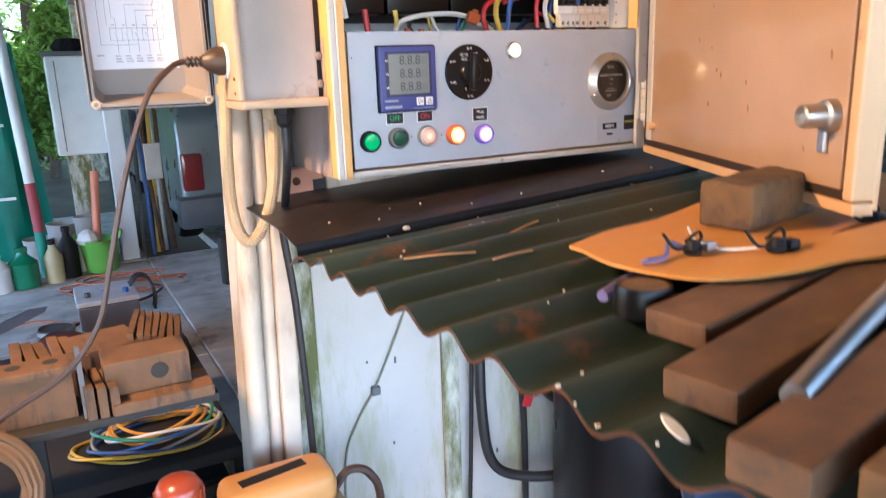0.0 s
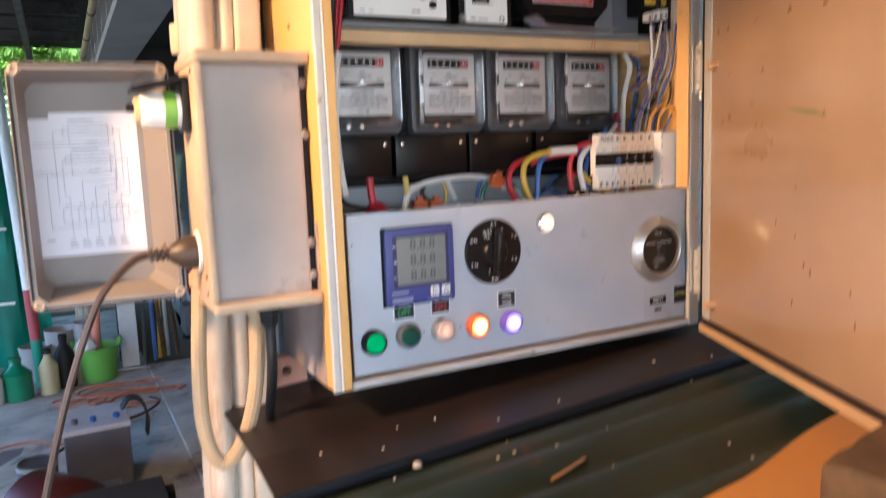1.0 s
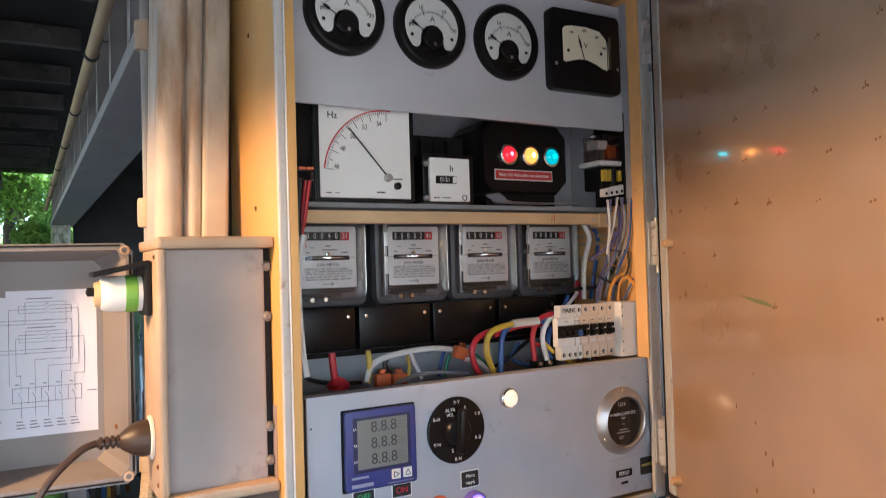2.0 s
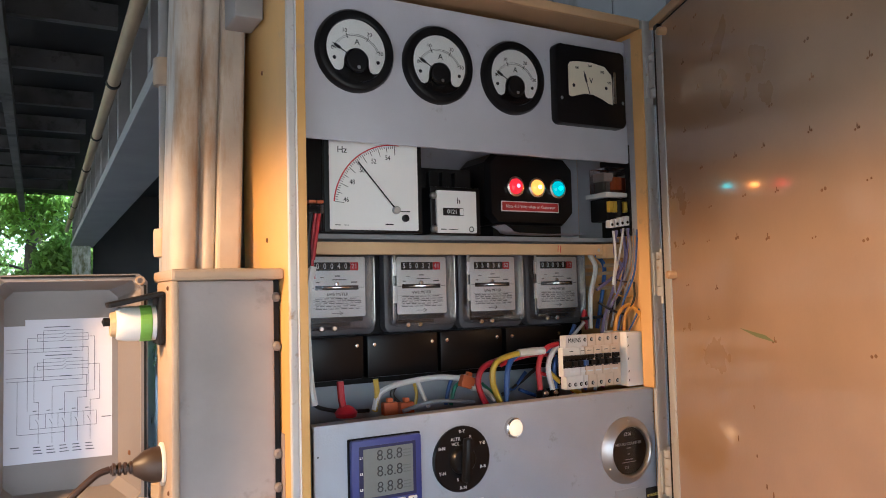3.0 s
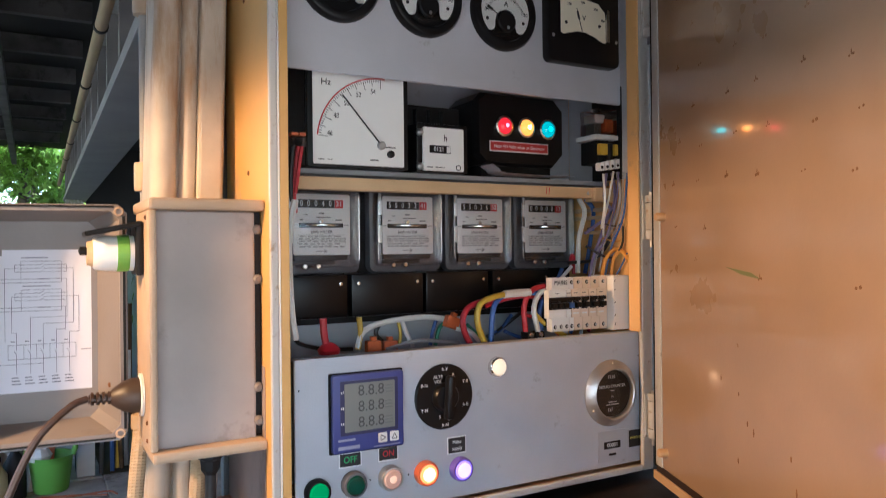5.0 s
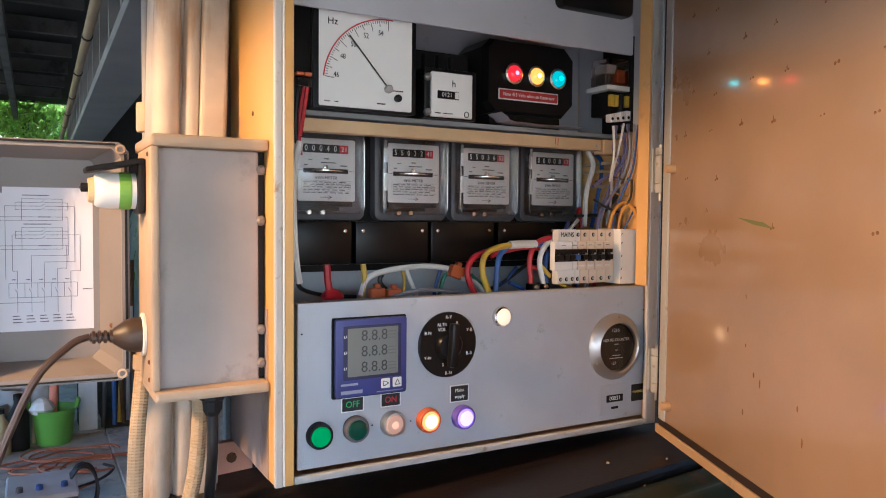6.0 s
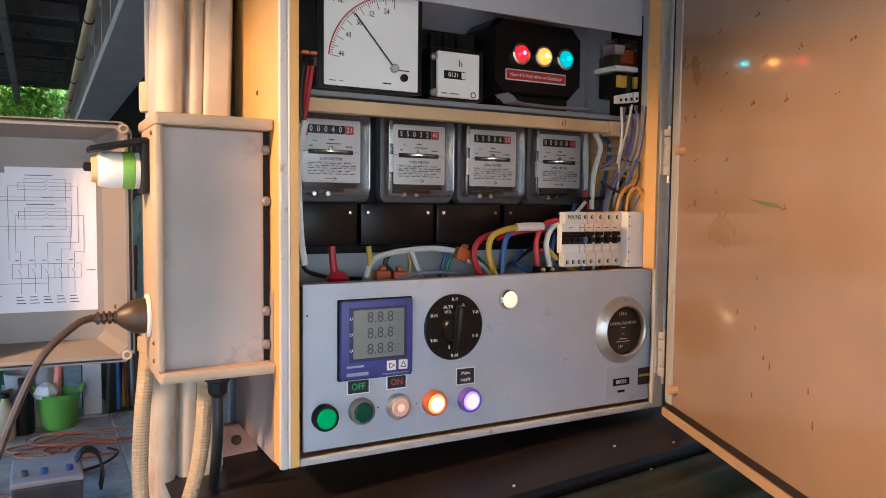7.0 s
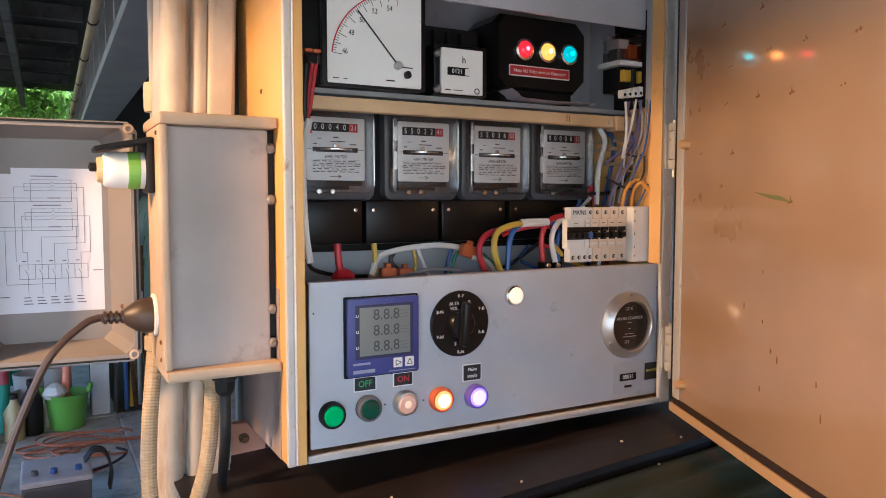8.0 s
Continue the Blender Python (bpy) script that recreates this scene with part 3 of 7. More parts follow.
def fold(prof, x0, x1, thick):
    bm = bmesh.new()
    va = [[bm.verts.new((x, y, z + FALL * (x + 0.12))) for y, z in prof] for x in (x0, (x0 + x1) / 2, x1)]
    for a, b in zip(va, va[1:]):
        for i in range(len(prof) - 1):
            bm.faces.new((a[i], a[i + 1], b[i + 1], b[i]))
    bmesh.ops.recalc_face_normals(bm, faces=bm.faces[:])
    bmesh.ops.solidify(bm, geom=bm.faces[:], thickness=thick)
    return bm


part("apron", fold([(0.288, 1.0255), (0.0505, 1.0220), (-0.02, 1.0140), (-0.040, 1.0110)], -0.112, 1.15, 0.0022), M_FLASH, flash)
# front edge blacked to draw the deep shadow in the gap above the roof
part("drip_edge", fold([(-0.0405, 1.0100), (-0.0425, 1.002), (-0.0430, 0.985)], -0.110, 1.15, 0.0022), M_MATTBLACK, flash)
part("upstand", fold([(0.2893, 1.0245), (0.2900, 1.045)], 0.03, 1.15, 0.0022), M_FLASH, flash)
PITCH, AMP, RZ = 0.0820, 0.0090, 1.004


def roof_z(y, x=-0.12):
    tuck = 0.016 * max(0.0, min(1.0, (y + 0.086) / 0.030))  # the first wave is tucked under the flashing
    return RZ + FALL * (x + 0.12) + AMP * math.cos(2 * math.pi * (y + 0.304) / PITCH) - tuck


def edge_x(y):
    return -0.106 + 0.035 * (-0.26 - y) + 0.002 * math.sin(37 * y)


rb = bmesh.new()
rows_y = [-0.020 - 0.92 * i / 154 for i in range(155)]
cols_x = [None, 0.1, 0.5, 1.15]
grid = [[rb.verts.new((edge_x(y) if x is None else x, y, roof_z(y, edge_x(y) if x is None else x))) for y in rows_y] for x in cols_x]
for a, b in zip(grid, grid[1:]):
    for i in range(len(rows_y) - 1):
        rb.faces.new((a[i], a[i + 1], b[i + 1], b[i]))
bmesh.ops.recalc_face_normals(rb, faces=rb.faces[:])
bmesh.ops.solidify(rb, geom=rb.faces[:], thickness=0.0014)
roof = thing("corrugated_sheet", (0.4, -0.5, 1.0), "dark green corrugated roofing sheet with rusty cut edge", "roofing sheet")
part("sheet", rb, M_ROOF, roof, smooth=True)
re_ = bmesh.new()
ea = [(re_.verts.new((edge_x(y) - 0.0012, y, roof_z(y) + 0.0014)), re_.verts.new((edge_x(y) - 0.0012, y, roof_z(y) - 0.0022))) for y in rows_y]
for a, b in zip(ea, ea[1:]):
    re_.faces.new((a[0], b[0], b[1], a[1]))
bmesh.ops.solidify(re_, geom=re_.faces[:], thickness=0.002)
part("cut_edge", re_, M_RUST, roof, "rusty cut edge")

roof_things = [ob for ob in bpy.data.objects if ob not in before]

# backing boards under the cabinet
bkb = thing("backing_board", (0.2, 0.14, 1.04), "painted backing board under the cabinet, pink primer at one end", "board")
part("white_length", box(0.0235, 0.62, 0.190, 0.222, 1.030, 1.0935, 0.002), M_WHITEPAINT, bkb)
part("pink_length", box(-0.052, 0.022, 0.2060, 0.222, 1.028, 1.089, 0.002), M_PINK, bkb, "pink primed board end")
part("bolt", lathe([(0, 0), (0.0075, 0), (0.0070, 0.003), (0.0045, 0.003), (0.0045, 0.007), (0, 0.007)], (-0.0275, 0.2058, 1.0665), "-y", 8), M_RUST, bkb, "rusty bolt head")

# ---- junction box with its hanging lid ----
jb = thing("junction_box", (-0.09, 0.08, 1.2), "dusty grey plastic junction box with moulded rims", "junction box")
part("body", box(-0.150, -0.036, 0.026, 0.150, 1.212, 1.486, 0.003), M_JB, jb)
# rims of the same shell, coloured as lit from the left
part("rim", box(-0.158, -0.028, 0.010, 0.152, 1.4865, 1.500, 0.004), M_JBRIM, jb)
part("rim", box(-0.156, -0.028, 0.006, 0.152, 1.203, 1.2155, 0.004), M_JBRIM, jb)
part("rim", box(-0.158, -0.149, 0.012, 0.120, 1.2155, 1.4865, 0.003), M_JBRIM, jb)
part("hinge_strip", box(-0.0355, -0.0285, 0.03, 0.10, 1.216, 1.486, 0.001), M_MATTBLACK, jb, "dark gap strip")
for kz in (1.235, 1.275, 1.405, 1.465):
    part("screw_boss", lathe([(0, 0), (0.006, 0), (0.006, 0.008), (0.003, 0.011), (0, 0.011)], (-0.033, 0.034, kz), "-y", 12), M_LID, jb)
LM = Matrix.Translation((-0.338, 0.205, 0)) @ Matrix.Rotation(radians(-5), 4, "Z")
tray = bmesh.new()
rings = []
for (u0, u1, v0, v1), d in (((0.0, 0.178, 1.206, 1.500), 0.003), ((0.002, 0.176, 1.208, 1.498), -0.062), ((0.010, 0.168, 1.217, 1.490), -0.062), ((0.011, 0.167, 1.218, 1.489), -0.056), ((0.013, 0.142, 1.229, 1.479), -0.004)):
    c = 0.010
    rings.append([tray.verts.new(LM @ Vector((u, d, v))) for u, v in ((u0 + c, v0), (u1 - c, v0), (u1, v0 + c), (u1, v1 - c), (u1 - c, v1), (u0 + c, v1), (u0, v1 - c), (u0, v0 + c))])
for a, b in zip(rings, rings[1:]):
    for i in range(8):
        tray.faces.new((a[i], a[(i + 1) % 8], b[(i + 1) % 8], b[i]))
tray.faces.new(rings[0][::-1])
tray.faces.new(rings[-1])
bmesh.ops.recalc_face_normals(tray, faces=tray.faces[:])
lid = part("lid", tray, M_LID, jb, "grey lid swung open, sealed with a black gasket")
gk = bmesh.new()
for b in ((0.0035, 0.0065, 1.222, 1.484), (0.1715, 0.1745, 1.222, 1.484), (0.016, 0.162, 1.2105, 1.2125), (0.016, 0.162, 1.494, 1.4965)):
    box(b[0], b[1], -0.0638, -0.0622, b[2], b[3], bm=gk, m=LM)
part("gasket", gk, M_MATTBLACK, lid, "thin black gasket")
for cu, cv in ((0.0105, 1.2165), (0.1675, 1.2165), (0.0105, 1.4895), (0.1675, 1.4895)):
    part("corner_boss", lathe([(0, 0.02), (0.0060, 0.02), (0.0060, 0.0632), (0.0054, 0.0640), (0.0034, 0.0640), (0.0034, 0.052), (0, 0.052)], LM @ Vector((cu, 0, cv)), LM.to_3x3().to_4x4() @ AX["-y"], 16), M_JBRIM, lid, smooth=True)
part("rivet", lathe([(0, 0), (0.004, 0), (0.003, 0.004), (0, 0.004)], LM @ Vector((0.157, -0.030, 1.272)), LM.to_3x3().to_4x4() @ AX["-y"], 12), M_RUST, lid)

# ---- instruments on the gauge panel ----
def plate(pts, y0, y1):
    """A flat plate of any outline facing -y."""
    bm = bmesh.new()
    fr = [bm.verts.new((x, y0, z)) for x, z in pts]
    bk = [bm.verts.new((x, y1, z)) for x, z in pts]
    bm.faces.new(fr)
    bm.faces.new(bk[::-1])
    for i in range(len(pts)):
        bm.faces.new((fr[i], bk[i], bk[(i + 1) % len(pts)], fr[(i + 1) % len(pts)]))
    bmesh.ops.recalc_face_normals(bm, faces=bm.faces[:])
    bmesh.ops.triangulate(bm, faces=bm.faces[:])
    return bm


def ammeter(cx, cz):
    r = 0.0555
    t = thing("ammeter", (cx, 0.03, cz), "round black bakelite ammeter with white dial", "gauge", "round ammeters on the gauge panel")
    y = 0.032
    part("bezel", lathe([(0, 0.0), (r, 0.0), (r, 0.006), (r - 0.003, 0.0105), (r - 0.008, 0.012), (0.0425, 0.0105), (0.0415, 0.007), (0, 0.007)], (cx, y, cz), "-y", 48), M_BLACK, t, smooth=True)
    ring = [(0.0414 * math.cos(radians(a_)), 0.0414 * math.sin(radians(a_))) for a_ in range(-42, 223, 8)]
    low = [(-0.024, -0.0290), (-0.0195, -0.0265), (-0.0178, -0.021), (-0.0175, -0.013), (-0.0150, -0.005), (-0.0085, 0.0008), (0, 0.0025), (0.0085, 0.0008), (0.0150, -0.005), (0.0175, -0.013), (0.0178, -0.021), (0.0195, -0.0265), (0.024, -0.0290)]
    part("dial", plate([(cx + a_, cz + b_) for a_, b_ in ring + low], y - 0.0080, y - 0.0071), M_DIALWHITE, t, "white printed dial")
    part("hub_cover", lathe([(0.0, 0.0), (0.0160, 0.0), (0.0160, 0.004), (0.0135, 0.0062), (0, 0.0066)], (cx, y - 0.0072, cz - 0.0140), "-y", 28), M_BLACK, t, smooth=True)
    px, pz = cx, cz - 0.014
    sc = bmesh.new()
    for k in range(24):
        a1, a2 = radians(155 - 130 * k / 24), radians(155 - 130 * (k + 1) / 24)
        for rr in (0.0335, 0.0355):
            strip(px + rr * math.cos(a1), pz + rr * math.sin(a1), px + rr * math.cos(a2), pz + rr * math.sin(a2), 0.0004, y - 0.0083, 0.0002, bm=sc)
    for a in (155, 112, 62, 26):
        strip(px + 0.031 * math.cos(radians(a)), pz + 0.031 * math.sin(radians(a)), px + 0.038 * math.cos(radians(a)), pz + 0.038 * math.sin(radians(a)), 0.0009, y - 0.0083, 0.0002, bm=sc)
    part("scale", sc, M_PRINT, t)
    a = radians(150)
    nd = strip(px + 0.012 * math.cos(a), pz + 0.012 * math.sin(a), px + 0.039 * math.cos(a), pz + 0.039 * math.sin(a), 0.0011, y - 0.0105, 0.0003)
    strip(px + 0.027 * math.cos(a), pz + 0.027 * math.sin(a), px + 0.036 * math.cos(a), pz + 0.036 * math.sin(a), 0.0040, y - 0.0105, 0.0003, bm=nd)
    part("needle", nd, M_PRINT, t)
    for s, a, rr in (("0", 158, 0.0365), ("10", 113, 0.042), ("20", 63, 0.042), ("30", 21, 0.0375)):
        write(s, px + rr * math.cos(radians(a)), y - 0.0084, pz + rr * math.sin(radians(a)), 0.0075, M_PRINT, t)
    write("A", cx + 0.001, y - 0.0084, cz + 0.011, 0.011, M_PRINT, t)
    for sx in (-0.031, 0.031):
        part("dial_screw", lathe([(0, 0), (0.0026, 0), (0.002, 0.001), (0, 0.001)], (cx + sx, y - 0.0083, cz - 0.013), "-y", 10), M_PRINT, t)
    part("zero_screw", lathe([(0, 0), (0.0025, 0), (0.002, 0.001), (0, 0.001)], (cx + 0.001, y - 0.0140, cz - 0.024), "-y", 10), M_STEEL, t)
    glass = part("glass", lathe([(0, 0.0128), (0.0424, 0.0122)], (cx, y, cz), "-y", 32), M_GLASS, t)
    glass.visible_shadow = False


for gx, gz in ((0.0775, 1.787), (0.203, 1.784), (0.330, 1.781)):
    ammeter(gx, gz)

vm = thing("voltmeter", (0.47, 0.03, 1.78), "square black bakelite voltmeter with a cream dial", "gauge")
part("case", rounded(0.402, 0.540, 1.719, 1.843, 0.010, 0.016, 0.032, 0.003), M_BLACK, vm, smooth=True)
vpts = [(0.424, 1.763), (0.424, 1.810), (0.428, 1.815), (0.440, 1.8175), (0.470, 1.8185), (0.497, 1.815), (0.510, 1.803), (0.5115, 1.792), (0.5115, 1.756), (0.503, 1.757), (0.490, 1.763), (0.472, 1.768), (0.456, 1.768), (0.440, 1.764), (0.430, 1.761)]
part("dial", plate(vpts, 0.0150, 0.0158), M_DIALCREAM, vm, "yellowed cream dial")
part("window_rim", rounded(0.5125, 0.5175, 1.757, 1.808, 0.002, 0.0125, 0.0155), M_CHROME, vm)
nd = strip(0.464, 1.768, 0.4535, 1.803, 0.0010, 0.0138, 0.0003)
strip(0.4585, 1.786, 0.4550, 1.798, 0.0034, 0.0138, 0.0003, bm=nd)
part("needle", nd, M_PRINT, vm)
write("V", 0.468, 0.0143, 1.789, 0.012, M_PRINT, vm)
for s, x, z in (("100", 0.440, 1.807), ("200", 0.466, 1.8125), ("300", 0.491, 1.8055), ("400", 0.505, 1.790)):
    write(s, x, 0.0143, z, 0.0055, M_PRINT, vm)
for sx, sz in ((0.434, 1.779), (0.499, 1.781), (0.410, 1.757), (0.533, 1.760)):
    part("screw", lathe([(0, 0), (0.0028, 0), (0.002, 0.001), (0, 0.001)], (sx, 0.0150, sz), "-y", 10), M_PRINT if sx in (0.434, 0.499) else M_STEEL, vm)

# ---- frequency meter, hour meter, pilot lamp box on the shelf ----
hz = thing("frequency_meter", (0.113, 0.1, 1.548), "large square frequency meter, white dial with red arc", "gauge")
part("case", box(0.040, 0.187, 0.060, 0.160, 1.549, 1.694, 0.003), M_BLACK, hz)
part("bezel", rounded(0.041, 0.186, 1.5485, 1.693, 0.002, 0.0545, 0.0598, 0.001), M_BLACK, hz)
part("dial", rounded(0.048, 0.179, 1.552, 1.688, 0.002, 0.0535, 0.0544), M_DIALWHITE, hz, "white printed dial")
PX, PZ, Y = 0.144, 1.580, 0.0530
ra = bmesh.new()
for k in range(40):
    a1, a2 = radians(174 - 88 * k / 40), radians(174 - 88 * (k + 1) / 40)
    strip(PX + 0.0905 * math.cos(a1), PZ + 0.0905 * math.sin(a1), PX + 0.0905 * math.cos(a2), PZ + 0.0905 * math.sin(a2), 0.0017, Y, 0.0002, bm=ra)
part("red_arc", ra, M_REDPRINT, hz, "red scale arc")
tk = bmesh.new()
for k in range(41):
    a = radians(174 - 84 * k / 40)
    r2 = 0.0765 if k % 8 == 0 else (0.081 if k % 4 == 0 else 0.0855)
    strip(PX + 0.0890 * math.cos(a), PZ + 0.0890 * math.sin(a), PX + r2 * math.cos(a), PZ + r2 * math.sin(a), 0.0007, Y, 0.0002, bm=tk)
part("scale", tk, M_PRINT, hz)
for u0, u1, v, w in ((0.145, 0.166, 1.5785, 0.0013), (0.055, 0.063, 1.558, 0.0010), (0.068, 0.074, 1.558, 0.0008), (0.128, 0.140, 1.560, 0.0016)):
    part("print_bar", strip(u0, v, u1, v, w, Y, 0.0002), M_PRINT, hz)
for s, x, z in (("46", 0.071, 1.592), ("48", 0.080, 1.616), ("50", 0.0945, 1.633), ("52", 0.112, 1.646), ("54", 0.133, 1.652)):
    write(s, x, Y - 0.0003, z, 0.0095, M_PRINT, hz, squeeze=0.8)
write("Hz", 0.066, Y - 0.0003, 1.659, 0.0125, M_PRINT, hz)
part("needle", strip(PX, PZ, 0.088, 1.644, 0.0017, 0.0505, 0.0004), M_PRINT, hz)
part("needle_hub", lathe([(0, 0), (0.0055, 0), (0.0055, 0.005), (0.004, 0.006), (0, 0.006)], (PX, 0.0535, PZ), "-y", 18), M_STEEL, hz)
part("zero_screw", lathe([(0, 0), (0.005, 0), (0.005, 0.004), (0, 0.005)], (0.158, 0.0535, 1.569), "-y", 16), M_BLACK, hz)

hm = thing("hour_meter", (0.245, 0.1, 1.548), "small white-faced hour meter in a black case", "meter")
part("case", box(0.203, 0.287, 0.062, 0.14, 1.5485, 1.618, 0.002), M_BLACK, hm)
part("face", rounded(0.2115, 0.2775, 1.5505, 1.612, 0.002, 0.0575, 0.0618, 0.0006), M_DIALWHITE, hm, "white face plate")
part("counter_window", rounded(0.221, 0.255, 1.5755, 1.5865, 0.001, 0.0568, 0.0573), M_BLACK, hm, "black counter window")
write("0121", 0.236, 0.0566, 1.581, 0.0085, M_WHITEPRINT, hm)
part("last_drum", rounded(0.2485, 0.2545, 1.5765, 1.5855, 0.0005, 0.0562, 0.0567), M_DIALWHITE, hm)
write("h", 0.247, 0.0571, 1.597, 0.013, M_PRINT, hm)
hb = strip(0.217, 1.5555, 0.226, 1.5555, 0.0013, 0.0571, 0.0002)
strip(0.230, 1.5555, 0.245, 1.5555, 0.0010, 0.0571, 0.0002, bm=hb)
part("small_print", hb, M_PRINT, hm)
part("emblem", lathe([(0.0042, 0), (0.0042, 0.0004), (0.0030, 0.0004), (0.0030, 0)], (0.268, 0.0574, 1.556), "-y", 16), M_PRINT, hm)
for tz in (1.556, 1.604):
    part("terminal", lathe([(0, 0), (0.005, 0), (0.005, 0.006), (0.002, 0.009), (0, 0.009)], (0.2065, 0.062, tz), "-y", 10), M_STEEL, hm)
blk = thing("relay_block", (0.25, 0.14, 1.548), "black terminal block behind the hour meter", "terminal block")
part("body", box(0.190, 0.308, 0.120, 0.174, 1.5485, 1.655, 0.003), M_MATTBLACK, blk)
for k in range(4):
    part("terminal_barrier", box(0.205 + 0.022 * k, 0.209 + 0.022 * k, 0.108, 0.1195, 1.622, 1.648, 0.001), M_BLACK, blk)

lb = thing("pilot_lamp_box", (0.395, 0.12, 1.548), "black moulded box with red, amber and blue pilot lamps", "lamp box")
bb = bmesh.new()
oc = [(-0.082, -0.038), (-0.068, -0.052), (0.066, -0.052), (0.084, -0.034), (0.084, 0.040), (0.066, 0.058), (-0.068, 0.058), (-0.082, 0.044)]
f1 = [bb.verts.new((0.396 + x * 0.94, 0.080, 1.620 + z * 0.94)) for x, z in oc]
f2 = [bb.verts.new((0.396 + x, 0.092, 1.620 + z)) for x, z in oc]
f3 = [bb.verts.new((0.396 + x, 0.165, 1.620 + z)) for x, z in oc]
bb.faces.new(f1)
for p, q in ((f1, f2), (f2, f3)):
    for i in range(8):
        bb.faces.new((p[i], q[i], q[(i + 1) % 8], p[(i + 1) % 8]))
bb.faces.new(f3[::-1])
bmesh.ops.recalc_face_normals(bb, faces=bb.faces[:])
part("case", bb, M_BLACK, lb)
part("base", box(0.330, 0.462, 0.095, 0.16, 1.5485, 1.5675), M_MATTBLACK, lb)
for x, nm, base, em, pw in ((0.362, "red_glow", (0.30, 0.008, 0.012), (1.0, 0.02, 0.03), 0.17), (0.403, "amber_glow", (0.50, 0.15, 0.02), (1.0, 0.30, 0.04), 0.34), (0.444, "blue_glow", (0.004, 0.10, 0.15), (0.01, 0.50, 0.47), 0.16)):
    lens = part("lens", lathe([(0.0125, 0.0), (0.0125, 0.004), (0.0105, 0.008), (0.006, 0.0105), (0, 0.0112)], (x, 0.0790, 1.6265), "-y", 24), lamp_mat(nm, base, em, pw), lb, "lit " + nm.split("_")[0] + " lens", smooth=True)
    part("bezel", lathe([(0.0125, 0.0), (0.0158, 0.0), (0.0158, 0.004), (0.0128, 0.005)], (x, 0.0798, 1.6265), "-y", 24), M_CHROME, lens)
    part("filament", lathe([(0.0034, 0.0), (0.0028, 0.0014), (0, 0.0020)], (x, 0.0686, 1.6265), "-y", 12), lamp_mat(nm + "_core", base, em, dict(red_glow=5.0, amber_glow=14.0, blue_glow=6.0)[nm]), lens, "bright core of the lamp")
part("label_plate", rounded(0.336, 0.446, 1.5875, 1.6035, 0.001, 0.0785, 0.0797), M_WHITEPRINT, lb, "red warning label with white border")
part("label_field", rounded(0.3375, 0.4445, 1.589, 1.602, 0.001, 0.0778, 0.0784), mat("label_red", (0.42, 0.03, 0.03), 0.5, bump=0), lb)
write("Note 415 Volts when on Generator", 0.391, 0.0775, 1.5953, 0.0072, M_WHITEPRINT, lb, squeeze=0.90)
sheet = bmesh.new()
cols = []
for k in range(15):
    u = k / 14
    zz = 1.5505 + (0.013 * (1 - u * 4) ** 2 if u < 0.25 else 0.0006 * math.sin(9 * u))
    cols.append([sheet.verts.new((0.318 + 0.165 * u + (0.008 if u < 0.1 else 0), 0.0560 + 0.037 * w, zz + 0.0015)) for w in (0, 1)])
for a, b in zip(cols, cols[1:]):
    sheet.faces.new((a[0], b[0], b[1], a[1]))
bmesh.ops.solidify(sheet, geom=sheet.faces[:], thickness=0.0012)
tagged(part("paper_sheet", sheet, M_PAPER, smooth=True), "curled white paper sheets lying on the shelf", "paper")

batten = thing("timber_batten", (0.29, 0.075, 1.52), "pale pine batten screwed across under the shelf", "batten")
part("strip", box(0.004, 0.5245, 0.066, 0.084, 1.5195, 1.5365, 0.0012), M_PALEWOOD, batten)
part("screw", lathe([(0, 0), (0.003, 0), (0.002, 0.001), (0, 0.001)], (0.516, 0.066, 1.527), "-y", 10), M_STEEL, batten)
pm = strip(0.432, 1.524, 0.433, 1.534, 0.001, 0.0657, 0.0002)
strip(0.437, 1.523, 0.438, 1.534, 0.001, 0.0657, 0.0002, bm=pm)
part("pencil_mark", pm, M_REDPRINT, batten)
cleat = tagged(part("corner_cleat", box(0.525, 0.5695, 0.060, 0.085, 1.514, 1.537, 0.002), M_PALEWOOD), "small pine cleat at the batten end", "cleat")
for zc in (1.487, 1.462, 1.50):
    tagged(part("wall_cleat", box(0.560, 0.5695, 0.06, 0.16, zc, zc + 0.006, 0.001), M_PALEWOOD), "thin pine cleat on the cabinet side", "cleat")


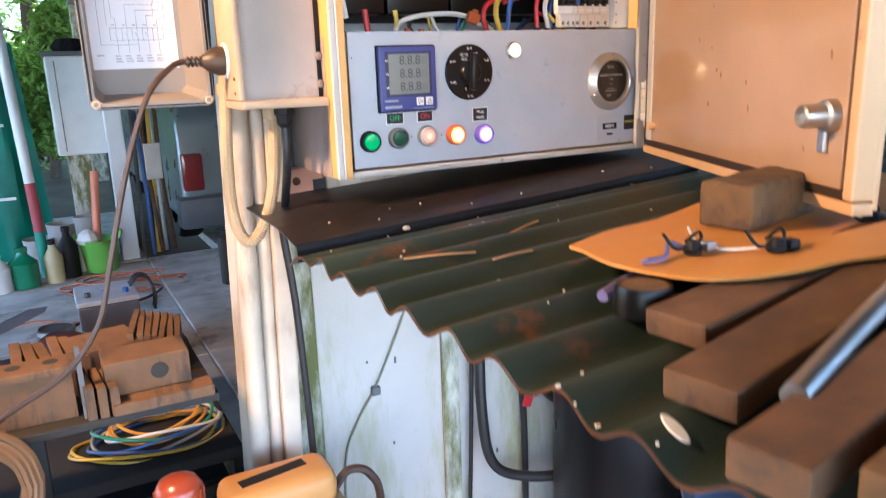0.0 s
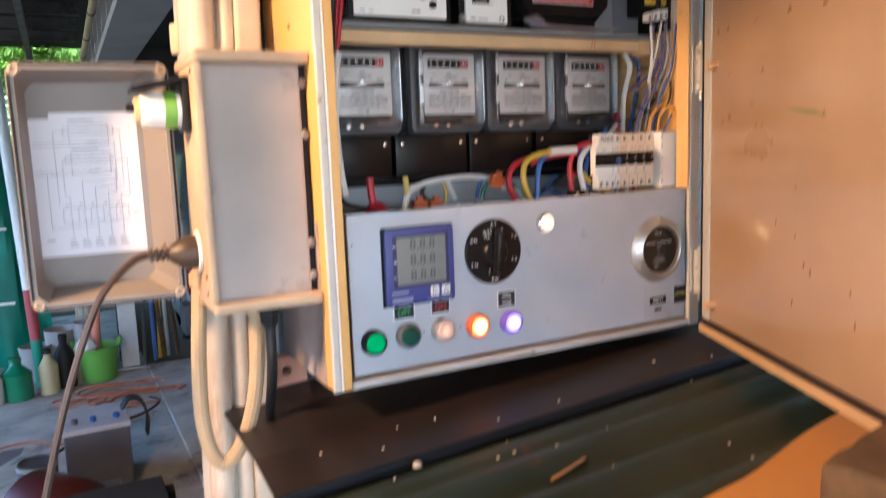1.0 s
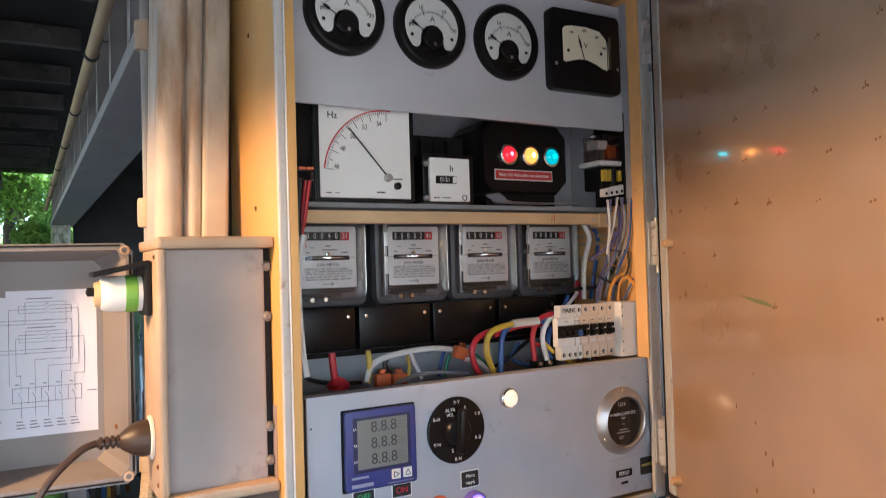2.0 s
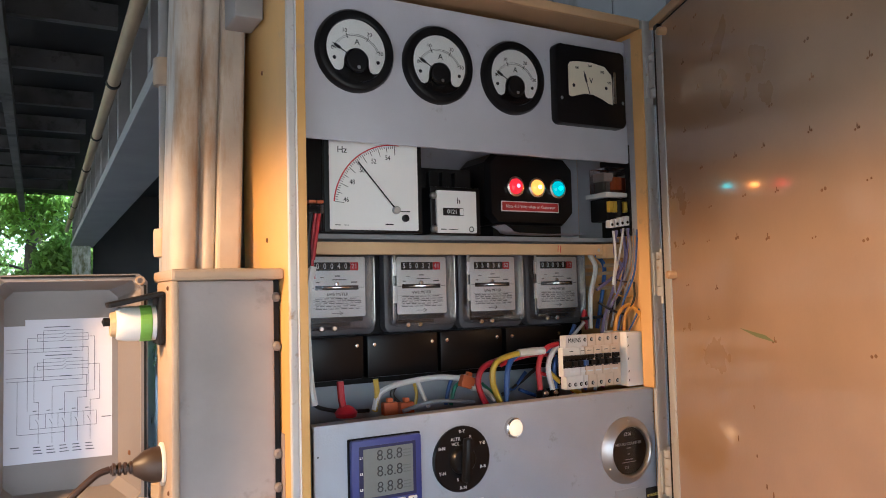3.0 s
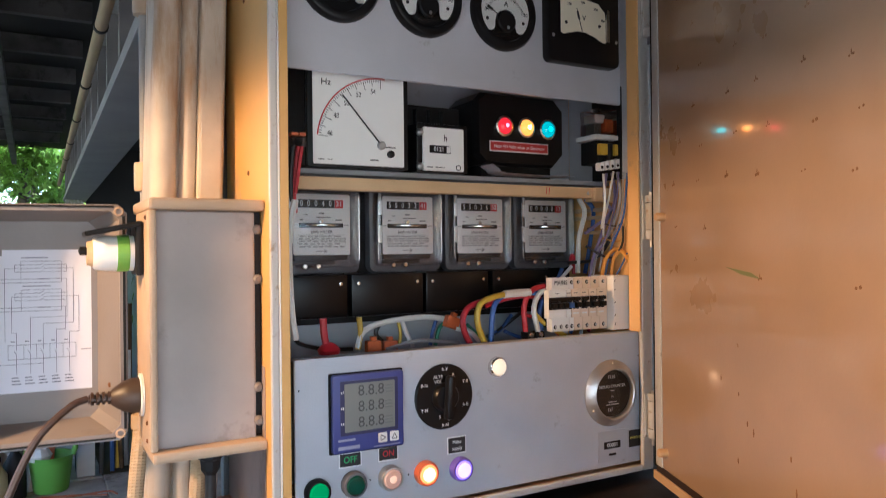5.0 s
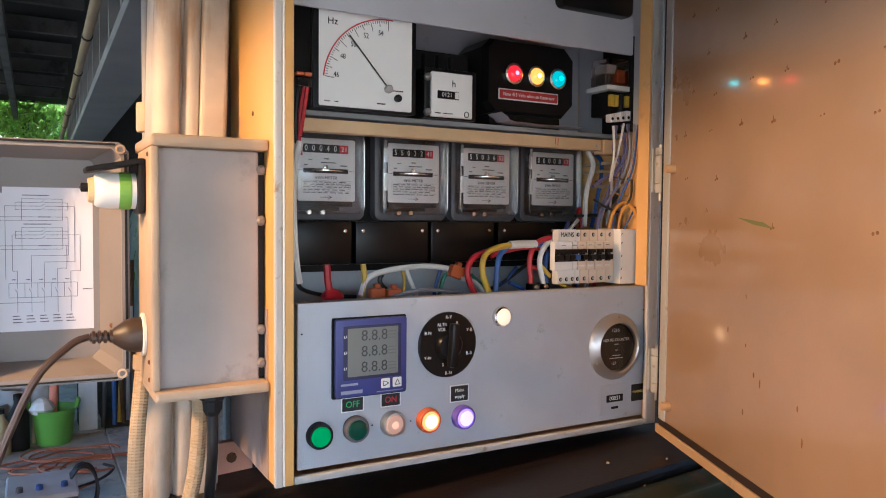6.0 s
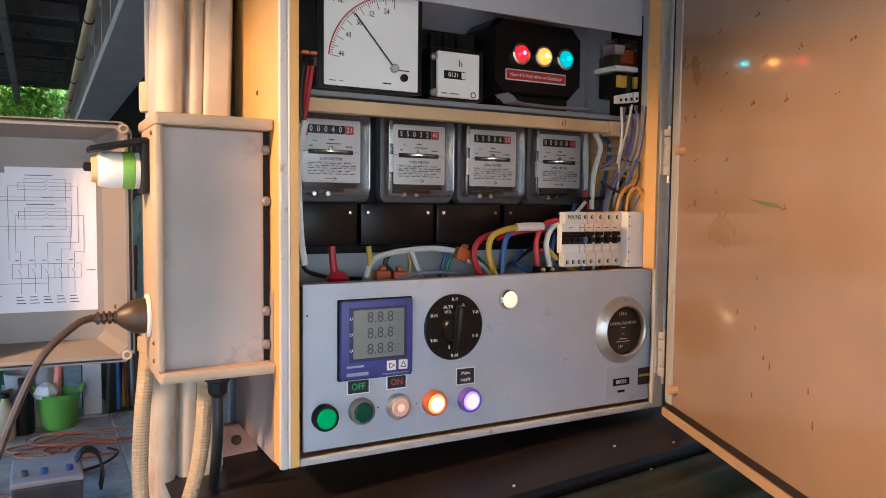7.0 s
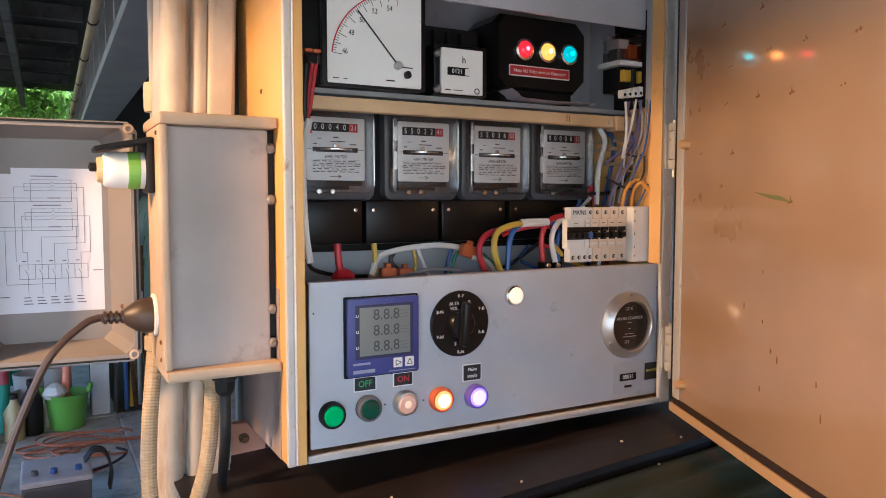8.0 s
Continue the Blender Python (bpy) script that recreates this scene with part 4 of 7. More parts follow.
# ---- four energy meters ----
def energy_meter(cx, reading, red):
    t = thing("energy_meter", (cx, 0.17, 1.405), "black induction energy meter under a clear cover", "electricity meter", "row of energy meters")
    part("base", rounded(cx - 0.060, cx + 0.063, 1.405, 1.540, 0.012, 0.163, 0.180, 0.004), M_BATTERY, t, smooth=True)
    part("plate", rounded(cx - 0.042, cx + 0.044, 1.4325, 1.5205, 0.003, 0.1545, 0.1562, 0.0003), M_PLATE, t, "grey printed name plate")
    part("plate_tab", box(cx - 0.048, cx - 0.0425, 0.1545, 0.1562, 1.450, 1.476), M_PLATE, t)
    part("plate_tab", box(cx - 0.048, cx - 0.0425, 0.1545, 0.1562, 1.492, 1.515), M_PLATE, t)
    part("frame_block", box(cx - 0.040, cx + 0.040, 0.1564, 0.1628, 1.425, 1.52), M_MATTBLACK, t)
    y = 0.1541
    part("register", rounded(cx - 0.035, cx + 0.020, 1.5005, 1.5125, 0.001, y - 0.0006, y), M_BLACK, t, "black number drums")
    part("red_drum", rounded(cx + 0.0205, cx + 0.033, 1.5005, 1.5125, 0.001, y - 0.0006, y), M_REDPRINT, t, "red decimal drum")
    for k, ch in enumerate(reading):
        write(ch, cx - 0.030 + 0.0108 * k, y - 0.0008, 1.5065, 0.0115, M_WHITEPRINT, t, squeeze=0.8)
    write(red, cx + 0.0268, y - 0.0008, 1.5065, 0.010, M_WHITEPRINT, t)
    slot = part("disc_slot", rounded(cx - 0.034, cx + 0.033, 1.472, 1.4785, 0.001, y - 0.0003, y), M_BLACK, t, "dark rotor slot")
    part("rotor_disc", lathe([(0, 0), (0.026, 0), (0.026, 0.0012), (0, 0.0012)], (cx, 0.1615, 1.4748), "z", 30), M_CHROME, t, "bright edge of the rotor disc")
    part("bearing", lathe([(0, 0), (0.004, 0), (0.003, 0.003), (0, 0.0035)], (cx - 0.001, y, 1.4805), "-y", 14), M_CHROME, t)
    pr = bmesh.new()
    for w, z, ln, th in ((0, 1.4925, 0.008, 0.0016), (0.003, 1.4870, 0.022, 0.0013), (-0.030, 1.4832, 0.005, 0.0016), (0.026, 1.4832, 0.010, 0.0016), (-0.024, 1.4905, 0.006, 0.0010)):
        strip(cx + w - ln / 2, z, cx + w + ln / 2, z, th, y - 0.0002, 0.0002, bm=pr)
    for z0 in (1.4595, 1.4560, 1.4525, 1.4485, 1.4445):
        strip(cx - 0.037, z0 + 0.0018, cx + 0.037, z0 + 0.0018, 0.0003, y - 0.0002, 0.0002, bm=pr)
        rr = random.Random(int(z0 * 1e4))
        xx = cx - 0.034
        while xx < cx + 0.028:
            ln = rr.uniform(0.004, 0.012)
            strip(xx, z0, xx + ln, z0, 0.0011, y - 0.0002, 0.0002, bm=pr)
            xx += ln + rr.uniform(0.0015, 0.004)
    strip(cx - 0.009, 1.438, cx + 0.008, 1.438, 0.0008, y - 0.0002, 0.0002, bm=pr)
    strip(cx + 0.003, 1.4405, cx + 0.008, 1.438, 0.0008, y - 0.0002, 0.0002, bm=pr)
    strip(cx + 0.003, 1.4355, cx + 0.008, 1.438, 0.0008, y - 0.0002, 0.0002, bm=pr)
    strip(cx - 0.041, 1.4755, cx - 0.035, 1.4755, 0.0008, y - 0.0002, 0.0002, bm=pr)
    strip(cx + 0.034, 1.4755, cx + 0.042, 1.4755, 0.0008, y - 0.0002, 0.0002, bm=pr)
    part("small_print", pr, M_FINEPRINT, t)
    write("kWh METER", cx, y - 0.0003, 1.4655, 0.0062, M_PRINT, t)
    cov = part("cover", rounded(cx - 0.054, cx + 0.056, 1.4145, 1.5290, 0.010, 0.1435, 0.1625, 0.004), M_COVER, t, "clear moulded cover", smooth=True)
    cov.visible_shadow = False
    # thin chrome lines drawn as the highlights on the cover's upright edges
    rim = bmesh.new()
    for a, b in (((-0.053, 1.425), (-0.053, 1.520)), ((0.055, 1.425), (0.055, 1.520))):
        tube([(cx + a[0], 0.146, a[1]), (cx + a[0], 0.146, (a[1] + b[1]) / 2), (cx + b[0], 0.146, b[1])], 0.0007, 6, 3, bm=rim)
    part("cover_edge", rim, M_CHROME, cov, smooth=True)
    part("terminal_bar", box(cx - 0.045, cx + 0.018, 0.150, 0.154, 1.419, 1.4245, 0.001), M_MATTBLACK, t)
    for sx in (-0.028, -0.008):
        part("terminal_screw", lathe([(0, 0), (0.0042, 0), (0.0042, 0.003), (0.003, 0.004), (0, 0.004)], (cx + sx, 0.149, 1.4165), "-y", 8), M_CHROME, t)
    part("seal_stud", lathe([(0, 0), (0.0022, 0), (0.0022, 0.012), (0, 0.012)], (cx - 0.048, 0.150, 1.512), "z", 10), M_STEEL, t)


for mx, rd, rdd in ((0.095, "00040", "21"), (0.2335, "55032", "41"), (0.3645, "55036", "52"), (0.4965, "00008", "12")):
    energy_meter(mx, rd, rdd)
for c0, c1 in ((0.006, 0.129), (0.1345, 0.2525), (0.2570, 0.3715), (0.3785, 0.4960)):
    t = thing("terminal_cover", ((c0 + c1) / 2, 0.15, 1.34), "shiny black terminal cover with two screws", "cover", "terminal covers under the meters")
    part("cover", box(c0, c1, 0.140, 0.179, 1.342, 1.4045, 0.004), M_BLACK, t, smooth=True)
    for sx in (c0 + 0.011, c1 - 0.011):
        part("screw", lathe([(0, 0), (0.0030, 0), (0.0026, 0.0015), (0, 0.002)], (sx, 0.140, 1.3905), "-y", 12), M_CHROME, t)

# ---- breakers ----
mcb_w = mat("breaker_white", (0.78, 0.77, 0.74), 0.4, var=0.04)
mcb_c = mat("breaker_cream", (0.78, 0.64, 0.50), 0.4, var=0.04)
rail = tagged(part("mounting_rail", box(0.412, 0.5690, 0.072, 0.078, 1.335, 1.37), M_STEEL), "zinc mounting rail behind the breakers", "rail")


def breaker(x0, x1, material, toggles, tcol, label, back=0.0155):
    """A breaker whose nose sits a little to the side of its terminal body."""
    t = thing("circuit_breaker", ((x0 + x1) / 2, 0.05, 1.31), label, "circuit breaker", "row of breakers")
    b0, b1 = x0 + back, x1 + back
    part("body", box(b0, b1 - 0.0003, 0.030, 0.044, 1.3125, 1.394, 0.0012), material, t)
    part("rear", box(b0 + 0.001, b1 - 0.001, 0.0442, 0.0715, 1.318, 1.386), M_MATTBLACK, t)
    part("nose", box(x0 + 0.0003, x1 - 0.0003, 0.0175, 0.0297, 1.334, 1.3765, 0.0015), material, t)
    for x in toggles:
        part("toggle_slot", box(x - 0.0058, x + 0.0058, 0.0168, 0.0173, 1.347, 1.3655), M_MATTBLACK, t)
        part("toggle", box(x - 0.0042, x + 0.0042, 0.0085, 0.0166, 1.3495, 1.3575, 0.0015), tcol, t, "toggle lever")
        part("toggle_shade", box(x - 0.0060, x + 0.0060, 0.0120, 0.0166, 1.3595, 1.3655, 0.001), M_BLACK, t)
        for z in (1.3865, 1.3195):
            part("terminal_hole", lathe([(0.0031, 0), (0.0027, 0.0004), (0, 0.0004)], (x + back, 0.0299, z), "-y", 12), M_MATTBLACK, t)
            part("terminal_screw", lathe([(0.0020, 0), (0.0016, 0.0003), (0, 0.0003)], (x + back + 0.0006, 0.0294, z), "-y", 8), M_STEEL, t)
    part("rating_print", strip((x0 + x1) / 2 - 0.005, 1.3405, (x0 + x1) / 2 + 0.005, 1.3405, 0.0022, 0.0171, 0.0002), M_PLATE, t)
    part("rating_print", strip((x0 + x1) / 2 - 0.004, 1.3712, (x0 + x1) / 2 + 0.003, 1.3712, 0.0010, 0.0171, 0.0002), M_FINEPRINT, t)


breaker(0.3970, 0.4300, mcb_w, (0.4030, 0.4142, 0.4252), M_BLACK, "white three-pole mains breaker")
breaker(0.4303, 0.4395, mcb_w, (0.4350,), WIRE["blue"], "narrow white breaker with a blue lever")
for k in range(4):
    breaker(0.4400 + 0.0166 * k, 0.4564 + 0.0166 * k, mcb_c, (0.4482 + 0.0166 * k,), M_BLACK, "cream single-pole circuit breaker")
t = thing("blank_module", (0.54, 0.05, 1.31), "plain white blank module at the end of the breakers", "module")
part("body", box(0.5225, 0.5560, 0.016, 0.0715, 1.310, 1.3950, 0.0018), mcb_w, t)
for z in (1.318, 1.332, 1.352, 1.372, 1.386):
    part("mark", strip(0.5245, z, 0.5260, z + 0.003, 0.0012, 0.0158, 0.0002), M_PRINT, t)
t = thing("mains_label", (0.43, 0.03, 1.38), "white label lettered MAINS on the breakers", "label")
part("plate", rounded(0.4128, 0.4450, 1.3785, 1.3945, 0.0006, 0.0288, 0.0297), M_WHITE, t)
write("MAINS", 0.4288, 0.0284, 1.3862, 0.0100, M_PRINT, t, squeeze=0.85)

# relay and its socket on the side of the cabinet
rl = thing("plug_in_relay", (0.544, 0.06, 1.56), "plug-in relay in a clear case over a white socket", "relay")
part("clear_case", box(0.517, 0.558, 0.042, 0.085, 1.621, 1.662, 0.002), M_CLEARREL, rl)
part("coil", box(0.538, 0.555, 0.047, 0.080, 1.625, 1.647, 0.003), M_ORANGECON, rl, "orange coil")
part("contact_block", box(0.520, 0.541, 0.052, 0.080, 1.640, 1.654, 0.002), M_WHITE, rl)
for k in range(3):
    part("contact_arm", box(0.521 + 0.006 * k, 0.5235 + 0.006 * k, 0.055, 0.076, 1.6225, 1.6395, 0.0005), M_STEEL, rl)
part("socket", box(0.516, 0.562, 0.044, 0.095, 1.613, 1.6205, 0.001), M_WHITE, rl)
part("socket_body", box(0.526, 0.562, 0.052, 0.095, 1.575, 1.6125, 0.002), M_MATTBLACK, rl)
for x in (0.523, 0.532, 0.554):
    part("marker", box(x, x + 0.0075, 0.044, 0.0515, 1.588, 1.606, 0.001), WIRE["yellow"], rl, "yellow marker sleeve")
part("resistor", lathe([(0, 0), (0.0055, 0.001), (0.0055, 0.026), (0, 0.028)], (0.544, 0.046, 1.580), "z", 12), M_MATTBLACK, rl, "black component", smooth=True)
for k in range(4):
    part("terminal", box(0.519 + 0.011 * k, 0.528 + 0.011 * k, 0.040, 0.0515, 1.562 + 0.0015 * k, 1.5745 + 0.0025 * k, 0.0015), M_PLATE, rl)
    part("terminal_hole", lathe([(0.0026, 0), (0.0022, 0.0003), (0, 0.0003)], (0.5235 + 0.011 * k, 0.0398, 1.567 + 0.0015 * k), "-y", 10), M_MATTBLACK, rl)
part("back_rail", box(0.5635, 0.5697, 0.04, 0.11, 1.55, 1.70), M_MATTBLACK, rl)

for col, r, pts in (("white", 0.0019, [(0.550, 0.043, 1.562), (0.546, 0.050, 1.520), (0.543, 0.060, 1.480), (0.550, 0.070, 1.440), (0.545, 0.075, 1.400)]),
                    ("violet", 0.0017, [(0.561, 0.043, 1.562), (0.560, 0.050, 1.510), (0.549, 0.060, 1.460), (0.535, 0.072, 1.420), (0.530, 0.080, 1.390)]),
                    ("grey", 0.0017, [(0.563, 0.034, 1.561), (0.563, 0.039, 1.499), (0.561, 0.060, 1.450), (0.556, 0.060, 1.400)]),
                    ("blue", 0.0019, [(0.563, 0.025, 1.559), (0.563, 0.036, 1.489), (0.557, 0.058, 1.440), (0.545, 0.060, 1.395)]),
                    ("black", 0.0021, [(0.563, 0.037, 1.474), (0.563, 0.039, 1.445), (0.556, 0.053, 1.423), (0.535, 0.060, 1.428), (0.518, 0.075, 1.442)]),
                    ("brown", 0.0014, [(0.563, 0.038, 1.479), (0.563, 0.054, 1.474), (0.540, 0.062, 1.478), (0.525, 0.080, 1.470)]),
                    ("orange", 0.0014, [(0.563, 0.042, 1.451), (0.563, 0.057, 1.449), (0.545, 0.066, 1.455)]),
                    ("blue", 0.0016, [(0.563, 0.028, 1.430), (0.563, 0.041, 1.410), (0.560, 0.050, 1.395)])):
    wire("control_wire", pts, r, col, "thin " + col + " control wire running down from the relay", "control wires by the relay", 6)

# ---- controls on the lower panel ----
um = thing("panel_power_meter", (0.096, 0, 1.19), "blue square panel power meter with a grey display", "power meter")
part("gasket", rounded(0.0455, 0.1455, 1.1870, 1.2870, 0.002, -0.0018, -0.0002), M_MATTBLACK, um)
part("case", rounded(0.048, 0.144, 1.189, 1.285, 0.003, -0.0085, -0.0019, 0.0022), M_BLUE, um, smooth=True)
part("display_surround", rounded(0.0575, 0.1355, 1.2105, 1.2775, 0.001, -0.0090, -0.0086), mat("navy_surround", (0.022, 0.025, 0.09), 0.4, bump=0), um)
part("display", rounded(0.063, 0.131, 1.2145, 1.2740, 0.001, -0.0095, -0.0091), M_LCD, um, "grey liquid crystal display")
for k, nm in enumerate(("L1", "L2", "L3")):
    z = 1.264 - 0.0195 * k
    write("8.8.8", 0.0985, -0.0097, z, 0.0190, M_LCDINK, um, squeeze=0.98)
    write(nm, 0.0603, -0.0093, z, 0.0042, M_WHITEPRINT, um)
    seg = bmesh.new()
    for dz in (0.004, 0, -0.004):
        strip(0.117, z + dz, 0.128, z + dz, 0.0016, -0.0096, 0.0001, bm=seg)
    part("segment_marks", seg, mat("faint_segments", (0.13, 0.14, 0.135), 0.4, bump=0), um)
for x, pts in ((0.1140, ((-0.003, -0.0035), (-0.003, 0.0035), (0.004, 0))), (0.1300, ((-0.0035, -0.003), (0, 0.004), (0.0035, -0.003)))):
    b = part("key", rounded(x - 0.006, x + 0.006, 1.1965, 1.2085, 0.001, -0.0098, -0.0086, 0.0003), M_WHITE, um, "white arrow key")
    ar = bmesh.new()
    for p, q in zip(pts, pts[1:] + pts[:1]):
        strip(x + p[0], 1.2025 + p[1], x + q[0], 1.2025 + q[1], 0.0008, -0.0100, 0.0001, bm=ar)
    part("arrow", ar, M_PRINT, b)
lg = strip(0.0545, 1.1955, 0.083, 1.1955, 0.0042, -0.0088, 0.0002)
strip(0.0545, 1.2050, 0.077, 1.2050, 0.0026, -0.0088, 0.0002, bm=lg)
strip(0.102, 1.1925, 0.138, 1.1925, 0.0010, -0.0088, 0.0002, bm=lg)
part("logo_bar", lg, mat("pale_logo", (0.28, 0.30, 0.42), 0.5, bump=0), um)

sw = thing("selector_switch", (0.207, 0, 1.243), "round black rotary selector switch with white lettering", "rotary switch")
part("plate", lathe([(0, 0), (0.0435, 0), (0.0435, 0.003), (0.042, 0.0042), (0, 0.0042)], (0.207, -0.0002, 1.243), "-y", 48), M_BLACK, sw, smooth=True)
part("knob_skirt", lathe([(0, 0), (0.0195, 0), (0.019, 0.004), (0.016, 0.008), (0, 0.009)], (0.207, -0.0044, 1.243), "-y", 32), M_BLACK, sw, smooth=True)
part("pointer_grip", box(-0.0060, 0.0060, -0.0240, -0.0110, -0.028, 0.030, 0.0045, m=Matrix.Translation((0.207, 0, 1.243)) @ Matrix.Rotation(radians(4), 4, "Y")), M_BLACK, sw, smooth=True)
aw = strip(0.2175, 1.217, 0.2185, 1.257, 0.0008, -0.0265, 0.0002)
for dz in (0.0, 0.004, 0.008):
    strip(0.2185, 1.257 - dz, 0.2205, 1.260 - dz, 0.0007, -0.0265, 0.0002, bm=aw)
    strip(0.2185, 1.257 - dz, 0.2165, 1.260 - dz, 0.0007, -0.0265, 0.0002, bm=aw)
bmesh.ops.translate(aw, verts=aw.verts[:], vec=(0, 0.0205, 0))
part("arrow", aw, M_WHITEPRINT, sw)
for s, x, z in (("R-Y", 0.207, 1.2795), ("ALTR", 0.197, 1.270), ("VOL", 0.197, 1.2635), ("R", 0.220, 1.271), ("Y-B", 0.2385, 1.261), ("R-B", 0.2385, 1.2295), ("R-N", 0.207, 1.2055), ("Y-N", 0.176, 1.2275), ("B-N", 0.176, 1.260), ("S", 0.199, 1.217)):
    write(s, x, -0.0047, z, 0.0062, M_WHITEPRINT, sw)

# the pale lens only reflects orange: its emission paints that reflection
for x, z, nm, lab, rim in ((0.029, 1.146, lamp_mat("green_button", (0.01, 0.36, 0.11), (0.02, 0.5, 0.15), 0.02), "bright green push button in a dark bezel", M_MATTBLACK),
                           (0.0765, 1.148, lamp_mat("dark_green_button", (0.008, 0.065, 0.045), (0, 0, 0), 0.0), "dark green push button in a dull bezel", M_BATTERY),
                           (0.1265, 1.148, lamp_mat("pale_orange_lens", (0.46, 0.36, 0.32), (1.0, 0.32, 0.12), 0.035), "pale lamp button glowing faint orange", M_STEEL),
                           (0.178, 1.146, lamp_mat("orange_lens", (0.55, 0.09, 0.03), (1.0, 0.13, 0.03), 0.75), "brightly lit orange indicator lamp", M_ORANGECON),
                           (0.231, 1.1435, lamp_mat("violet_lens", (0.20, 0.14, 0.58), (0.36, 0.20, 1.0), 0.28), "lit violet indicator lamp", mat("violet_rim", (0.16, 0.10, 0.45), 0.3, bump=0))):
    t = thing("indicator_lamp" if "lamp" in lab else "push_button", (x, 0, z), lab, "button" if "push" in lab else "lamp", "row of buttons and lamps")
    part("bezel", lathe([(0.0162, 0), (0.0162, 0.008), (0.0150, 0.0110), (0.0128, 0.0112), (0.0125, 0.006), (0.0125, 0.002)], (x, -0.0002, z), "-y", 32), rim, t, smooth=True)
    lens = part("lens", lathe([(0.0124, 0.002), (0.0124, 0.011), (0.0105, 0.0128), (0, 0.0134)], (x, -0.0002, z), "-y", 32), nm, t, smooth=True)
    if "lamp" in lab:
        rad, colour, power = dict(pale=(0.0055, (1.0, 0.45, 0.22), 0.14), brightly=(0.0092, (1.0, 0.34, 0.09), 1.1), lit=(0.0100, (0.46, 0.30, 1.0), 0.34))[lab.split()[0]]
        part("bulb_glow", lathe([(rad, 0.0), (rad * 0.8, 0.0006), (0, 0.0009)], (x, -0.0131, z), "-y", 20), lamp_mat("bulb_glow", (0.5, 0.4, 0.35), colour, power), lens, "brighter middle of the lens")
for x0, x1, z0, z1, lines, tm, sz in ((0.0580, 0.0880, 1.1690, 1.1875, ("OFF",), M_GREENPRINT, 0.0112), (0.1110, 0.1390, 1.1695, 1.1875, ("ON",), M_REDPRINT, 0.0112), (0.2120, 0.2410, 1.1640, 1.1870, ("Mains", "supply"), M_WHITEPRINT, 0.0064)):
    t = thing("name_label", ((x0 + x1) / 2, 0, z0), "black label with white border lettered " + " ".join(lines), "label", "labels above the buttons")
    part("border", rounded(x0, x1, z0, z1, 0.0008, -0.0010, -0.0002), M_WHITEPRINT, t)
    part("field", rounded(x0 + 0.0013, x1 - 0.0013, z0 + 0.0013, z1 - 0.0013, 0.0006, -0.0014, -0.0011), M_PRINT, t)
    for k, s in enumerate(lines):
        write(s, (x0 + x1) / 2, -0.0017, (z0 + z1) / 2 + (0.0042 - 0.0084 * k if len(lines) > 1 else 0.0), sz, tm, t, squeeze=0.95)

pl = thing("dome_lamp", (0.292, 0, 1.275), "small white dome indicator lamp, lit", "lamp")
part("bezel", lathe([(0.0115, 0), (0.0142, 0), (0.0138, 0.006), (0.0118, 0.008)], (0.292, -0.0002, 1.275), "-y", 28), M_CHROME, pl, smooth=True)
part("lens", lathe([(0.0117, 0), (0.0117, 0.008), (0.009, 0.0115), (0.0045, 0.013), (0, 0.0133)], (0.292, -0.0002, 1.275), "-y", 28), lamp_mat("white_dome", (0.50, 0.37, 0.24), (1.0, 0.72, 0.45), 0.15), pl, "warm white lens", smooth=True)

hc = thing("hours_counter", (0.499, 0, 1.2175), "round chrome-rimmed hours counter with a black face", "counter")
part("rim", lathe([(0, 0), (0.0505, 0), (0.0505, 0.002), (0.048, 0.005), (0.044, 0.009), (0.0385, 0.0125), (0.0365, 0.011), (0.036, 0.004), (0, 0.004)], (0.499, -0.0002, 1.2175), "-y", 56), mat("brushed_rim", (0.55, 0.54, 0.54), 0.40, 0.85, var=0.06, bump=0), hc, smooth=True)
part("face", lathe([(0.0358, 0.0044), (0, 0.0044)], (0.499, -0.0002, 1.2175), "-y", 40), mat("dark_face", (0.025, 0.016, 0.013), 0.35, bump=0), hc, "dark printed face")
write("HOURS COUNTER", 0.499, -0.0052, 1.228, 0.0062, M_WHITEPRINT, hc)
write("1216", 0.497, -0.0052, 1.2425, 0.0078, M_WHITEPRINT, hc)
write("127", 0.494, -0.0052, 1.1925, 0.0065, M_WHITEPRINT, hc)
hp = bmesh.new()
for z, ln in ((1.2215, 0.008), (1.2125, 0.004), (1.2045, 0.016), (1.2005, 0.026)):
    strip(0.499 - ln / 2, z, 0.499 + ln / 2, z, 0.0010, -0.0050, 0.0002, bm=hp)
part("small_print", hp, M_PLATE, hc)
for a in (90, 210, 330):
    part("rim_screw", lathe([(0, 0), (0.0026, 0), (0.002, 0.0012), (0, 0.0014)], (0.499 + 0.0455 * math.cos(radians(a)), -0.0075, 1.2175 + 0.0455 * math.sin(radians(a))), "-y", 10), M_STEEL, hc)
gl = part("glass", lathe([(0.0368, 0.0105), (0.02, 0.0120), (0, 0.0124)], (0.499, -0.0002, 1.2175), "-y", 32), M_GLASS, hc, smooth=True)
gl.visible_shadow = False
ct = thing("event_counter", (0.50, 0, 1.115), "flush grey impulse counter with small number drums", "counter")
part("plate", rounded(0.4735, 0.529, 1.1135, 1.160, 0.001, -0.0012, -0.0002, 0.0003), M_PANEL, ct)
part("window", rounded(0.4845, 0.517, 1.1325, 1.1435, 0.001, -0.0017, -0.0013), M_BLACK, ct)
write("00031", 0.5008, -0.0020, 1.138, 0.0088, M_WHITEPRINT, ct)
part("reset", rounded(0.494, 0.508, 1.122, 1.1255, 0.001, -0.0019, -0.0013), M_BLACK, ct)
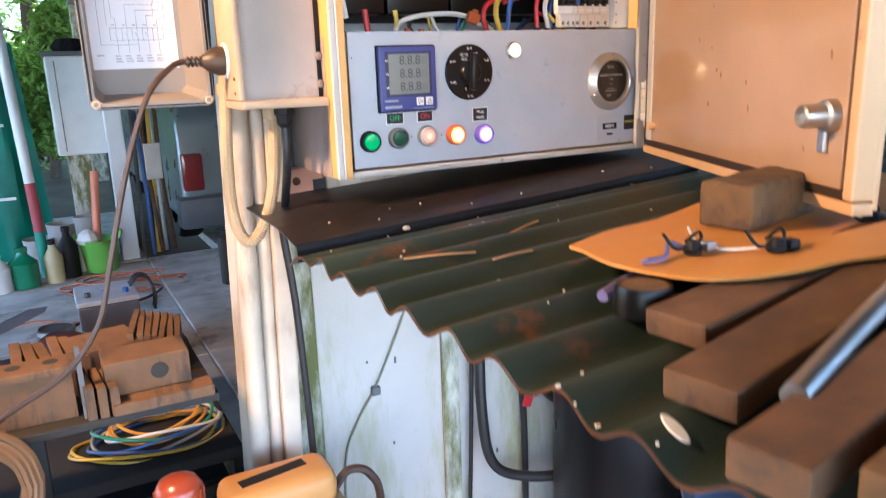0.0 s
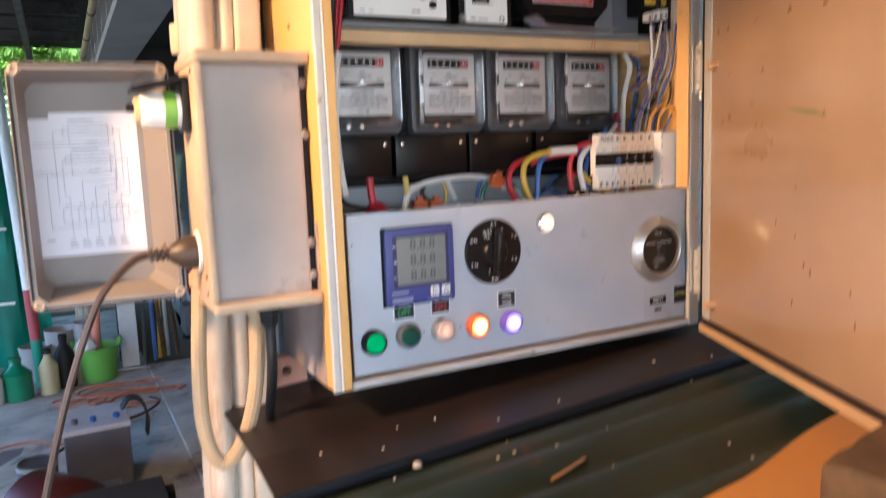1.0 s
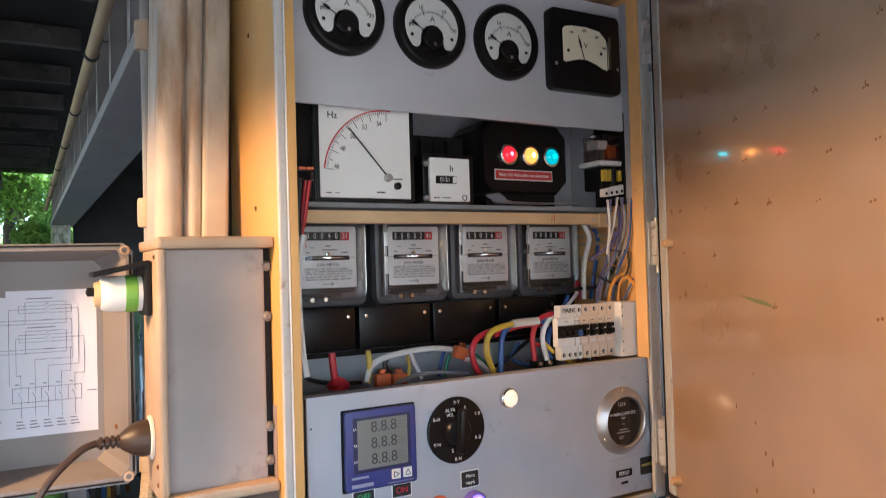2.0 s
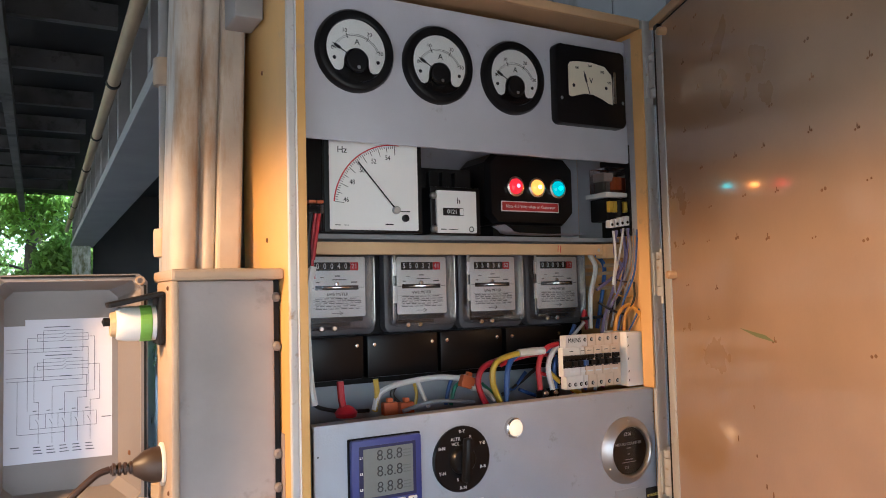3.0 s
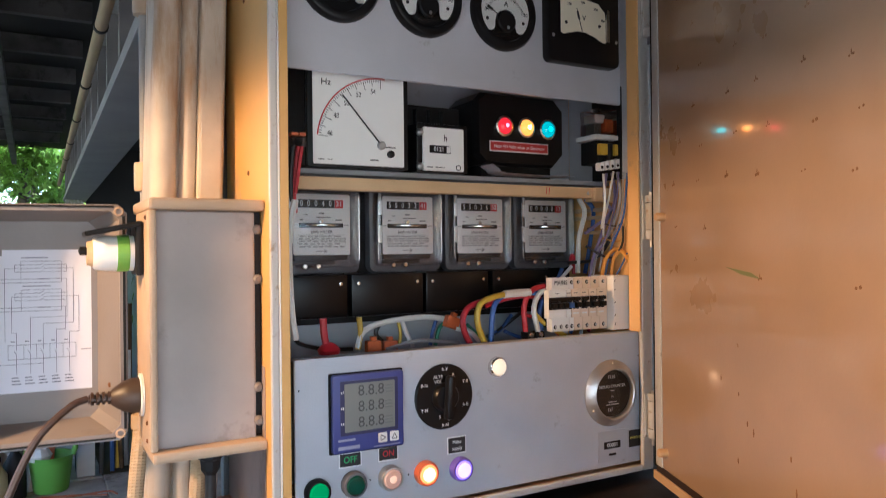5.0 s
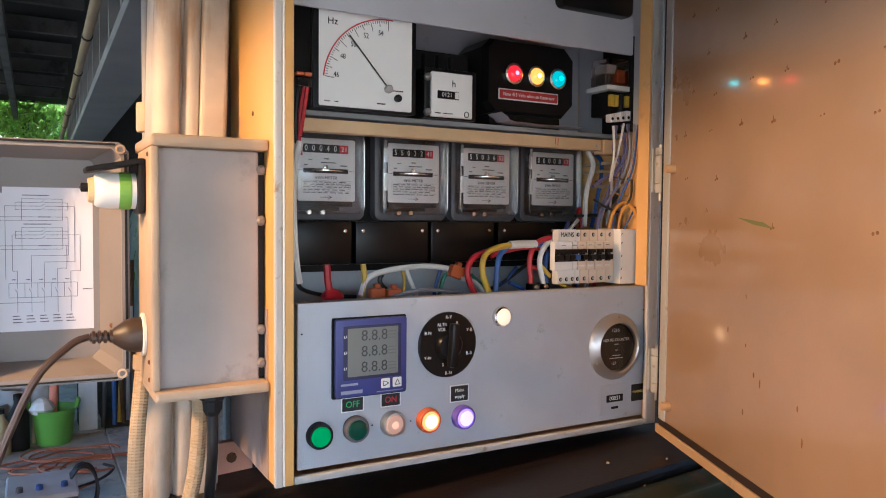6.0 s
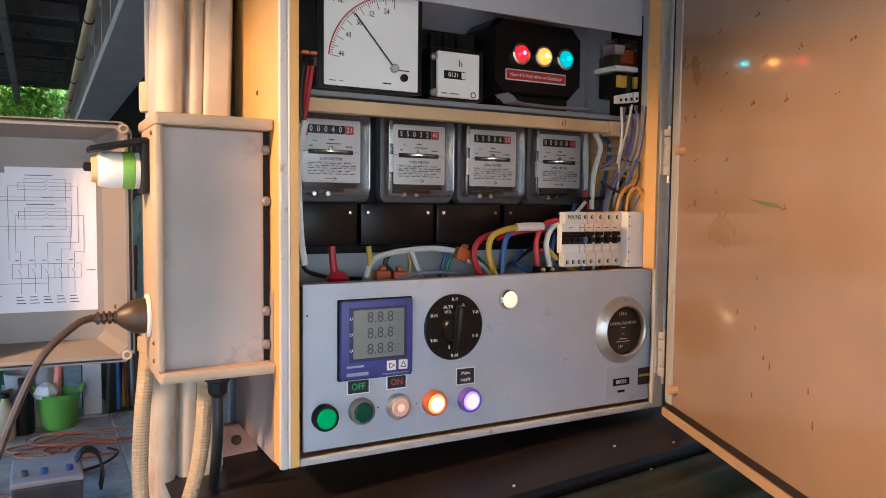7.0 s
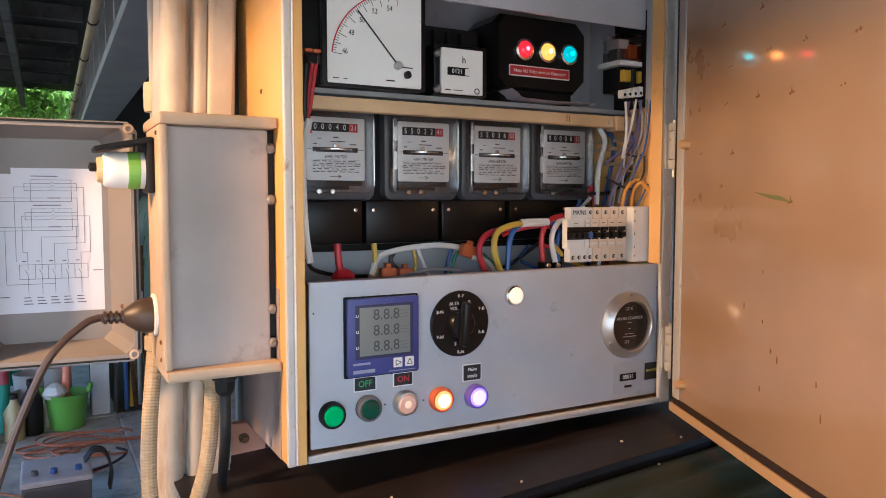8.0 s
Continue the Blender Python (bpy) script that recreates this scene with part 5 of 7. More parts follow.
t = thing("events_label", (0.549, 0, 1.129), "black label with yellow lettering events", "label")
part("field", rounded(0.5355, 0.5605, 1.129, 1.155, 0.0008, -0.0010, -0.0002), M_PRINT, t)
write("events", 0.548, -0.0013, 1.144, 0.0085, mat("yellow_print", (0.62, 0.55, 0.12), 0.6, bump=0), t)
for sx, sz in ((0.008, 1.27), (0.557, 1.27), (0.017, 1.152), (0.1, 1.1485), (0.154, 1.147)):
    tagged(part("panel_mark", lathe([(0, 0), (0.0012, 0), (0.0010, 0.0004), (0, 0.0005)], (sx, -0.0002, sz), "-y", 8), M_PRINT), "small dark nick on the control panel", "mark")

# ---- wiring ----
WIRES = [
    ("red", 0.0045, [(0.421, 0.060, 1.374), (0.363, 0.060, 1.371), (0.314, 0.060, 1.363), (0.285, 0.060, 1.354), (0.274, 0.060, 1.336), (0.279, 0.060, 1.314), (0.288, 0.060, 1.299)]),
    ("yellow", 0.0045, [(0.385, 0.050, 1.372), (0.331, 0.050, 1.370), (0.299, 0.050, 1.359), (0.293, 0.050, 1.333), (0.305, 0.050, 1.301)]),
    ("blue", 0.0042, [(0.414, 0.055, 1.371), (0.360, 0.055, 1.372), (0.335, 0.055, 1.365), (0.323, 0.055, 1.347), (0.319, 0.055, 1.300)]),
    ("red", 0.0042, [(0.429, 0.050, 1.383), (0.392, 0.050, 1.376), (0.376, 0.050, 1.352), (0.378, 0.050, 1.314)]),
    ("white", 0.0042, [(0.442, 0.050, 1.388), (0.408, 0.050, 1.373), (0.394, 0.050, 1.348), (0.401, 0.050, 1.312)]),
    ("blue", 0.004, [(0.441, 0.055, 1.379), (0.418, 0.055, 1.364), (0.408, 0.055, 1.339), (0.411, 0.055, 1.313)]),
    ("yellow", 0.0035, [(0.394, 0.050, 1.341), (0.419, 0.050, 1.320), (0.455, 0.050, 1.302)]),
    ("red", 0.003, [(0.426, 0.060, 1.362), (0.374, 0.060, 1.366), (0.333, 0.060, 1.360), (0.314, 0.060, 1.354)]),
    ("red", 0.003, [(0.383, 0.055, 1.338), (0.418, 0.055, 1.326), (0.445, 0.055, 1.305)]),
    ("red", 0.005, [(0.076, 0.100, 1.346), (0.078, 0.100, 1.320), (0.083, 0.100, 1.300)]),
    ("yellow", 0.004, [(0.129, 0.100, 1.345), (0.131, 0.100, 1.323), (0.127, 0.100, 1.300)]),
    ("white", 0.0042, [(0.126, 0.100, 1.302), (0.136, 0.100, 1.325), (0.170, 0.100, 1.336), (0.229, 0.100, 1.340), (0.276, 0.100, 1.334)]),
    ("black", 0.0032, [(0.166, 0.110, 1.334), (0.159, 0.110, 1.319), (0.175, 0.110, 1.302)]),
    ("yellow", 0.0025, [(0.194, 0.110, 1.337), (0.198, 0.110, 1.317), (0.195, 0.110, 1.298)]),
    ("white", 0.0032, [(0.195, 0.100, 1.337), (0.204, 0.100, 1.316), (0.213, 0.100, 1.298)]),
    ("blue", 0.003, [(0.263, 0.120, 1.333), (0.257, 0.120, 1.316), (0.252, 0.120, 1.295)]),
    ("green", 0.003, [(0.273, 0.100, 1.331), (0.258, 0.100, 1.323), (0.250, 0.100, 1.297)]),
    ("green", 0.0025, [(0.299, 0.090, 1.326), (0.314, 0.090, 1.313), (0.326, 0.090, 1.300)]),
    ("white", 0.0035, [(0.274, 0.080, 1.322), (0.298, 0.080, 1.316), (0.314, 0.080, 1.301)]),
    ("black", 0.003, [(0.043, 0.130, 1.325), (0.053, 0.130, 1.310), (0.089, 0.130, 1.300), (0.131, 0.130, 1.297)]),
    ("blue", 0.003, [(0.401, 0.120, 1.333), (0.380, 0.120, 1.311), (0.364, 0.120, 1.306)]),
    ("black", 0.003, [(0.423, 0.120, 1.338), (0.375, 0.120, 1.309), (0.354, 0.120, 1.301)]),
    ("white", 0.0042, [(0.525, 0.100, 1.521), (0.537, 0.100, 1.498), (0.524, 0.100, 1.453), (0.521, 0.100, 1.398)]),
    ("blue", 0.0036, [(0.556, 0.120, 1.522), (0.563, 0.108, 1.500), (0.563, 0.119, 1.441), (0.553, 0.120, 1.396)]),
    ("black", 0.003, [(0.502, 0.100, 1.415), (0.555, 0.100, 1.419), (0.563, 0.073, 1.447), (0.563, 0.071, 1.464)]),
    ("violet", 0.0026, [(0.550, 0.060, 1.560), (0.544, 0.060, 1.522), (0.556, 0.060, 1.496), (0.504, 0.060, 1.462)]),
    ("grey", 0.0026, [(0.563, 0.049, 1.562), (0.563, 0.042, 1.520), (0.563, 0.063, 1.472), (0.537, 0.070, 1.430), (0.526, 0.070, 1.390)]),
    ("violet", 0.0026, [(0.563, 0.061, 1.562), (0.563, 0.055, 1.517), (0.554, 0.070, 1.476), (0.528, 0.070, 1.421), (0.519, 0.070, 1.388)]),
    ("white", 0.002, [(0.534, 0.050, 1.558), (0.537, 0.050, 1.514), (0.529, 0.050, 1.470)]),
    ("orange", 0.003, [(0.529, 0.050, 1.392), (0.538, 0.050, 1.421), (0.561, 0.050, 1.437), (0.563, 0.026, 1.422), (0.563, 0.020, 1.398)]),
    ("orange", 0.003, [(0.548, 0.050, 1.392), (0.554, 0.050, 1.421), (0.563, 0.042, 1.432), (0.563, 0.024, 1.416), (0.563, 0.022, 1.393)]),
    ("red", 0.0035, [(0.513, 0.110, 1.412), (0.519, 0.110, 1.426), (0.522, 0.110, 1.396)]),
    ("blue", 0.0035, [(0.496, 0.110, 1.405), (0.483, 0.110, 1.384), (0.465, 0.110, 1.378)]),
    ("white", 0.003, [(0.508, 0.100, 1.409), (0.485, 0.100, 1.389), (0.466, 0.100, 1.378)]),
    ("violet", 0.003, [(0.563, 0.069, 1.393), (0.563, 0.062, 1.416), (0.563, 0.060, 1.436)]),
    ("red", 0.0026, [(0.027, 0.050, 1.572), (0.023, 0.050, 1.542), (0.021, 0.050, 1.511), (0.023, 0.050, 1.487)]),
    ("red", 0.0026, [(0.030, 0.045, 1.571), (0.025, 0.045, 1.538), (0.021, 0.045, 1.511)]),
    ("black", 0.0026, [(0.021, 0.050, 1.573), (0.017, 0.050, 1.535), (0.018, 0.050, 1.501)]),
    ("white", 0.0045, [(0.016, 0.030, 1.502), (0.009, 0.030, 1.471), (0.007, 0.030, 1.424), (0.010, 0.030, 1.362), (0.015, 0.030, 1.328)]),
    ("white", 0.003, [(0.563, 0.018, 1.426), (0.563, 0.013, 1.398)]),
    ("blue", 0.003, [(0.480, 0.070, 1.303), (0.489, 0.070, 1.317)]),
    ("red", 0.003, [(0.517, 0.070, 1.303), (0.523, 0.070, 1.316)]),
    ("white", 0.003, [(0.501, 0.070, 1.300), (0.505, 0.070, 1.314)]),
    ("blue", 0.003, [(0.360, 0.080, 1.313), (0.379, 0.080, 1.305), (0.400, 0.080, 1.298)]),
    ("grey", 0.003, [(0.166, 0.090, 1.298), (0.219, 0.090, 1.307), (0.285, 0.090, 1.299)]),
]

for colour, r, pts in WIRES:
    wire(colour + "_wire", pts, r, colour, colour + " insulated wire looping inside the cabinet", "wires in the cabinet")
tagged(part("white_tape_wrap", tube([(0.339, 0.049, 1.3712), (0.362, 0.0495, 1.3722), (0.386, 0.05, 1.372)], 0.0062, 9, 5), M_WHITE, smooth=True), "white tape wrapped round the yellow wire", "tape")
for cx, cy, cz, an in ((0.270, 0.085, 1.332, 20), (0.150, 0.10, 1.303, 0), (0.176, 0.10, 1.301, 0)):
    t = thing("wire_connector", (cx, cy, cz), "orange plastic screw connector on the wires", "connector")
    part("body", box(-0.011, 0.011, -0.006, 0.006, -0.010, 0.008, 0.002, m=Matrix.Translation((cx, cy, cz)) @ Matrix.Rotation(radians(an), 4, "Y")), M_ORANGECON, t)
    part("screw_tower", box(-0.004, 0.004, -0.004, 0.004, 0.0082, 0.014, 0.001, m=Matrix.Translation((cx, cy, cz)) @ Matrix.Rotation(radians(an), 4, "Y")), M_ORANGECON, t)
tagged(part("wire_nut", lathe([(0.0, -0.006), (0.014, -0.006), (0.016, 0.000), (0.010, 0.007), (0.004, 0.010), (0, 0.010)], (0.084, 0.10, 1.303), "z", 18), WIRE["red"], smooth=True), "red rubber boot over the cable end", "cable boot")
for k in range(2):
    t = thing("terminal_connector", (0.385 + 0.018 * k, 0.055, 1.30), "small black terminal connector with a steel screw", "connector")
    part("body", box(0.379 + 0.018 * k, 0.393 + 0.018 * k, 0.046, 0.064, 1.296, 1.313, 0.002), M_MATTBLACK, t)
    part("screw", lathe([(0, 0), (0.004, 0), (0.003, 0.002), (0, 0.002)], (0.386 + 0.018 * k, 0.046, 1.308), "-y", 10), M_CHROME, t)
t = thing("lever_connector", (0.026, 0.05, 1.575), "clear lever connector with orange levers", "connector")
part("body", box(0.014, 0.036, 0.043, 0.058, 1.571, 1.584, 0.002), M_CLEARREL, t)
for k in range(2):
    part("lever", box(0.015 + 0.0105 * k, 0.0245 + 0.0105 * k, 0.040, 0.056, 1.5845, 1.5885, 0.001), M_ORANGECON, t)

# ---- paper diagram in the lid ----
dg = thing("wiring_diagram", (-0.27, 0.195, 1.27), "white paper with a hand-drawn wiring diagram taped in the lid", "paper")
part("sheet", box(0.013, 0.135, -0.0042, -0.0034, 1.266, 1.4435, m=LM), M_PAPER, dg)
U0, U1, V0, V1 = 0.013, 0.135, 1.266, 1.4435


def ink(lines, w=0.00045):
    bm = bmesh.new()
    for a, b, c, d in lines:
        strip(U0 + a * (U1 - U0), V1 - b * (V1 - V0), U0 + c * (U1 - U0), V1 - d * (V1 - V0), w, -0.0046, 0.0002, bm=bm)
    bmesh.ops.transform(bm, matrix=LM, verts=bm.verts[:])
    return bm


def flat(v, *spans):
    return [(a, v, b, v) for a, b in spans]


def upright(u, a, b):
    return [(u, a, u, b)]


lines = []
# two switch blocks, each in a frame with three contacts and a coil line
for top, ua, ub in ((0.08, 0.21, 0.83), (0.28, 0.27, 0.88)):
    lines += flat(top, (0.355, 0.72)) + flat(top + 0.025, (0.30, 0.53), (0.56, 0.77)) + flat(top + 0.05, (ua, 0.53), (0.56, ub)) + flat(top + 0.075, (0.30, 0.53), (0.56, 0.77))
    lines += flat(top + 0.125, (0.02, 0.49), (0.63, 0.77)) + flat(top + 0.15, (0.02, 0.72))
    lines += upright(0.355, top, top + 0.15) + upright(0.72, top, top + 0.15) + upright(0.30, top + 0.025, top + 0.075) + upright(0.77, top + 0.025, top + 0.075)
    lines += [(0.53, top + 0.025 * k, 0.56, top + 0.025 * k - 0.016) for k in (1, 2, 3)]
# leads that step down to the row of breakers
lines += upright(0.21, 0.13, 0.64) + upright(0.27, 0.33, 0.58) + flat(0.58, (0.27, 0.31)) + upright(0.31, 0.58, 0.66)
lines += upright(0.83, 0.13, 0.52) + flat(0.52, (0.55, 0.83)) + upright(0.55, 0.52, 0.66)
lines += upright(0.77, 0.205, 0.475) + flat(0.475, (0.435, 0.77)) + upright(0.435, 0.475, 0.66)
lines += upright(0.88, 0.33, 0.585) + flat(0.585, (0.79, 0.88)) + upright(0.79, 0.585, 0.66)
lines += upright(0.755, 0.405, 0.565) + flat(0.565, (0.67, 0.755)) + upright(0.67, 0.565, 0.66)
lines += flat(0.665, (0.235, 0.85)) + flat(0.765, (0.235, 0.85)) + upright(0.235, 0.665, 0.765) + upright(0.85, 0.665, 0.765)
for k in range(5):
    u = (0.31, 0.435, 0.55, 0.67, 0.79)[k]
    lines += upright(u, 0.665, 0.70) + [(u, 0.735, u - 0.025, 0.70)] + upright(u, 0.735, 0.87)
    if k:
        lines += upright(u - 0.06, 0.665, 0.765)
lines += upright(0.12, 0.43, 0.80) + flat(0.80, (0.12, 0.55))
part("line_work", ink(lines), M_INK, dg, "thin pencil line work")
for bar in [(0.36, 0.055, 0.60, 0.055), (0.37, 0.255, 0.62, 0.255), (0.90, 0.715, 0.99, 0.715), (0.50, 0.205, 0.62, 0.205), (0.50, 0.405, 0.62, 0.405)] + [((0.31, 0.435, 0.55, 0.67, 0.79)[k] - 0.05, 0.64, (0.31, 0.435, 0.55, 0.67, 0.79)[k] - 0.015, 0.64) for k in range(5)] + [(0.265 + 0.12 * k, 0.893 + 0.022 * j, 0.325 + 0.12 * k + 0.012 * j, 0.893 + 0.022 * j) for k in range(5) for j in range(3)] + [(0.06, 0.885, 0.14, 0.885)]:
    part("caption_bar", ink([bar], 0.0010), M_INK, dg)
part("tape", box(0.012, 0.036, -0.0047, -0.0043, 1.436, 1.4445, m=LM), M_LID, dg)

# ---- plugs and cables at the junction box ----
pg = thing("capped_socket_plug", (-0.19, 0.07, 1.44), "white plug with a green band in a black flap socket", "plug")
part("socket_flange", box(-0.1665, -0.1585, 0.048, 0.098, 1.412, 1.475, 0.003), M_MATTBLACK, pg)
part("body", lathe([(0, 0), (0.0205, 0), (0.0205, 0.030), (0.0185, 0.041), (0.0165, 0.043), (0, 0.043)], (-0.167, 0.072, 1.438), "-x", 24), M_WHITE, pg, "white plug body", smooth=True)
part("band", lathe([(0.0208, 0.005), (0.0212, 0.006), (0.0212, 0.017), (0.0208, 0.018)], (-0.167, 0.072, 1.438), "-x", 24), mat("green_band", (0.17, 0.38, 0.05), 0.5), pg, "lime green warning band")
part("grip", lathe([(0, 0.0432), (0.0150, 0.0432), (0.0135, 0.049), (0, 0.049)], (-0.167, 0.072, 1.438), "-x", 18), M_PALEWOOD, pg)
part("pin", lathe([(0, 0.0492), (0.005, 0.0492), (0.005, 0.056), (0, 0.058)], (-0.167, 0.072, 1.441), "-x", 12), M_MATTBLACK, pg)
part("flap", box(-0.030, 0.030, -0.024, 0.024, -0.003, 0.003, 0.002, m=Matrix.Translation((-0.190, 0.070, 1.466)) @ Matrix.Rotation(radians(-12), 4, "Y")), M_MATTBLACK, pg, "black hinged flap")
bp = thing("mains_plug", (-0.18, 0.07, 1.27), "brown-black round mains plug pushed into the box", "plug")
part("socket_ring", lathe([(0.020, 0), (0.025, 0), (0.025, 0.003), (0.020, 0.004)], (-0.1585, 0.070, 1.272), "-x", 24), M_WHITE, bp, "white socket ring")
part("body", lathe([(0, 0.001), (0.0205, 0.001), (0.0205, 0.012), (0.017, 0.022), (0.010, 0.032), (0.008, 0.034), (0, 0.034)], (-0.1585, 0.070, 1.272), "-x", 24), mat("brown_black_rubber", (0.045, 0.028, 0.018), 0.45, var=0.15), bp, smooth=True)
rg = [(0, 0.034)]
for k in range(4):
    rg += [(0.0075, 0.034 + 0.006 * k), (0.0075, 0.037 + 0.006 * k), (0.005, 0.038 + 0.006 * k), (0.005, 0.0395 + 0.006 * k)]
part("strain_relief", lathe(rg + [(0, 0.058)], (-0.1585, 0.070, 1.272), "-x", 14), WIRE["brown"], bp, smooth=False)
part("cord", tube([(-0.2165, 0.070, 1.273), (-0.235, 0.066, 1.266), (-0.268, 0.058, 1.235), (-0.295, 0.054, 1.178), (-0.323, 0.05, 1.098), (-0.355, 0.05, 0.985), (-0.378, 0.05, 0.915), (-0.43, 0.06, 0.85), (-0.52, 0.09, 0.79), (-0.66, 0.16, 0.66), (-0.82, 0.30, 0.40), (-0.95, 0.45, 0.05)], 0.0042, 8, 8), WIRE["brown"], bp, "thin brown flex drooping away", smooth=True)
for z in (1.226, 1.246, 1.478):
    tagged(part("box_screw", lathe([(0, 0), (0.0028, 0), (0.002, 0.0015), (0, 0.002)], (-0.1583, 0.030, z), "-x", 10), M_RUST), "small rusty screw in the box rim", "screw")

for z in (1.238, 1.285, 1.452):
    part("knob", lathe([(0, 0), (0.0075, 0), (0.0085, 0.004), (0.007, 0.009), (0, 0.010)], (-0.0358, 0.050, z), "x", 16), M_LID, jb, "dull grey round knob", smooth=True)
fc = thing("flexible_conduit", (-0.13, 0.08, 1.0), "cream ribbed flexible conduit in a hanging loop", "conduit")
part("hose", tube([(-0.096, 0.085, 1.203), (-0.094, 0.082, 1.175), (-0.101, 0.08, 1.095), (-0.118, 0.078, 1.035), (-0.142, 0.080, 1.000), (-0.160, 0.084, 1.012), (-0.168, 0.090, 1.06), (-0.165, 0.10, 1.13), (-0.157, 0.115, 1.20), (-0.148, 0.135, 1.27), (-0.142, 0.148, 1.36)], 0.0090, 12, 8, ribs=0.0007, rib_len=0.0034), M_CONDUIT, fc, smooth=False)
part("end_cuff", lathe([(0.0092, 0), (0.0122, 0), (0.0125, 0.003), (0.0122, 0.016), (0.0100, 0.018)], (-0.096, 0.085, 1.1850), "z", 18), M_CONDUIT, fc, "smooth end cuff", smooth=True)
part("end_cuff", lathe([(0.0092, 0), (0.0122, 0), (0.0125, 0.003), (0.0122, 0.016), (0.0100, 0.018)], (-0.1535, 0.122, 1.222), "z", 18), M_CONDUIT, fc, "smooth end cuff", smooth=True)
gc = thing("gland_cable", (-0.09, 0.06, 0.6), "black cable hanging from a gland under the box", "cable")
part("gland", lathe([(0, 0), (0.015, 0), (0.015, 0.010), (0.012, 0.012), (0.011, 0.024), (0.007, 0.030), (0, 0.030)], (-0.086, 0.048, 1.2028), "-z", 8), M_MATTBLACK, gc, "black cable gland")
part("cable", tube([(-0.086, 0.048, 1.175), (-0.085, 0.056, 1.12), (-0.081, 0.10, 1.05), (-0.078, 0.140, 1.0), (-0.064, 0.146, 0.85), (-0.055, 0.146, 0.55), (-0.05, 0.146, 0.02)], 0.0066, 10, 8), WIRE["black"], gc, smooth=True)

# cables and gear on the wall below the roof
thin = thing("wall_cable", (0.1, 0.22, 0.6), "thin greenish cable clipped on the white sheet", "cable")
part("cable", tube([(0.195, 0.2215, 0.84), (0.165, 0.2215, 0.76), (0.105, 0.2205, 0.64), (0.060, 0.2215, 0.57), (0.03, 0.2215, 0.48), (0.02, 0.2215, 0.2)], 0.0026, 7, 8), mat("greenish_sheath", (0.20, 0.20, 0.14), 0.6), thin, smooth=True)
part("clip", box(0.094, 0.112, 0.212, 0.2245, 0.622, 0.640, 0.003), M_BATTERY, thin, "grey saddle clip")
for pts, r in (([(0.335, 0.19, 0.90), (0.330, 0.19, 0.75), (0.325, 0.18, 0.55), (0.345, 0.17, 0.42), (0.42, 0.15, 0.375), (0.52, 0.12, 0.37), (0.60, 0.10, 0.40)], 0.0115), ([(0.395, 0.19, 0.90), (0.420, 0.19, 0.72), (0.455, 0.18, 0.60), (0.51, 0.16, 0.53), (0.60, 0.12, 0.50)], 0.0115), ([(0.410, 0.20, 0.90), (0.425, 0.20, 0.70), (0.445, 0.20, 0.5), (0.45, 0.20, 0.2)], 0.0075), ([(0.318, 0.205, 0.90), (0.316, 0.205, 0.6), (0.300, 0.205, 0.2)], 0.0045)):
    wire("power_cable", pts, r, "black", "thick black rubber cable looping under the roof", "cables under the roof", 10)
tagged(part("red_tag", box(-0.011, 0.011, -0.002, 0.002, -0.018, 0.018, 0.001, m=Matrix.Translation((0.434, 0.165, 0.550)) @ Matrix.Rotation(radians(18), 4, "Y")), WIRE["red"]), "small red tag on the cable", "tag")
for x, z, hgt in ((0.149, 0.677, 0.014), (0.137, 0.500, 0.007), (0.088, 0.690, 0.005), (0.387, 0.407, 0.010)):
    tagged(part("rivet_mark", box(x, x + 0.0045, 0.2225, 0.2248, z, z + hgt, 0.001), M_BATTERY), "small dark fixing on the white sheet", "fixing")
eb = thing("black_drum", (0.75, 0.02, 0.0), "black plastic drum standing under the roof", "drum")
part("body", lathe([(0, 0), (0.17, 0), (0.18, 0.03), (0.185, 0.80), (0.17, 0.83), (0, 0.835)], (0.62, 0.02, 0.001), "z", 32), M_BLACK, eb, smooth=True)
part("lid_ring", lathe([(0.175, 0.80), (0.192, 0.80), (0.192, 0.822), (0.175, 0.83)], (0.62, 0.02, 0.001), "z", 32), M_MATTBLACK, eb)
bd = thing("blue_grey_tub", (0.5, -0.42, 0.0), "blue-grey plastic tub with a rolled rim", "tub")
part("body", lathe([(0, 0), (0.17, 0), (0.21, 0.55), (0.205, 0.55), (0.165, 0.02), (0, 0.02)], (0.60, -0.42, 0.001), "z", 32), mat("blue_grey_plastic", (0.13, 0.16, 0.22), 0.45, var=0.15), bd, smooth=True)
part("rim", lathe([(0.205, 0.545), (0.222, 0.55), (0.222, 0.565), (0.205, 0.568)], (0.60, -0.42, 0.001), "z", 32), mat("blue_grey_rim", (0.16, 0.19, 0.25), 0.45), bd, smooth=True)

# ---- things lying on the corrugated roof ----
before = set(bpy.data.objects)
def roof_top(x):
    return RZ + FALL * (x + 0.12) + AMP + 0.0015


tr = thing("plastic_sheet", (0.4, -0.45, 1.04), "pale orange plastic sheet offcut lying on the roof", "sheet")
tb = bmesh.new()
back = [(0.094, -0.405), (0.21, -0.343), (0.33, -0.318), (0.46, -0.288), (0.60, -0.272), (0.74, -0.240)]
frontc = [(0.091, -0.411), (0.068, -0.50), (0.086, -0.575), (0.118, -0.612), (0.165, -0.634), (0.225, -0.645), (0.32, -0.675), (0.52, -0.67), (0.74, -0.63)]
NA, NB = 56, 14


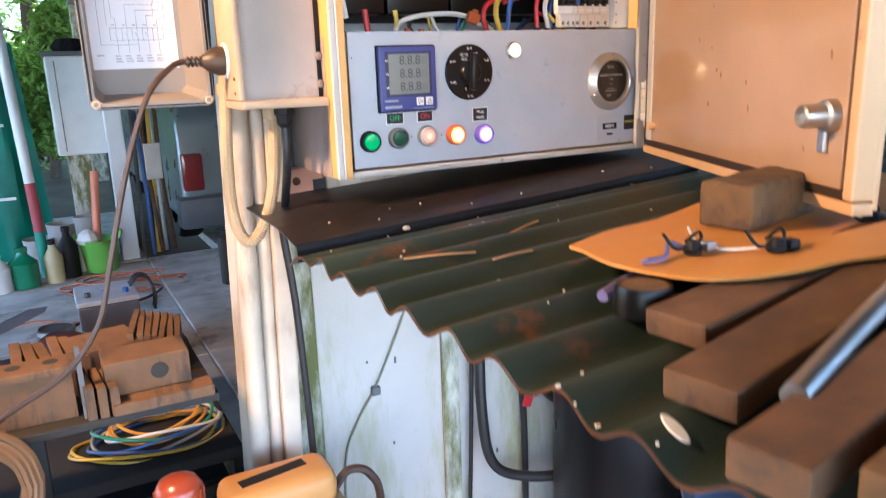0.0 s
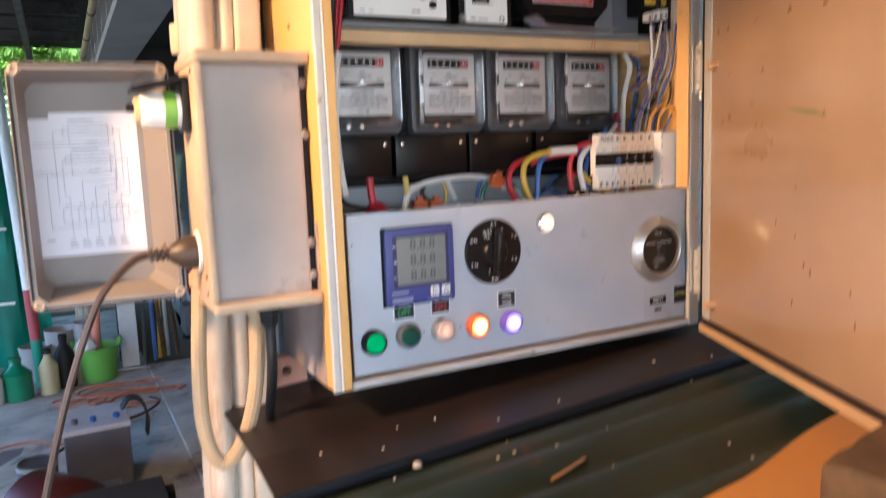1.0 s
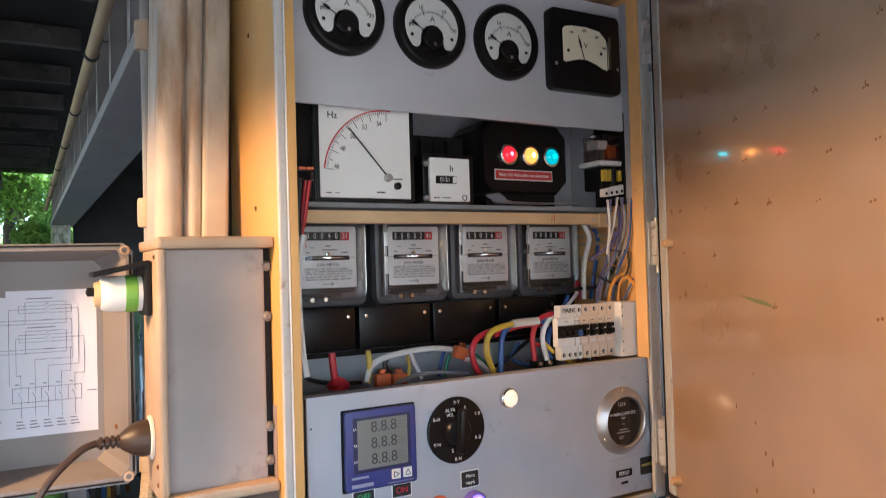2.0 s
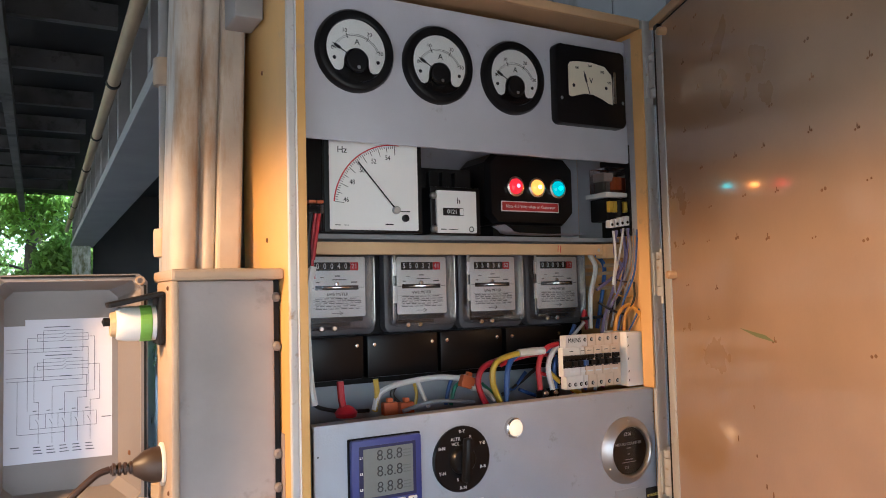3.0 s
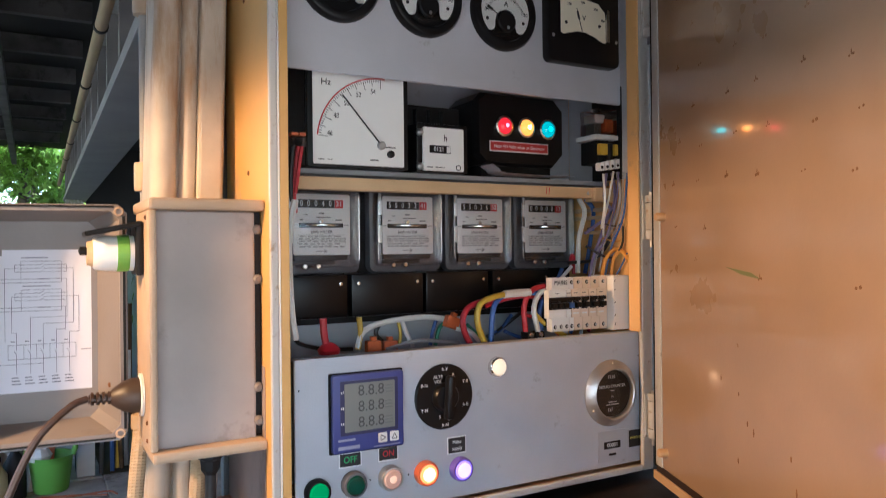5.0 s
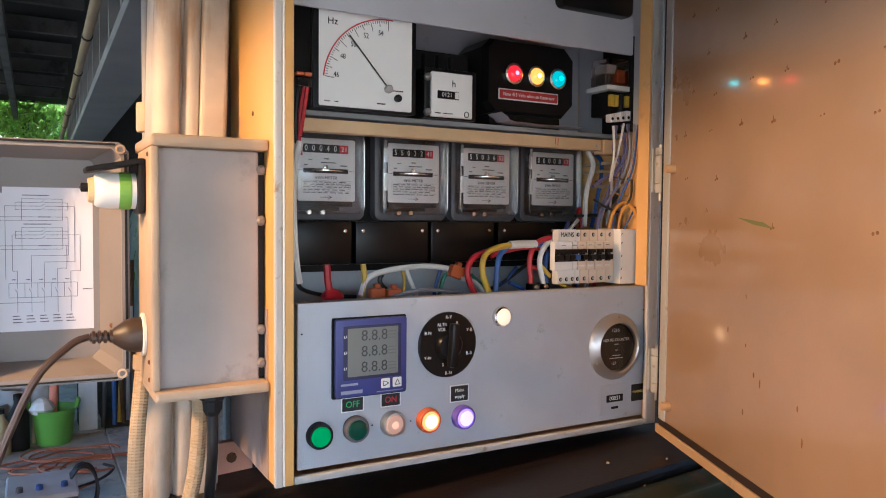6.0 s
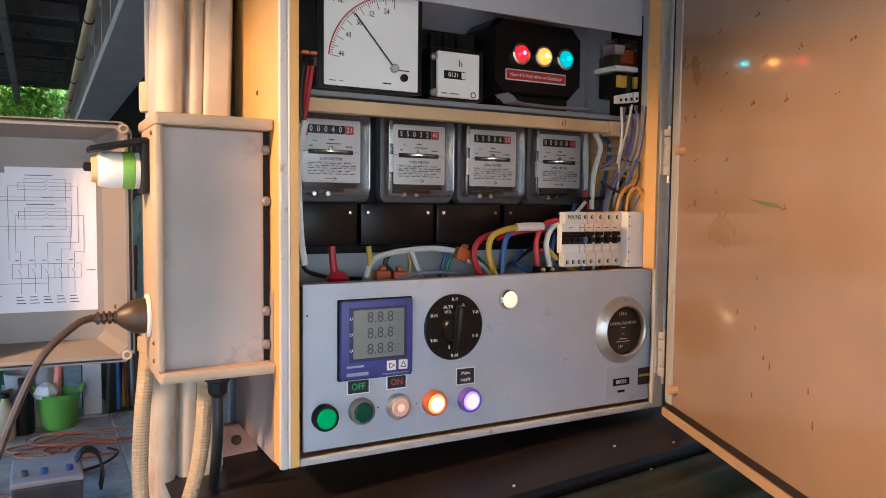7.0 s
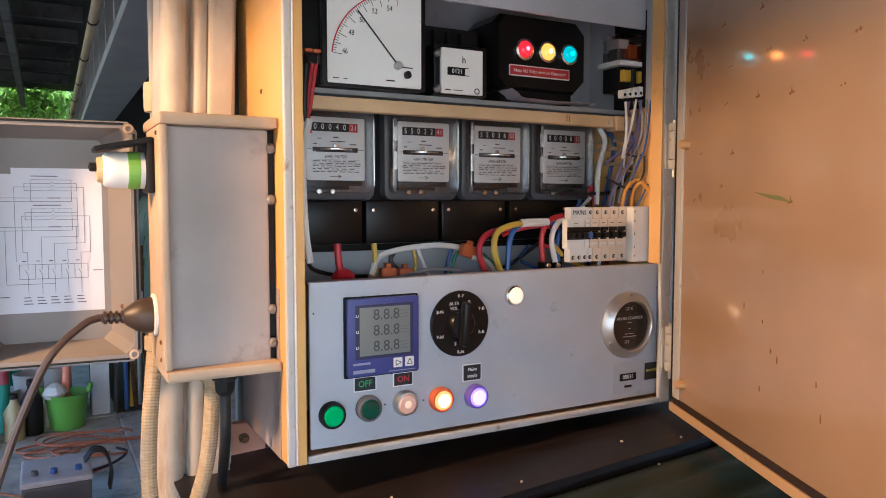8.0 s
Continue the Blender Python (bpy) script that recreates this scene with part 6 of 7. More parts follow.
def along(pts, u):
    k = min(int(u * (len(pts) - 1)), len(pts) - 2)
    f = u * (len(pts) - 1) - k
    p0, p1, p2, p3 = (Vector(pts[max(0, min(len(pts) - 1, k + d))]) for d in (-1, 0, 1, 2))
    return p1 + 0.5 * f * ((p2 - p0) + f * ((2 * p0 - 5 * p1 + 4 * p2 - p3) + f * (3 * (p1 - p2) + p3 - p0)))


def sheet_z(x, y):
    """The sheet follows the ridges and rides up over the timber in front."""
    low = max(roof_top(x) + 0.003, 1.034 + 0.026 * max(0.0, min(1.0, (-0.26 - y) / 0.19)))
    f = max(0.0, min(1.0, (-0.545 - y) / 0.055))
    return low + max(0.0, roof_top(x) + 0.0335 - low) * f * f * (3 - 2 * f) * max(0.0, min(1.0, (x - 0.06) / 0.06))


rows = []
for i in range(NA + 1):
    u = i / NA
    a, b = along(back, u), along(frontc, u)
    rows.append([])
    for j in range(NB + 1):
        p = a.lerp(b, j / NB)
        rows[-1].append(tb.verts.new((p.x, p.y, sheet_z(p.x, p.y))))
for a, b in zip(rows, rows[1:]):
    for j in range(NB):
        tb.faces.new((a[j], b[j], b[j + 1], a[j + 1]))
bmesh.ops.recalc_face_normals(tb, faces=tb.faces[:])
bmesh.ops.solidify(tb, geom=tb.faces[:], thickness=0.0035)
part("sheet", tb, M_TRAY, tr, smooth=True)

blkm = Matrix.Translation((0.272, -0.503, 1.0612)) @ Matrix.Rotation(radians(12), 4, "Z")
wb = box(0, 0.165, 0.0, 0.066, 0, 0.053, 0.006, seg=3)
bmesh.ops.subdivide_edges(wb, edges=[e for e in wb.edges if e.calc_length() > 0.03], cuts=5, use_grid_fill=True)
for v in wb.verts:
    n = noise.noise(v.co * 38) * 0.0026
    v.co += Vector((n, n * 0.7, 0 if v.co.z < 0.01 else n))
bmesh.ops.transform(wb, matrix=blkm, verts=wb.verts[:])
tagged(part("timber_block", wb, M_BRICK, smooth=True), "rough weathered timber block resting on the plastic sheet", "block")


def plank(x, y, yaw, ln, w, hgt, zoff, label, material=M_PLANK, roll=0.0, seed=1):
    bm = box(0, ln, 0, w, 0, hgt, 0.003)
    bmesh.ops.subdivide_edges(bm, edges=[e for e in bm.edges if e.calc_length() > 0.2], cuts=10)
    for v in bm.verts:
        v.co += Vector((0, noise.noise(v.co * 9 + Vector((seed, 0, 0))) * 0.002, noise.noise(v.co * 11 + Vector((0, seed, 0))) * 0.0015))
    bmesh.ops.transform(bm, matrix=Matrix.Translation((x, y, roof_top(x) + zoff)) @ Matrix.Rotation(radians(yaw), 4, "Z") @ Matrix.Rotation(radians(-3.4), 4, "Y") @ Matrix.Rotation(radians(roll), 4, "X"), verts=bm.verts[:])
    return tagged(part("timber_offcut", bm, material), label, "timber", "timber offcuts on the roof")


plank(0.030, -0.662, 7, 0.62, 0.060, 0.023, 0.002, "dark brown sawn timber offcut lying on the roof", seed=2)
plank(-0.040, -0.752, 11, 0.60, 0.056, 0.023, 0.002, "rough brown timber offcut with a sawn end", seed=5)
plank(-0.085, -0.836, 9, 0.55, 0.050, 0.027, 0.002, "thick tan timber offcut with a fresh sawn end", seed=8)
plank(-0.060, -0.905, 8, 0.52, 0.055, 0.030, 0.002, "thick reddish timber offcut near the sheet edge", M_BRICK, seed=11)
tagged(part("steel_tube", tube([(-0.022, -0.778, 1.047), (0.12, -0.735, 1.060), (0.45, -0.636, 1.082)], 0.0095, 12, 4), M_STEEL, smooth=True), "dull grey steel tube lying across the timber", "tube")
cap = thing("screw_cap", (0.062, -0.558, 1.024), "short black screw cap with a worn tan top", "cap")
part("body", lathe([(0, 0), (0.0277, 0), (0.0283, 0.004), (0.0272, 0.024), (0.0258, 0.028), (0.0222, 0.028)], (0.062, -0.558, 1.0245), "z", 36), M_BLACK, cap, smooth=True)
part("worn_top", lathe([(0.0219, 0.0275), (0, 0.0275)], (0.062, -0.558, 1.0245), "z", 30), M_BRICK, cap, "worn tan top face")
wire("grey_sleeve", [(0.043, -0.522, 1.034), (0.078, -0.510, 1.037), (0.118, -0.502, 1.044)], 0.0065, "violet", "grey-violet cable sleeve lying beside the cap")
wire("violet_lead", [(0.113, -0.502, 1.050), (0.085, -0.535, sheet_z(0.085, -0.535) + 0.005), (0.115, -0.530, sheet_z(0.115, -0.53) + 0.004), (0.135, -0.515, sheet_z(0.135, -0.515) + 0.012), (0.150, -0.522, sheet_z(0.15, -0.522) + 0.006)], 0.0028, "violet", "violet lead lying on the plastic sheet")
for cx, cy, sd in ((0.152, -0.531, 1), (0.203, -0.588, 4), (0.400, -0.560, 9)):
    t = thing("wire_clip", (cx, cy, roof_top(cx)), "small black bent wire clip lying on the sheet", "clip")
    rr = random.Random(sd)
    z0 = sheet_z(cx, cy) + 0.0022
    part("clip_body", lathe([(0, 0), (0.009, 0), (0.010, 0.006), (0.006, 0.013), (0, 0.014)], (cx, cy, z0), "z", 10), M_MATTBLACK, t)
    part("bent_wire", tube([(cx - 0.030, cy + 0.012, z0 + 0.022), (cx - 0.018, cy + 0.004, z0 + 0.006), (cx + 0.004, cy - 0.004, z0 + 0.012), (cx + 0.018, cy + 0.01, z0 + 0.018), (cx + 0.012, cy + 0.022, z0 + 0.006)], 0.0018, 6, 6), M_MATTBLACK, t)
    part("lug", box(cx + 0.012, cx + 0.026, cy - 0.008, cy + 0.004, z0, z0 + 0.010, 0.002), M_STEEL if sd != 4 else M_MATTBLACK, t)
wire("white_string", [(0.168, -0.508, 1.083), (0.172, -0.520, 1.068), (0.186, -0.545, sheet_z(0.186, -0.545) + 0.004), (0.200, -0.572, sheet_z(0.2, -0.572) + 0.006)], 0.0016, "white", "short white string end on the sheet")
tagged(part("bare_patch", lathe([(0.014, 0.0), (0.012, 0.0008), (0, 0.001)], (-0.066, -0.724, roof_z(-0.724, -0.066) + 0.0008), Matrix.Rotation(radians(22), 4, "X") @ Matrix.Diagonal((0.42, 1.0, 1, 1)), 14), mat("bare_zinc", (0.74, 0.72, 0.68), 0.4, 0.2)), "bare pale patch flaking on the roof paint", "patch")
M_BARKSTRIP = mat("dry_orange_bark", (0.46, 0.25, 0.10), 0.8, var=0.25, scale=40)
for x0, y0, x1, y1, r in ((-0.030, -0.230, 0.067, -0.244, 0.0015), (0.051, -0.312, 0.109, -0.313, 0.0013), (0.168, -0.175, 0.225, -0.164, 0.0015)):
    z = lambda x, y: roof_z(y, x) + r + 0.0012
    tagged(part("bark_strip", tube([(x0, y0, z(x0, y0)), ((x0 + x1) / 2, (y0 + y1) / 2 - 0.003, (z(x0, y0) + z(x1, y1)) / 2 + 0.002), (x1, y1, z(x1, y1))], r, 6, 6), M_BARKSTRIP), "curled pale bark strip lying on the roof", "bark strip")
tagged(part("pebble", lathe([(0, -0.003), (0.005, -0.002), (0.0065, 0), (0.004, 0.003), (0, 0.0035)], (0.055, -0.062, roof_z(-0.070, 0.055) + 0.007), "z", 10), M_CONCRETE, smooth=True), "small white pebble against the flashing", "pebble")
cr = bmesh.new()
rr = random.Random(12)
for k in range(90):
    x, y = rr.uniform(-0.10, 0.9), rr.uniform(-0.90, 0.10)
    on_flash = y > -0.045
    z = (1.0145 + 0.113 * max(-0.02, min(0.07, y + 0.02)) + FALL * (x + 0.12) + 0.003) if on_flash else roof_z(y, x) + 0.002
    s = rr.uniform(0.0008, 0.0021)
    box(-s, s, -s * rr.uniform(0.4, 1.6), s * rr.uniform(0.4, 1.6), -0.001, 0.001, bm=cr, m=Matrix.Translation((x, y, z)) @ Matrix.Rotation(rr.uniform(0, 6), 4, "Z"))
tagged(part("crumbs", cr, mat("pale_chips", (0.62, 0.55, 0.46), 0.8)), "pale crumbs and wood chips scattered on the roof", "crumbs", kind="stuff")

roof_things += [ob for ob in bpy.data.objects if ob not in before]
# the roof and all that lies on it come forward together, a little smaller
NEAR = 0.934
SHIFT = Matrix.Translation((-0.02706, -0.06917, 0.08283)) @ Matrix.Scale(NEAR, 4)
for ob in roof_things:
    if ob.parent:
        ob.data.transform(Matrix.Scale(NEAR, 4))
    elif ob.data:
        ob.data.transform(SHIFT)
    else:
        ob.location = SHIFT @ ob.location

# ---- low bench with timber and coiled wire beside the post ----
bn = thing("low_bench", (-0.42, 1.0, 0.0), "low dark timber bench cluttered with offcuts", "bench")
part("top", box(-0.95, -0.10, 0.55, 1.50, 0.385, 0.415, 0.004), M_DARKWOOD, bn)
for x in (-0.92, -0.12):
    for y in (0.58, 1.44):
        part("leg", box(x, x + 0.05, y, y + 0.05, 0.0, 0.384, 0.003), M_DARKWOOD, bn)
part("rail", box(-0.92, -0.08, 0.56, 0.59, 0.25, 0.33, 0.003), M_DARKWOOD, bn)


def block(name, x0, x1, y0, y1, z0, z1, label, yaw=0.0, material=M_OLDPINE, category="timber", group="timber on the bench"):
    c = Matrix.Translation(((x0 + x1) / 2, (y0 + y1) / 2, 0)) @ Matrix.Rotation(radians(yaw), 4, "Z")
    return tagged(part(name, box((x0 - x1) / 2, (x1 - x0) / 2, (y0 - y1) / 2, (y1 - y0) / 2, z0, z1, 0.0012, m=c), material), label, category, group)


st = thing("timber_stand", (-0.45, 0.27, 0.0), "dark timber stand with a thin board top", "stand")
part("top", box(-0.78, -0.215, 0.105, 0.44, 0.738, 0.752, 0.003), M_DARKWOOD, st)
for x in (-0.76, -0.52):
    part("leg", box(x, x + 0.035, 0.40, 0.435, 0.0, 0.7375, 0.003), M_DARKWOOD, st)
part("leg", box(-0.76, -0.725, 0.11, 0.145, 0.0, 0.7375, 0.003), M_DARKWOOD, st)
part("rail", box(-0.724, -0.521, 0.405, 0.43, 0.66, 0.72, 0.003), M_DARKWOOD, st)
hs = thing("drilled_board", (-0.47, 0.16, 0.82), "pale board drilled with two round holes", "board")
part("board", box(-0.535, -0.412, 0.130, 0.190, 0.826, 0.838, 0.002), M_OLDPINE, hs)
for x in (-0.497, -0.447):
    part("hole", lathe([(0.011, 0.0), (0.010, 0.0005), (0, 0.0005)], (x, 0.165, 0.8382), "z", 18), M_DARKWOOD, hs, "dark drilled hole")
block("timber_offcut", -0.530, -0.420, 0.135, 0.185, 0.7525, 0.8255, "pale sawn block under the drilled board")
for k in range(3):
    block("timber_wedge", -0.412 + 0.017 * k, -0.399 + 0.017 * k, 0.105, 0.20, 0.7525, 0.806 - 0.004 * k, "thin pale timber wedge standing on edge", 5)
for k in range(6):
    block("timber_wedge", -0.505 + 0.019 * k, -0.489 + 0.019 * k, 0.215, 0.33, 0.7525, 0.826 - 0.003 * (k % 3), "thin pale timber wedge standing on edge", 6 + (k * 7 % 5 - 2) * 1.3)
for k in range(7):
    block("timber_wedge", -0.318 + 0.0118 * k, -0.3075 + 0.0118 * k, 0.235, 0.375, 0.7525, 0.836 - 0.004 * k, "thin pale timber wedge standing on edge", -10 + (k * 3 % 4 - 1.5) * 1.0)
block("timber_offcut", -0.42, -0.315, 0.225, 0.33, 0.7525, 0.822, "grey weathered timber offcut on the stand", 12)
nb = thing("timber_housing", (-0.31, 0.16, 0.7525), "pale timber housing block with a round hole", "timber block")
part("block", box(-0.378, -0.250, 0.135, 0.215, 0.7705, 0.826, 0.003), M_OLDPINE, nb)
part("hole", lathe([(0.0135, 0.0), (0.0125, 0.0008), (0, 0.0008)], (-0.297, 0.1348, 0.800), "-y", 20), M_DARKWOOD, nb, "dark round hole")
part("base_board", box(-0.372, -0.222, 0.100, 0.185, 0.7525, 0.770, 0.0015), M_OLDPINE, nb)
tagged(part("steel_flat", box(-0.413, -0.4055, 0.118, 0.128, 0.7525, 0.868), M_BATTERY), "dark steel flat standing in the timber", "steel bar")
for k, (col, rr0, zz, cx) in enumerate((("blue", 0.130, 0.425, -0.27), ("yellow", 0.140, 0.421, -0.29), ("orange", 0.095, 0.447, -0.26), ("orange", 0.088, 0.456, -0.262), ("blue", 0.122, 0.440, -0.265), ("white", 0.112, 0.452, -0.25), ("yellow", 0.150, 0.424, -0.285), ("green", 0.118, 0.458, -0.27), ("orange", 0.080, 0.464, -0.258), ("grey", 0.128, 0.433, -0.262))):
    ring = [(cx + rr0 * math.cos(a) * 1.15, 0.70 + rr0 * 0.72 * math.sin(a), zz + 0.012 * math.sin(a * 2 + k)) for a in [2 * math.pi * i / 14 for i in range(15)]]
    wire("wire_coil", ring, 0.0040, col, "loose coil of " + col + " insulated wire on the bench", "coiled wires", 6)
M_OLDCABLE = mat("dull_orange_sheath", (0.15, 0.072, 0.026), 0.55, var=0.25)
yc = thing("hanging_cable_coil", (-0.53, 0.06, 0.6), "dull orange-brown cable coil hung on the stand", "cable coil")
for k in range(9):
    rr0 = 0.060 + 0.007 * (k % 4)
    part("turn", tube([(-0.560 + rr0 * math.cos(a), 0.085 - 0.006 * k + 0.012 * math.sin(a + k), 0.705 + rr0 * 1.15 * math.sin(a)) for a in [2 * math.pi * i / 14 for i in range(15)]], 0.0048, 6, 4), M_OLDCABLE, yc, smooth=True)
# black sheet added to give the dark on the floor round the bench
tagged(part("rubber_mat", box(-1.3, -0.04, 0.16, 1.58, 0.0135, 0.022, 0.002), mat("sooty_rubber", (0.012, 0.011, 0.010), 0.95, var=0.4, scale=9, spec=0.05)), "black sheet added for the dark on the floor under the bench", "mat")
tagged(part("yellow_crate", box(-0.78, -0.475, -0.02, 0.10, 0.0, 0.60, 0.012), M_YELLOWCASE), "yellow plastic crate standing on the floor", "crate")

# yellow carry-case with a slotted handle and an orange beacon beside it
gn = thing("portable_generator", (-0.1, 0.02, 0.0), "yellow-orange portable generator with a slotted carry handle", "generator")
part("body", box(-0.255, -0.040, -0.085, 0.110, 0.03, 0.556, 0.025), M_YELLOWCASE, gn, smooth=True)
part("handle", box(-0.245, -0.060, -0.010, 0.085, 0.5565, 0.622, 0.030, seg=5), M_YELLOWCASE, gn, smooth=True)
part("handle_slot", box(-0.056, 0.056, -0.011, 0.011, 0.6215, 0.6235, 0.0008, m=Matrix.Translation((-0.158, 0.038, 0.0)) @ Matrix.Rotation(radians(9), 4, "Z")), M_MATTBLACK, gn, "dark handle slot")
bc_ = part("beacon", lathe([(0.036, 0), (0.038, 0.004), (0.037, 0.040), (0.030, 0.054), (0.014, 0.062), (0, 0.063)], (-0.298, 0.085, 0.575), "z", 28), mat("orange_beacon", (0.30, 0.05, 0.018), 0.3, coat=0.4), gn, "ribbed orange beacon lens", smooth=True)
for k in range(14):
    a = 2 * math.pi * k / 14
    part("rib", box(-0.0012, 0.0012, 0.0365, 0.0392, 0.006, 0.040, m=Matrix.Translation((-0.298, 0.085, 0.575)) @ Matrix.Rotation(a, 4, "Z")), bpy.data.materials["orange_beacon"], bc_)
part("beacon_stand", box(-0.338, -0.2555, 0.045, 0.125, 0.03, 0.5745, 0.01), M_MATTBLACK, gn)
part("foot", box(-0.24, -0.055, -0.07, 0.10, 0.0, 0.0295, 0.006), M_MATTBLACK, gn)
wire("brown_hose", [(-0.045, 0.08, 0.53), (-0.01, 0.09, 0.555), (0.03, 0.09, 0.535), (0.05, 0.09, 0.45), (0.05, 0.09, 0.1)], 0.008, "brown", "short brown hose curving from the generator")

# ---- battery, motor and clutter on the floor ----
bt = thing("battery", (-0.22, 2.2, 0.0), "grey battery box with cable clamps on top", "battery")
part("case", box(-0.375, -0.125, 2.42, 2.72, 0.0, 0.276, 0.01), M_BATTERY, bt)
part("cover", box(-0.380, -0.120, 2.415, 2.725, 0.2765, 0.30, 0.008), mat("pale_grey_cover", (0.52, 0.52, 0.55), 0.5, var=0.15), bt, "pale grey lid")
for x in (-0.31, -0.24, -0.15):
    part("terminal", lathe([(0, 0), (0.014, 0), (0.012, 0.02), (0, 0.022)], (x - 0.02, 2.50, 0.3003), "z", 12), M_BATTERY if x < -0.3 else WIRE["blue"], bt)
for k in range(3):
    wire("clamp_lead", [(-0.145, 2.56 + 0.03 * k, 0.306), (-0.11, 2.56 + 0.03 * k, 0.345), (-0.065, 2.54 + 0.03 * k, 0.335), (-0.045, 2.50 + 0.03 * k, 0.27), (-0.055, 2.48 + 0.03 * k, 0.20)], 0.006, "black", "black clamp lead looping off the battery")
mo = thing("electric_motor", (-0.42, 1.85, 0.0), "dark maroon electric motor on a black base", "motor")
part("shell", lathe([(0, -0.16), (0.09, -0.16), (0.125, -0.13), (0.13, 0.10), (0.10, 0.14), (0, 0.15)], (-0.40, 1.86, 0.21), Matrix.Rotation(radians(90), 4, "X") @ Matrix.Rotation(radians(35), 4, "Y"), 28), M_MAROON, mo, smooth=True)
part("base", box(-0.55, -0.25, 1.72, 2.0, 0.0, 0.10, 0.01), M_MATTBLACK, mo)
part("terminal_box", box(-0.30, -0.20, 1.82, 1.93, 0.13, 0.26, 0.008), M_BATTERY, mo)
tc = thing("tin_can", (-0.42, 2.45, 0.0), "round dark tin with a pale rim", "tin")
part("can", lathe([(0, 0), (0.07, 0), (0.07, 0.24), (0, 0.24)], (-0.47, 2.30, 0.001), "z", 22), M_BATTERY, tc, smooth=True)
part("rim", lathe([(0.070, 0.225), (0.074, 0.228), (0.074, 0.245), (0.066, 0.248)], (-0.47, 2.30, 0.001), "z", 22), M_STEEL, tc)
fb2 = thing("fan_blades", (-0.66, 1.75, 0.0), "dark dusty fan blades leaning over the clutter", "fan")
for k in range(3):
    b = bmesh.new()
    pts = [(0, -0.03), (0.12, -0.075), (0.24, -0.05), (0.27, 0.0), (0.22, 0.04), (0.10, 0.035), (0, 0.02)]
    b.faces.new([b.verts.new((x, y, 0.02 * math.sin(x * 9))) for x, y in pts])
    bmesh.ops.solidify(b, geom=b.faces[:], thickness=0.004)
    bmesh.ops.transform(b, matrix=Matrix.Translation((-0.72, 1.75, 0.40)) @ Matrix.Rotation(radians(20 + 118 * k), 4, "Z") @ Matrix.Rotation(radians(-12), 4, "Y"), verts=b.verts[:])
    part("blade", b, M_BATTERY, fb2)
part("stand", lathe([(0, 0), (0.10, 0), (0.09, 0.02), (0.015, 0.04), (0.015, 0.39), (0.04, 0.40), (0.04, 0.43), (0, 0.43)], (-0.72, 1.75, 0.0), "z", 18), M_BATTERY, fb2)
rr = random.Random(3)
for k in range(7):
    x, y = rr.uniform(-0.25, 0.10), rr.uniform(3.6, 4.0)
    ring = [(x + rr.uniform(0.10, 0.2) * math.cos(a) * 1.4, y + rr.uniform(0.08, 0.16) * math.sin(a), 0.016 + 0.006 * (k % 3)) for a in [2 * math.pi * i / 9 for i in range(8)]]
    wire("floor_cable", ring, 0.006, M_COPPER, "reddish cable lying loosely on the concrete", "cables on the floor", 6)
wire("floor_lead", [(-0.42, 3.0, 0.018), (-0.25, 3.2, 0.018), (0.0, 3.35, 0.018), (0.10, 3.5, 0.024), (0.06, 3.62, 0.018)], 0.008, "black", "black lead lying across the floor")
wire("floor_lead", [(-1.0, 3.0, 0.012), (-0.6, 3.25, 0.012), (-0.35, 3.1, 0.012), (0.0, 3.35, 0.012)], 0.005, M_COPPER, "thin reddish lead crossing the floor")
bc = thing("black_canister", (0.19, 1.7, 0.0), "black cylindrical pump hanging on the post side", "pump")
part("body", lathe([(0, 0), (0.05, 0), (0.05, 0.15), (0.03, 0.17), (0, 0.17)], (0.085, 1.30, 0.60), "z", 20), M_MATTBLACK, bc, smooth=True)
part("stem", lathe([(0, 0), (0.02, 0), (0.02, 0.60), (0, 0.60)], (0.085, 1.30, 0.0), "z", 12), M_MATTBLACK, bc)

# ---- far end: tub, post, appliance, bottles, tools, car ----
bu = thing("rubber_tub", (-0.17, 4.25, 0.0), "lime green rubber tub with looped handles", "tub")
part("tub", lathe([(0, 0), (0.092, 0), (0.098, 0.01), (0.124, 0.215), (0.131, 0.220), (0.124, 0.210), (0.094, 0.02), (0, 0.02)], (-0.17, 4.25, 0.001), "z", 28), M_BUCKET, bu, smooth=True)
for s in (-1, 1):
    part("handle", tube([(-0.17 + s * 0.120, 4.21, 0.212), (-0.17 + s * 0.136, 4.22, 0.252), (-0.17 + s * 0.136, 4.28, 0.252), (-0.17 + s * 0.120, 4.29, 0.212)], 0.012, 8, 6), M_BUCKET, bu, smooth=True)
tagged(part("salmon_pipe", tube([(-0.19, 4.24, 0.03), (-0.165, 4.27, 0.35), (-0.135, 4.30, 0.66)], 0.026, 12, 4), M_SALMON, smooth=True), "salmon-coloured pipe standing in the tub", "pipe")
tagged(part("rag", lathe([(0, 0), (0.06, 0.0), (0.075, 0.03), (0.05, 0.07), (0.02, 0.09), (0, 0.095)], (-0.235, 4.22, 0.20), "z", 9), M_WHITE), "crumpled white bag in the tub", "bag")
sp = thing("steel_post", (0.03, 4.4, 0.0), "white painted square steel post", "post")
part("shaft", box(-0.022, 0.085, 4.40, 4.50, 0.012, 1.55, 0.006), mat("white_post_paint", (0.60, 0.62, 0.63), 0.5, var=0.08), sp)
part("base_plate", box(-0.06, 0.125, 4.36, 4.54, 0.0, 0.0118, 0.002), M_STEEL, sp)
ap = thing("wall_appliance", (-0.14, 4.55, 0.75), "white metal appliance box mounted on a timber stand", "appliance")
part("case", box(-0.32, 0.04, 4.52, 4.80, 0.75, 1.40, 0.012), M_APPLIANCE, ap)
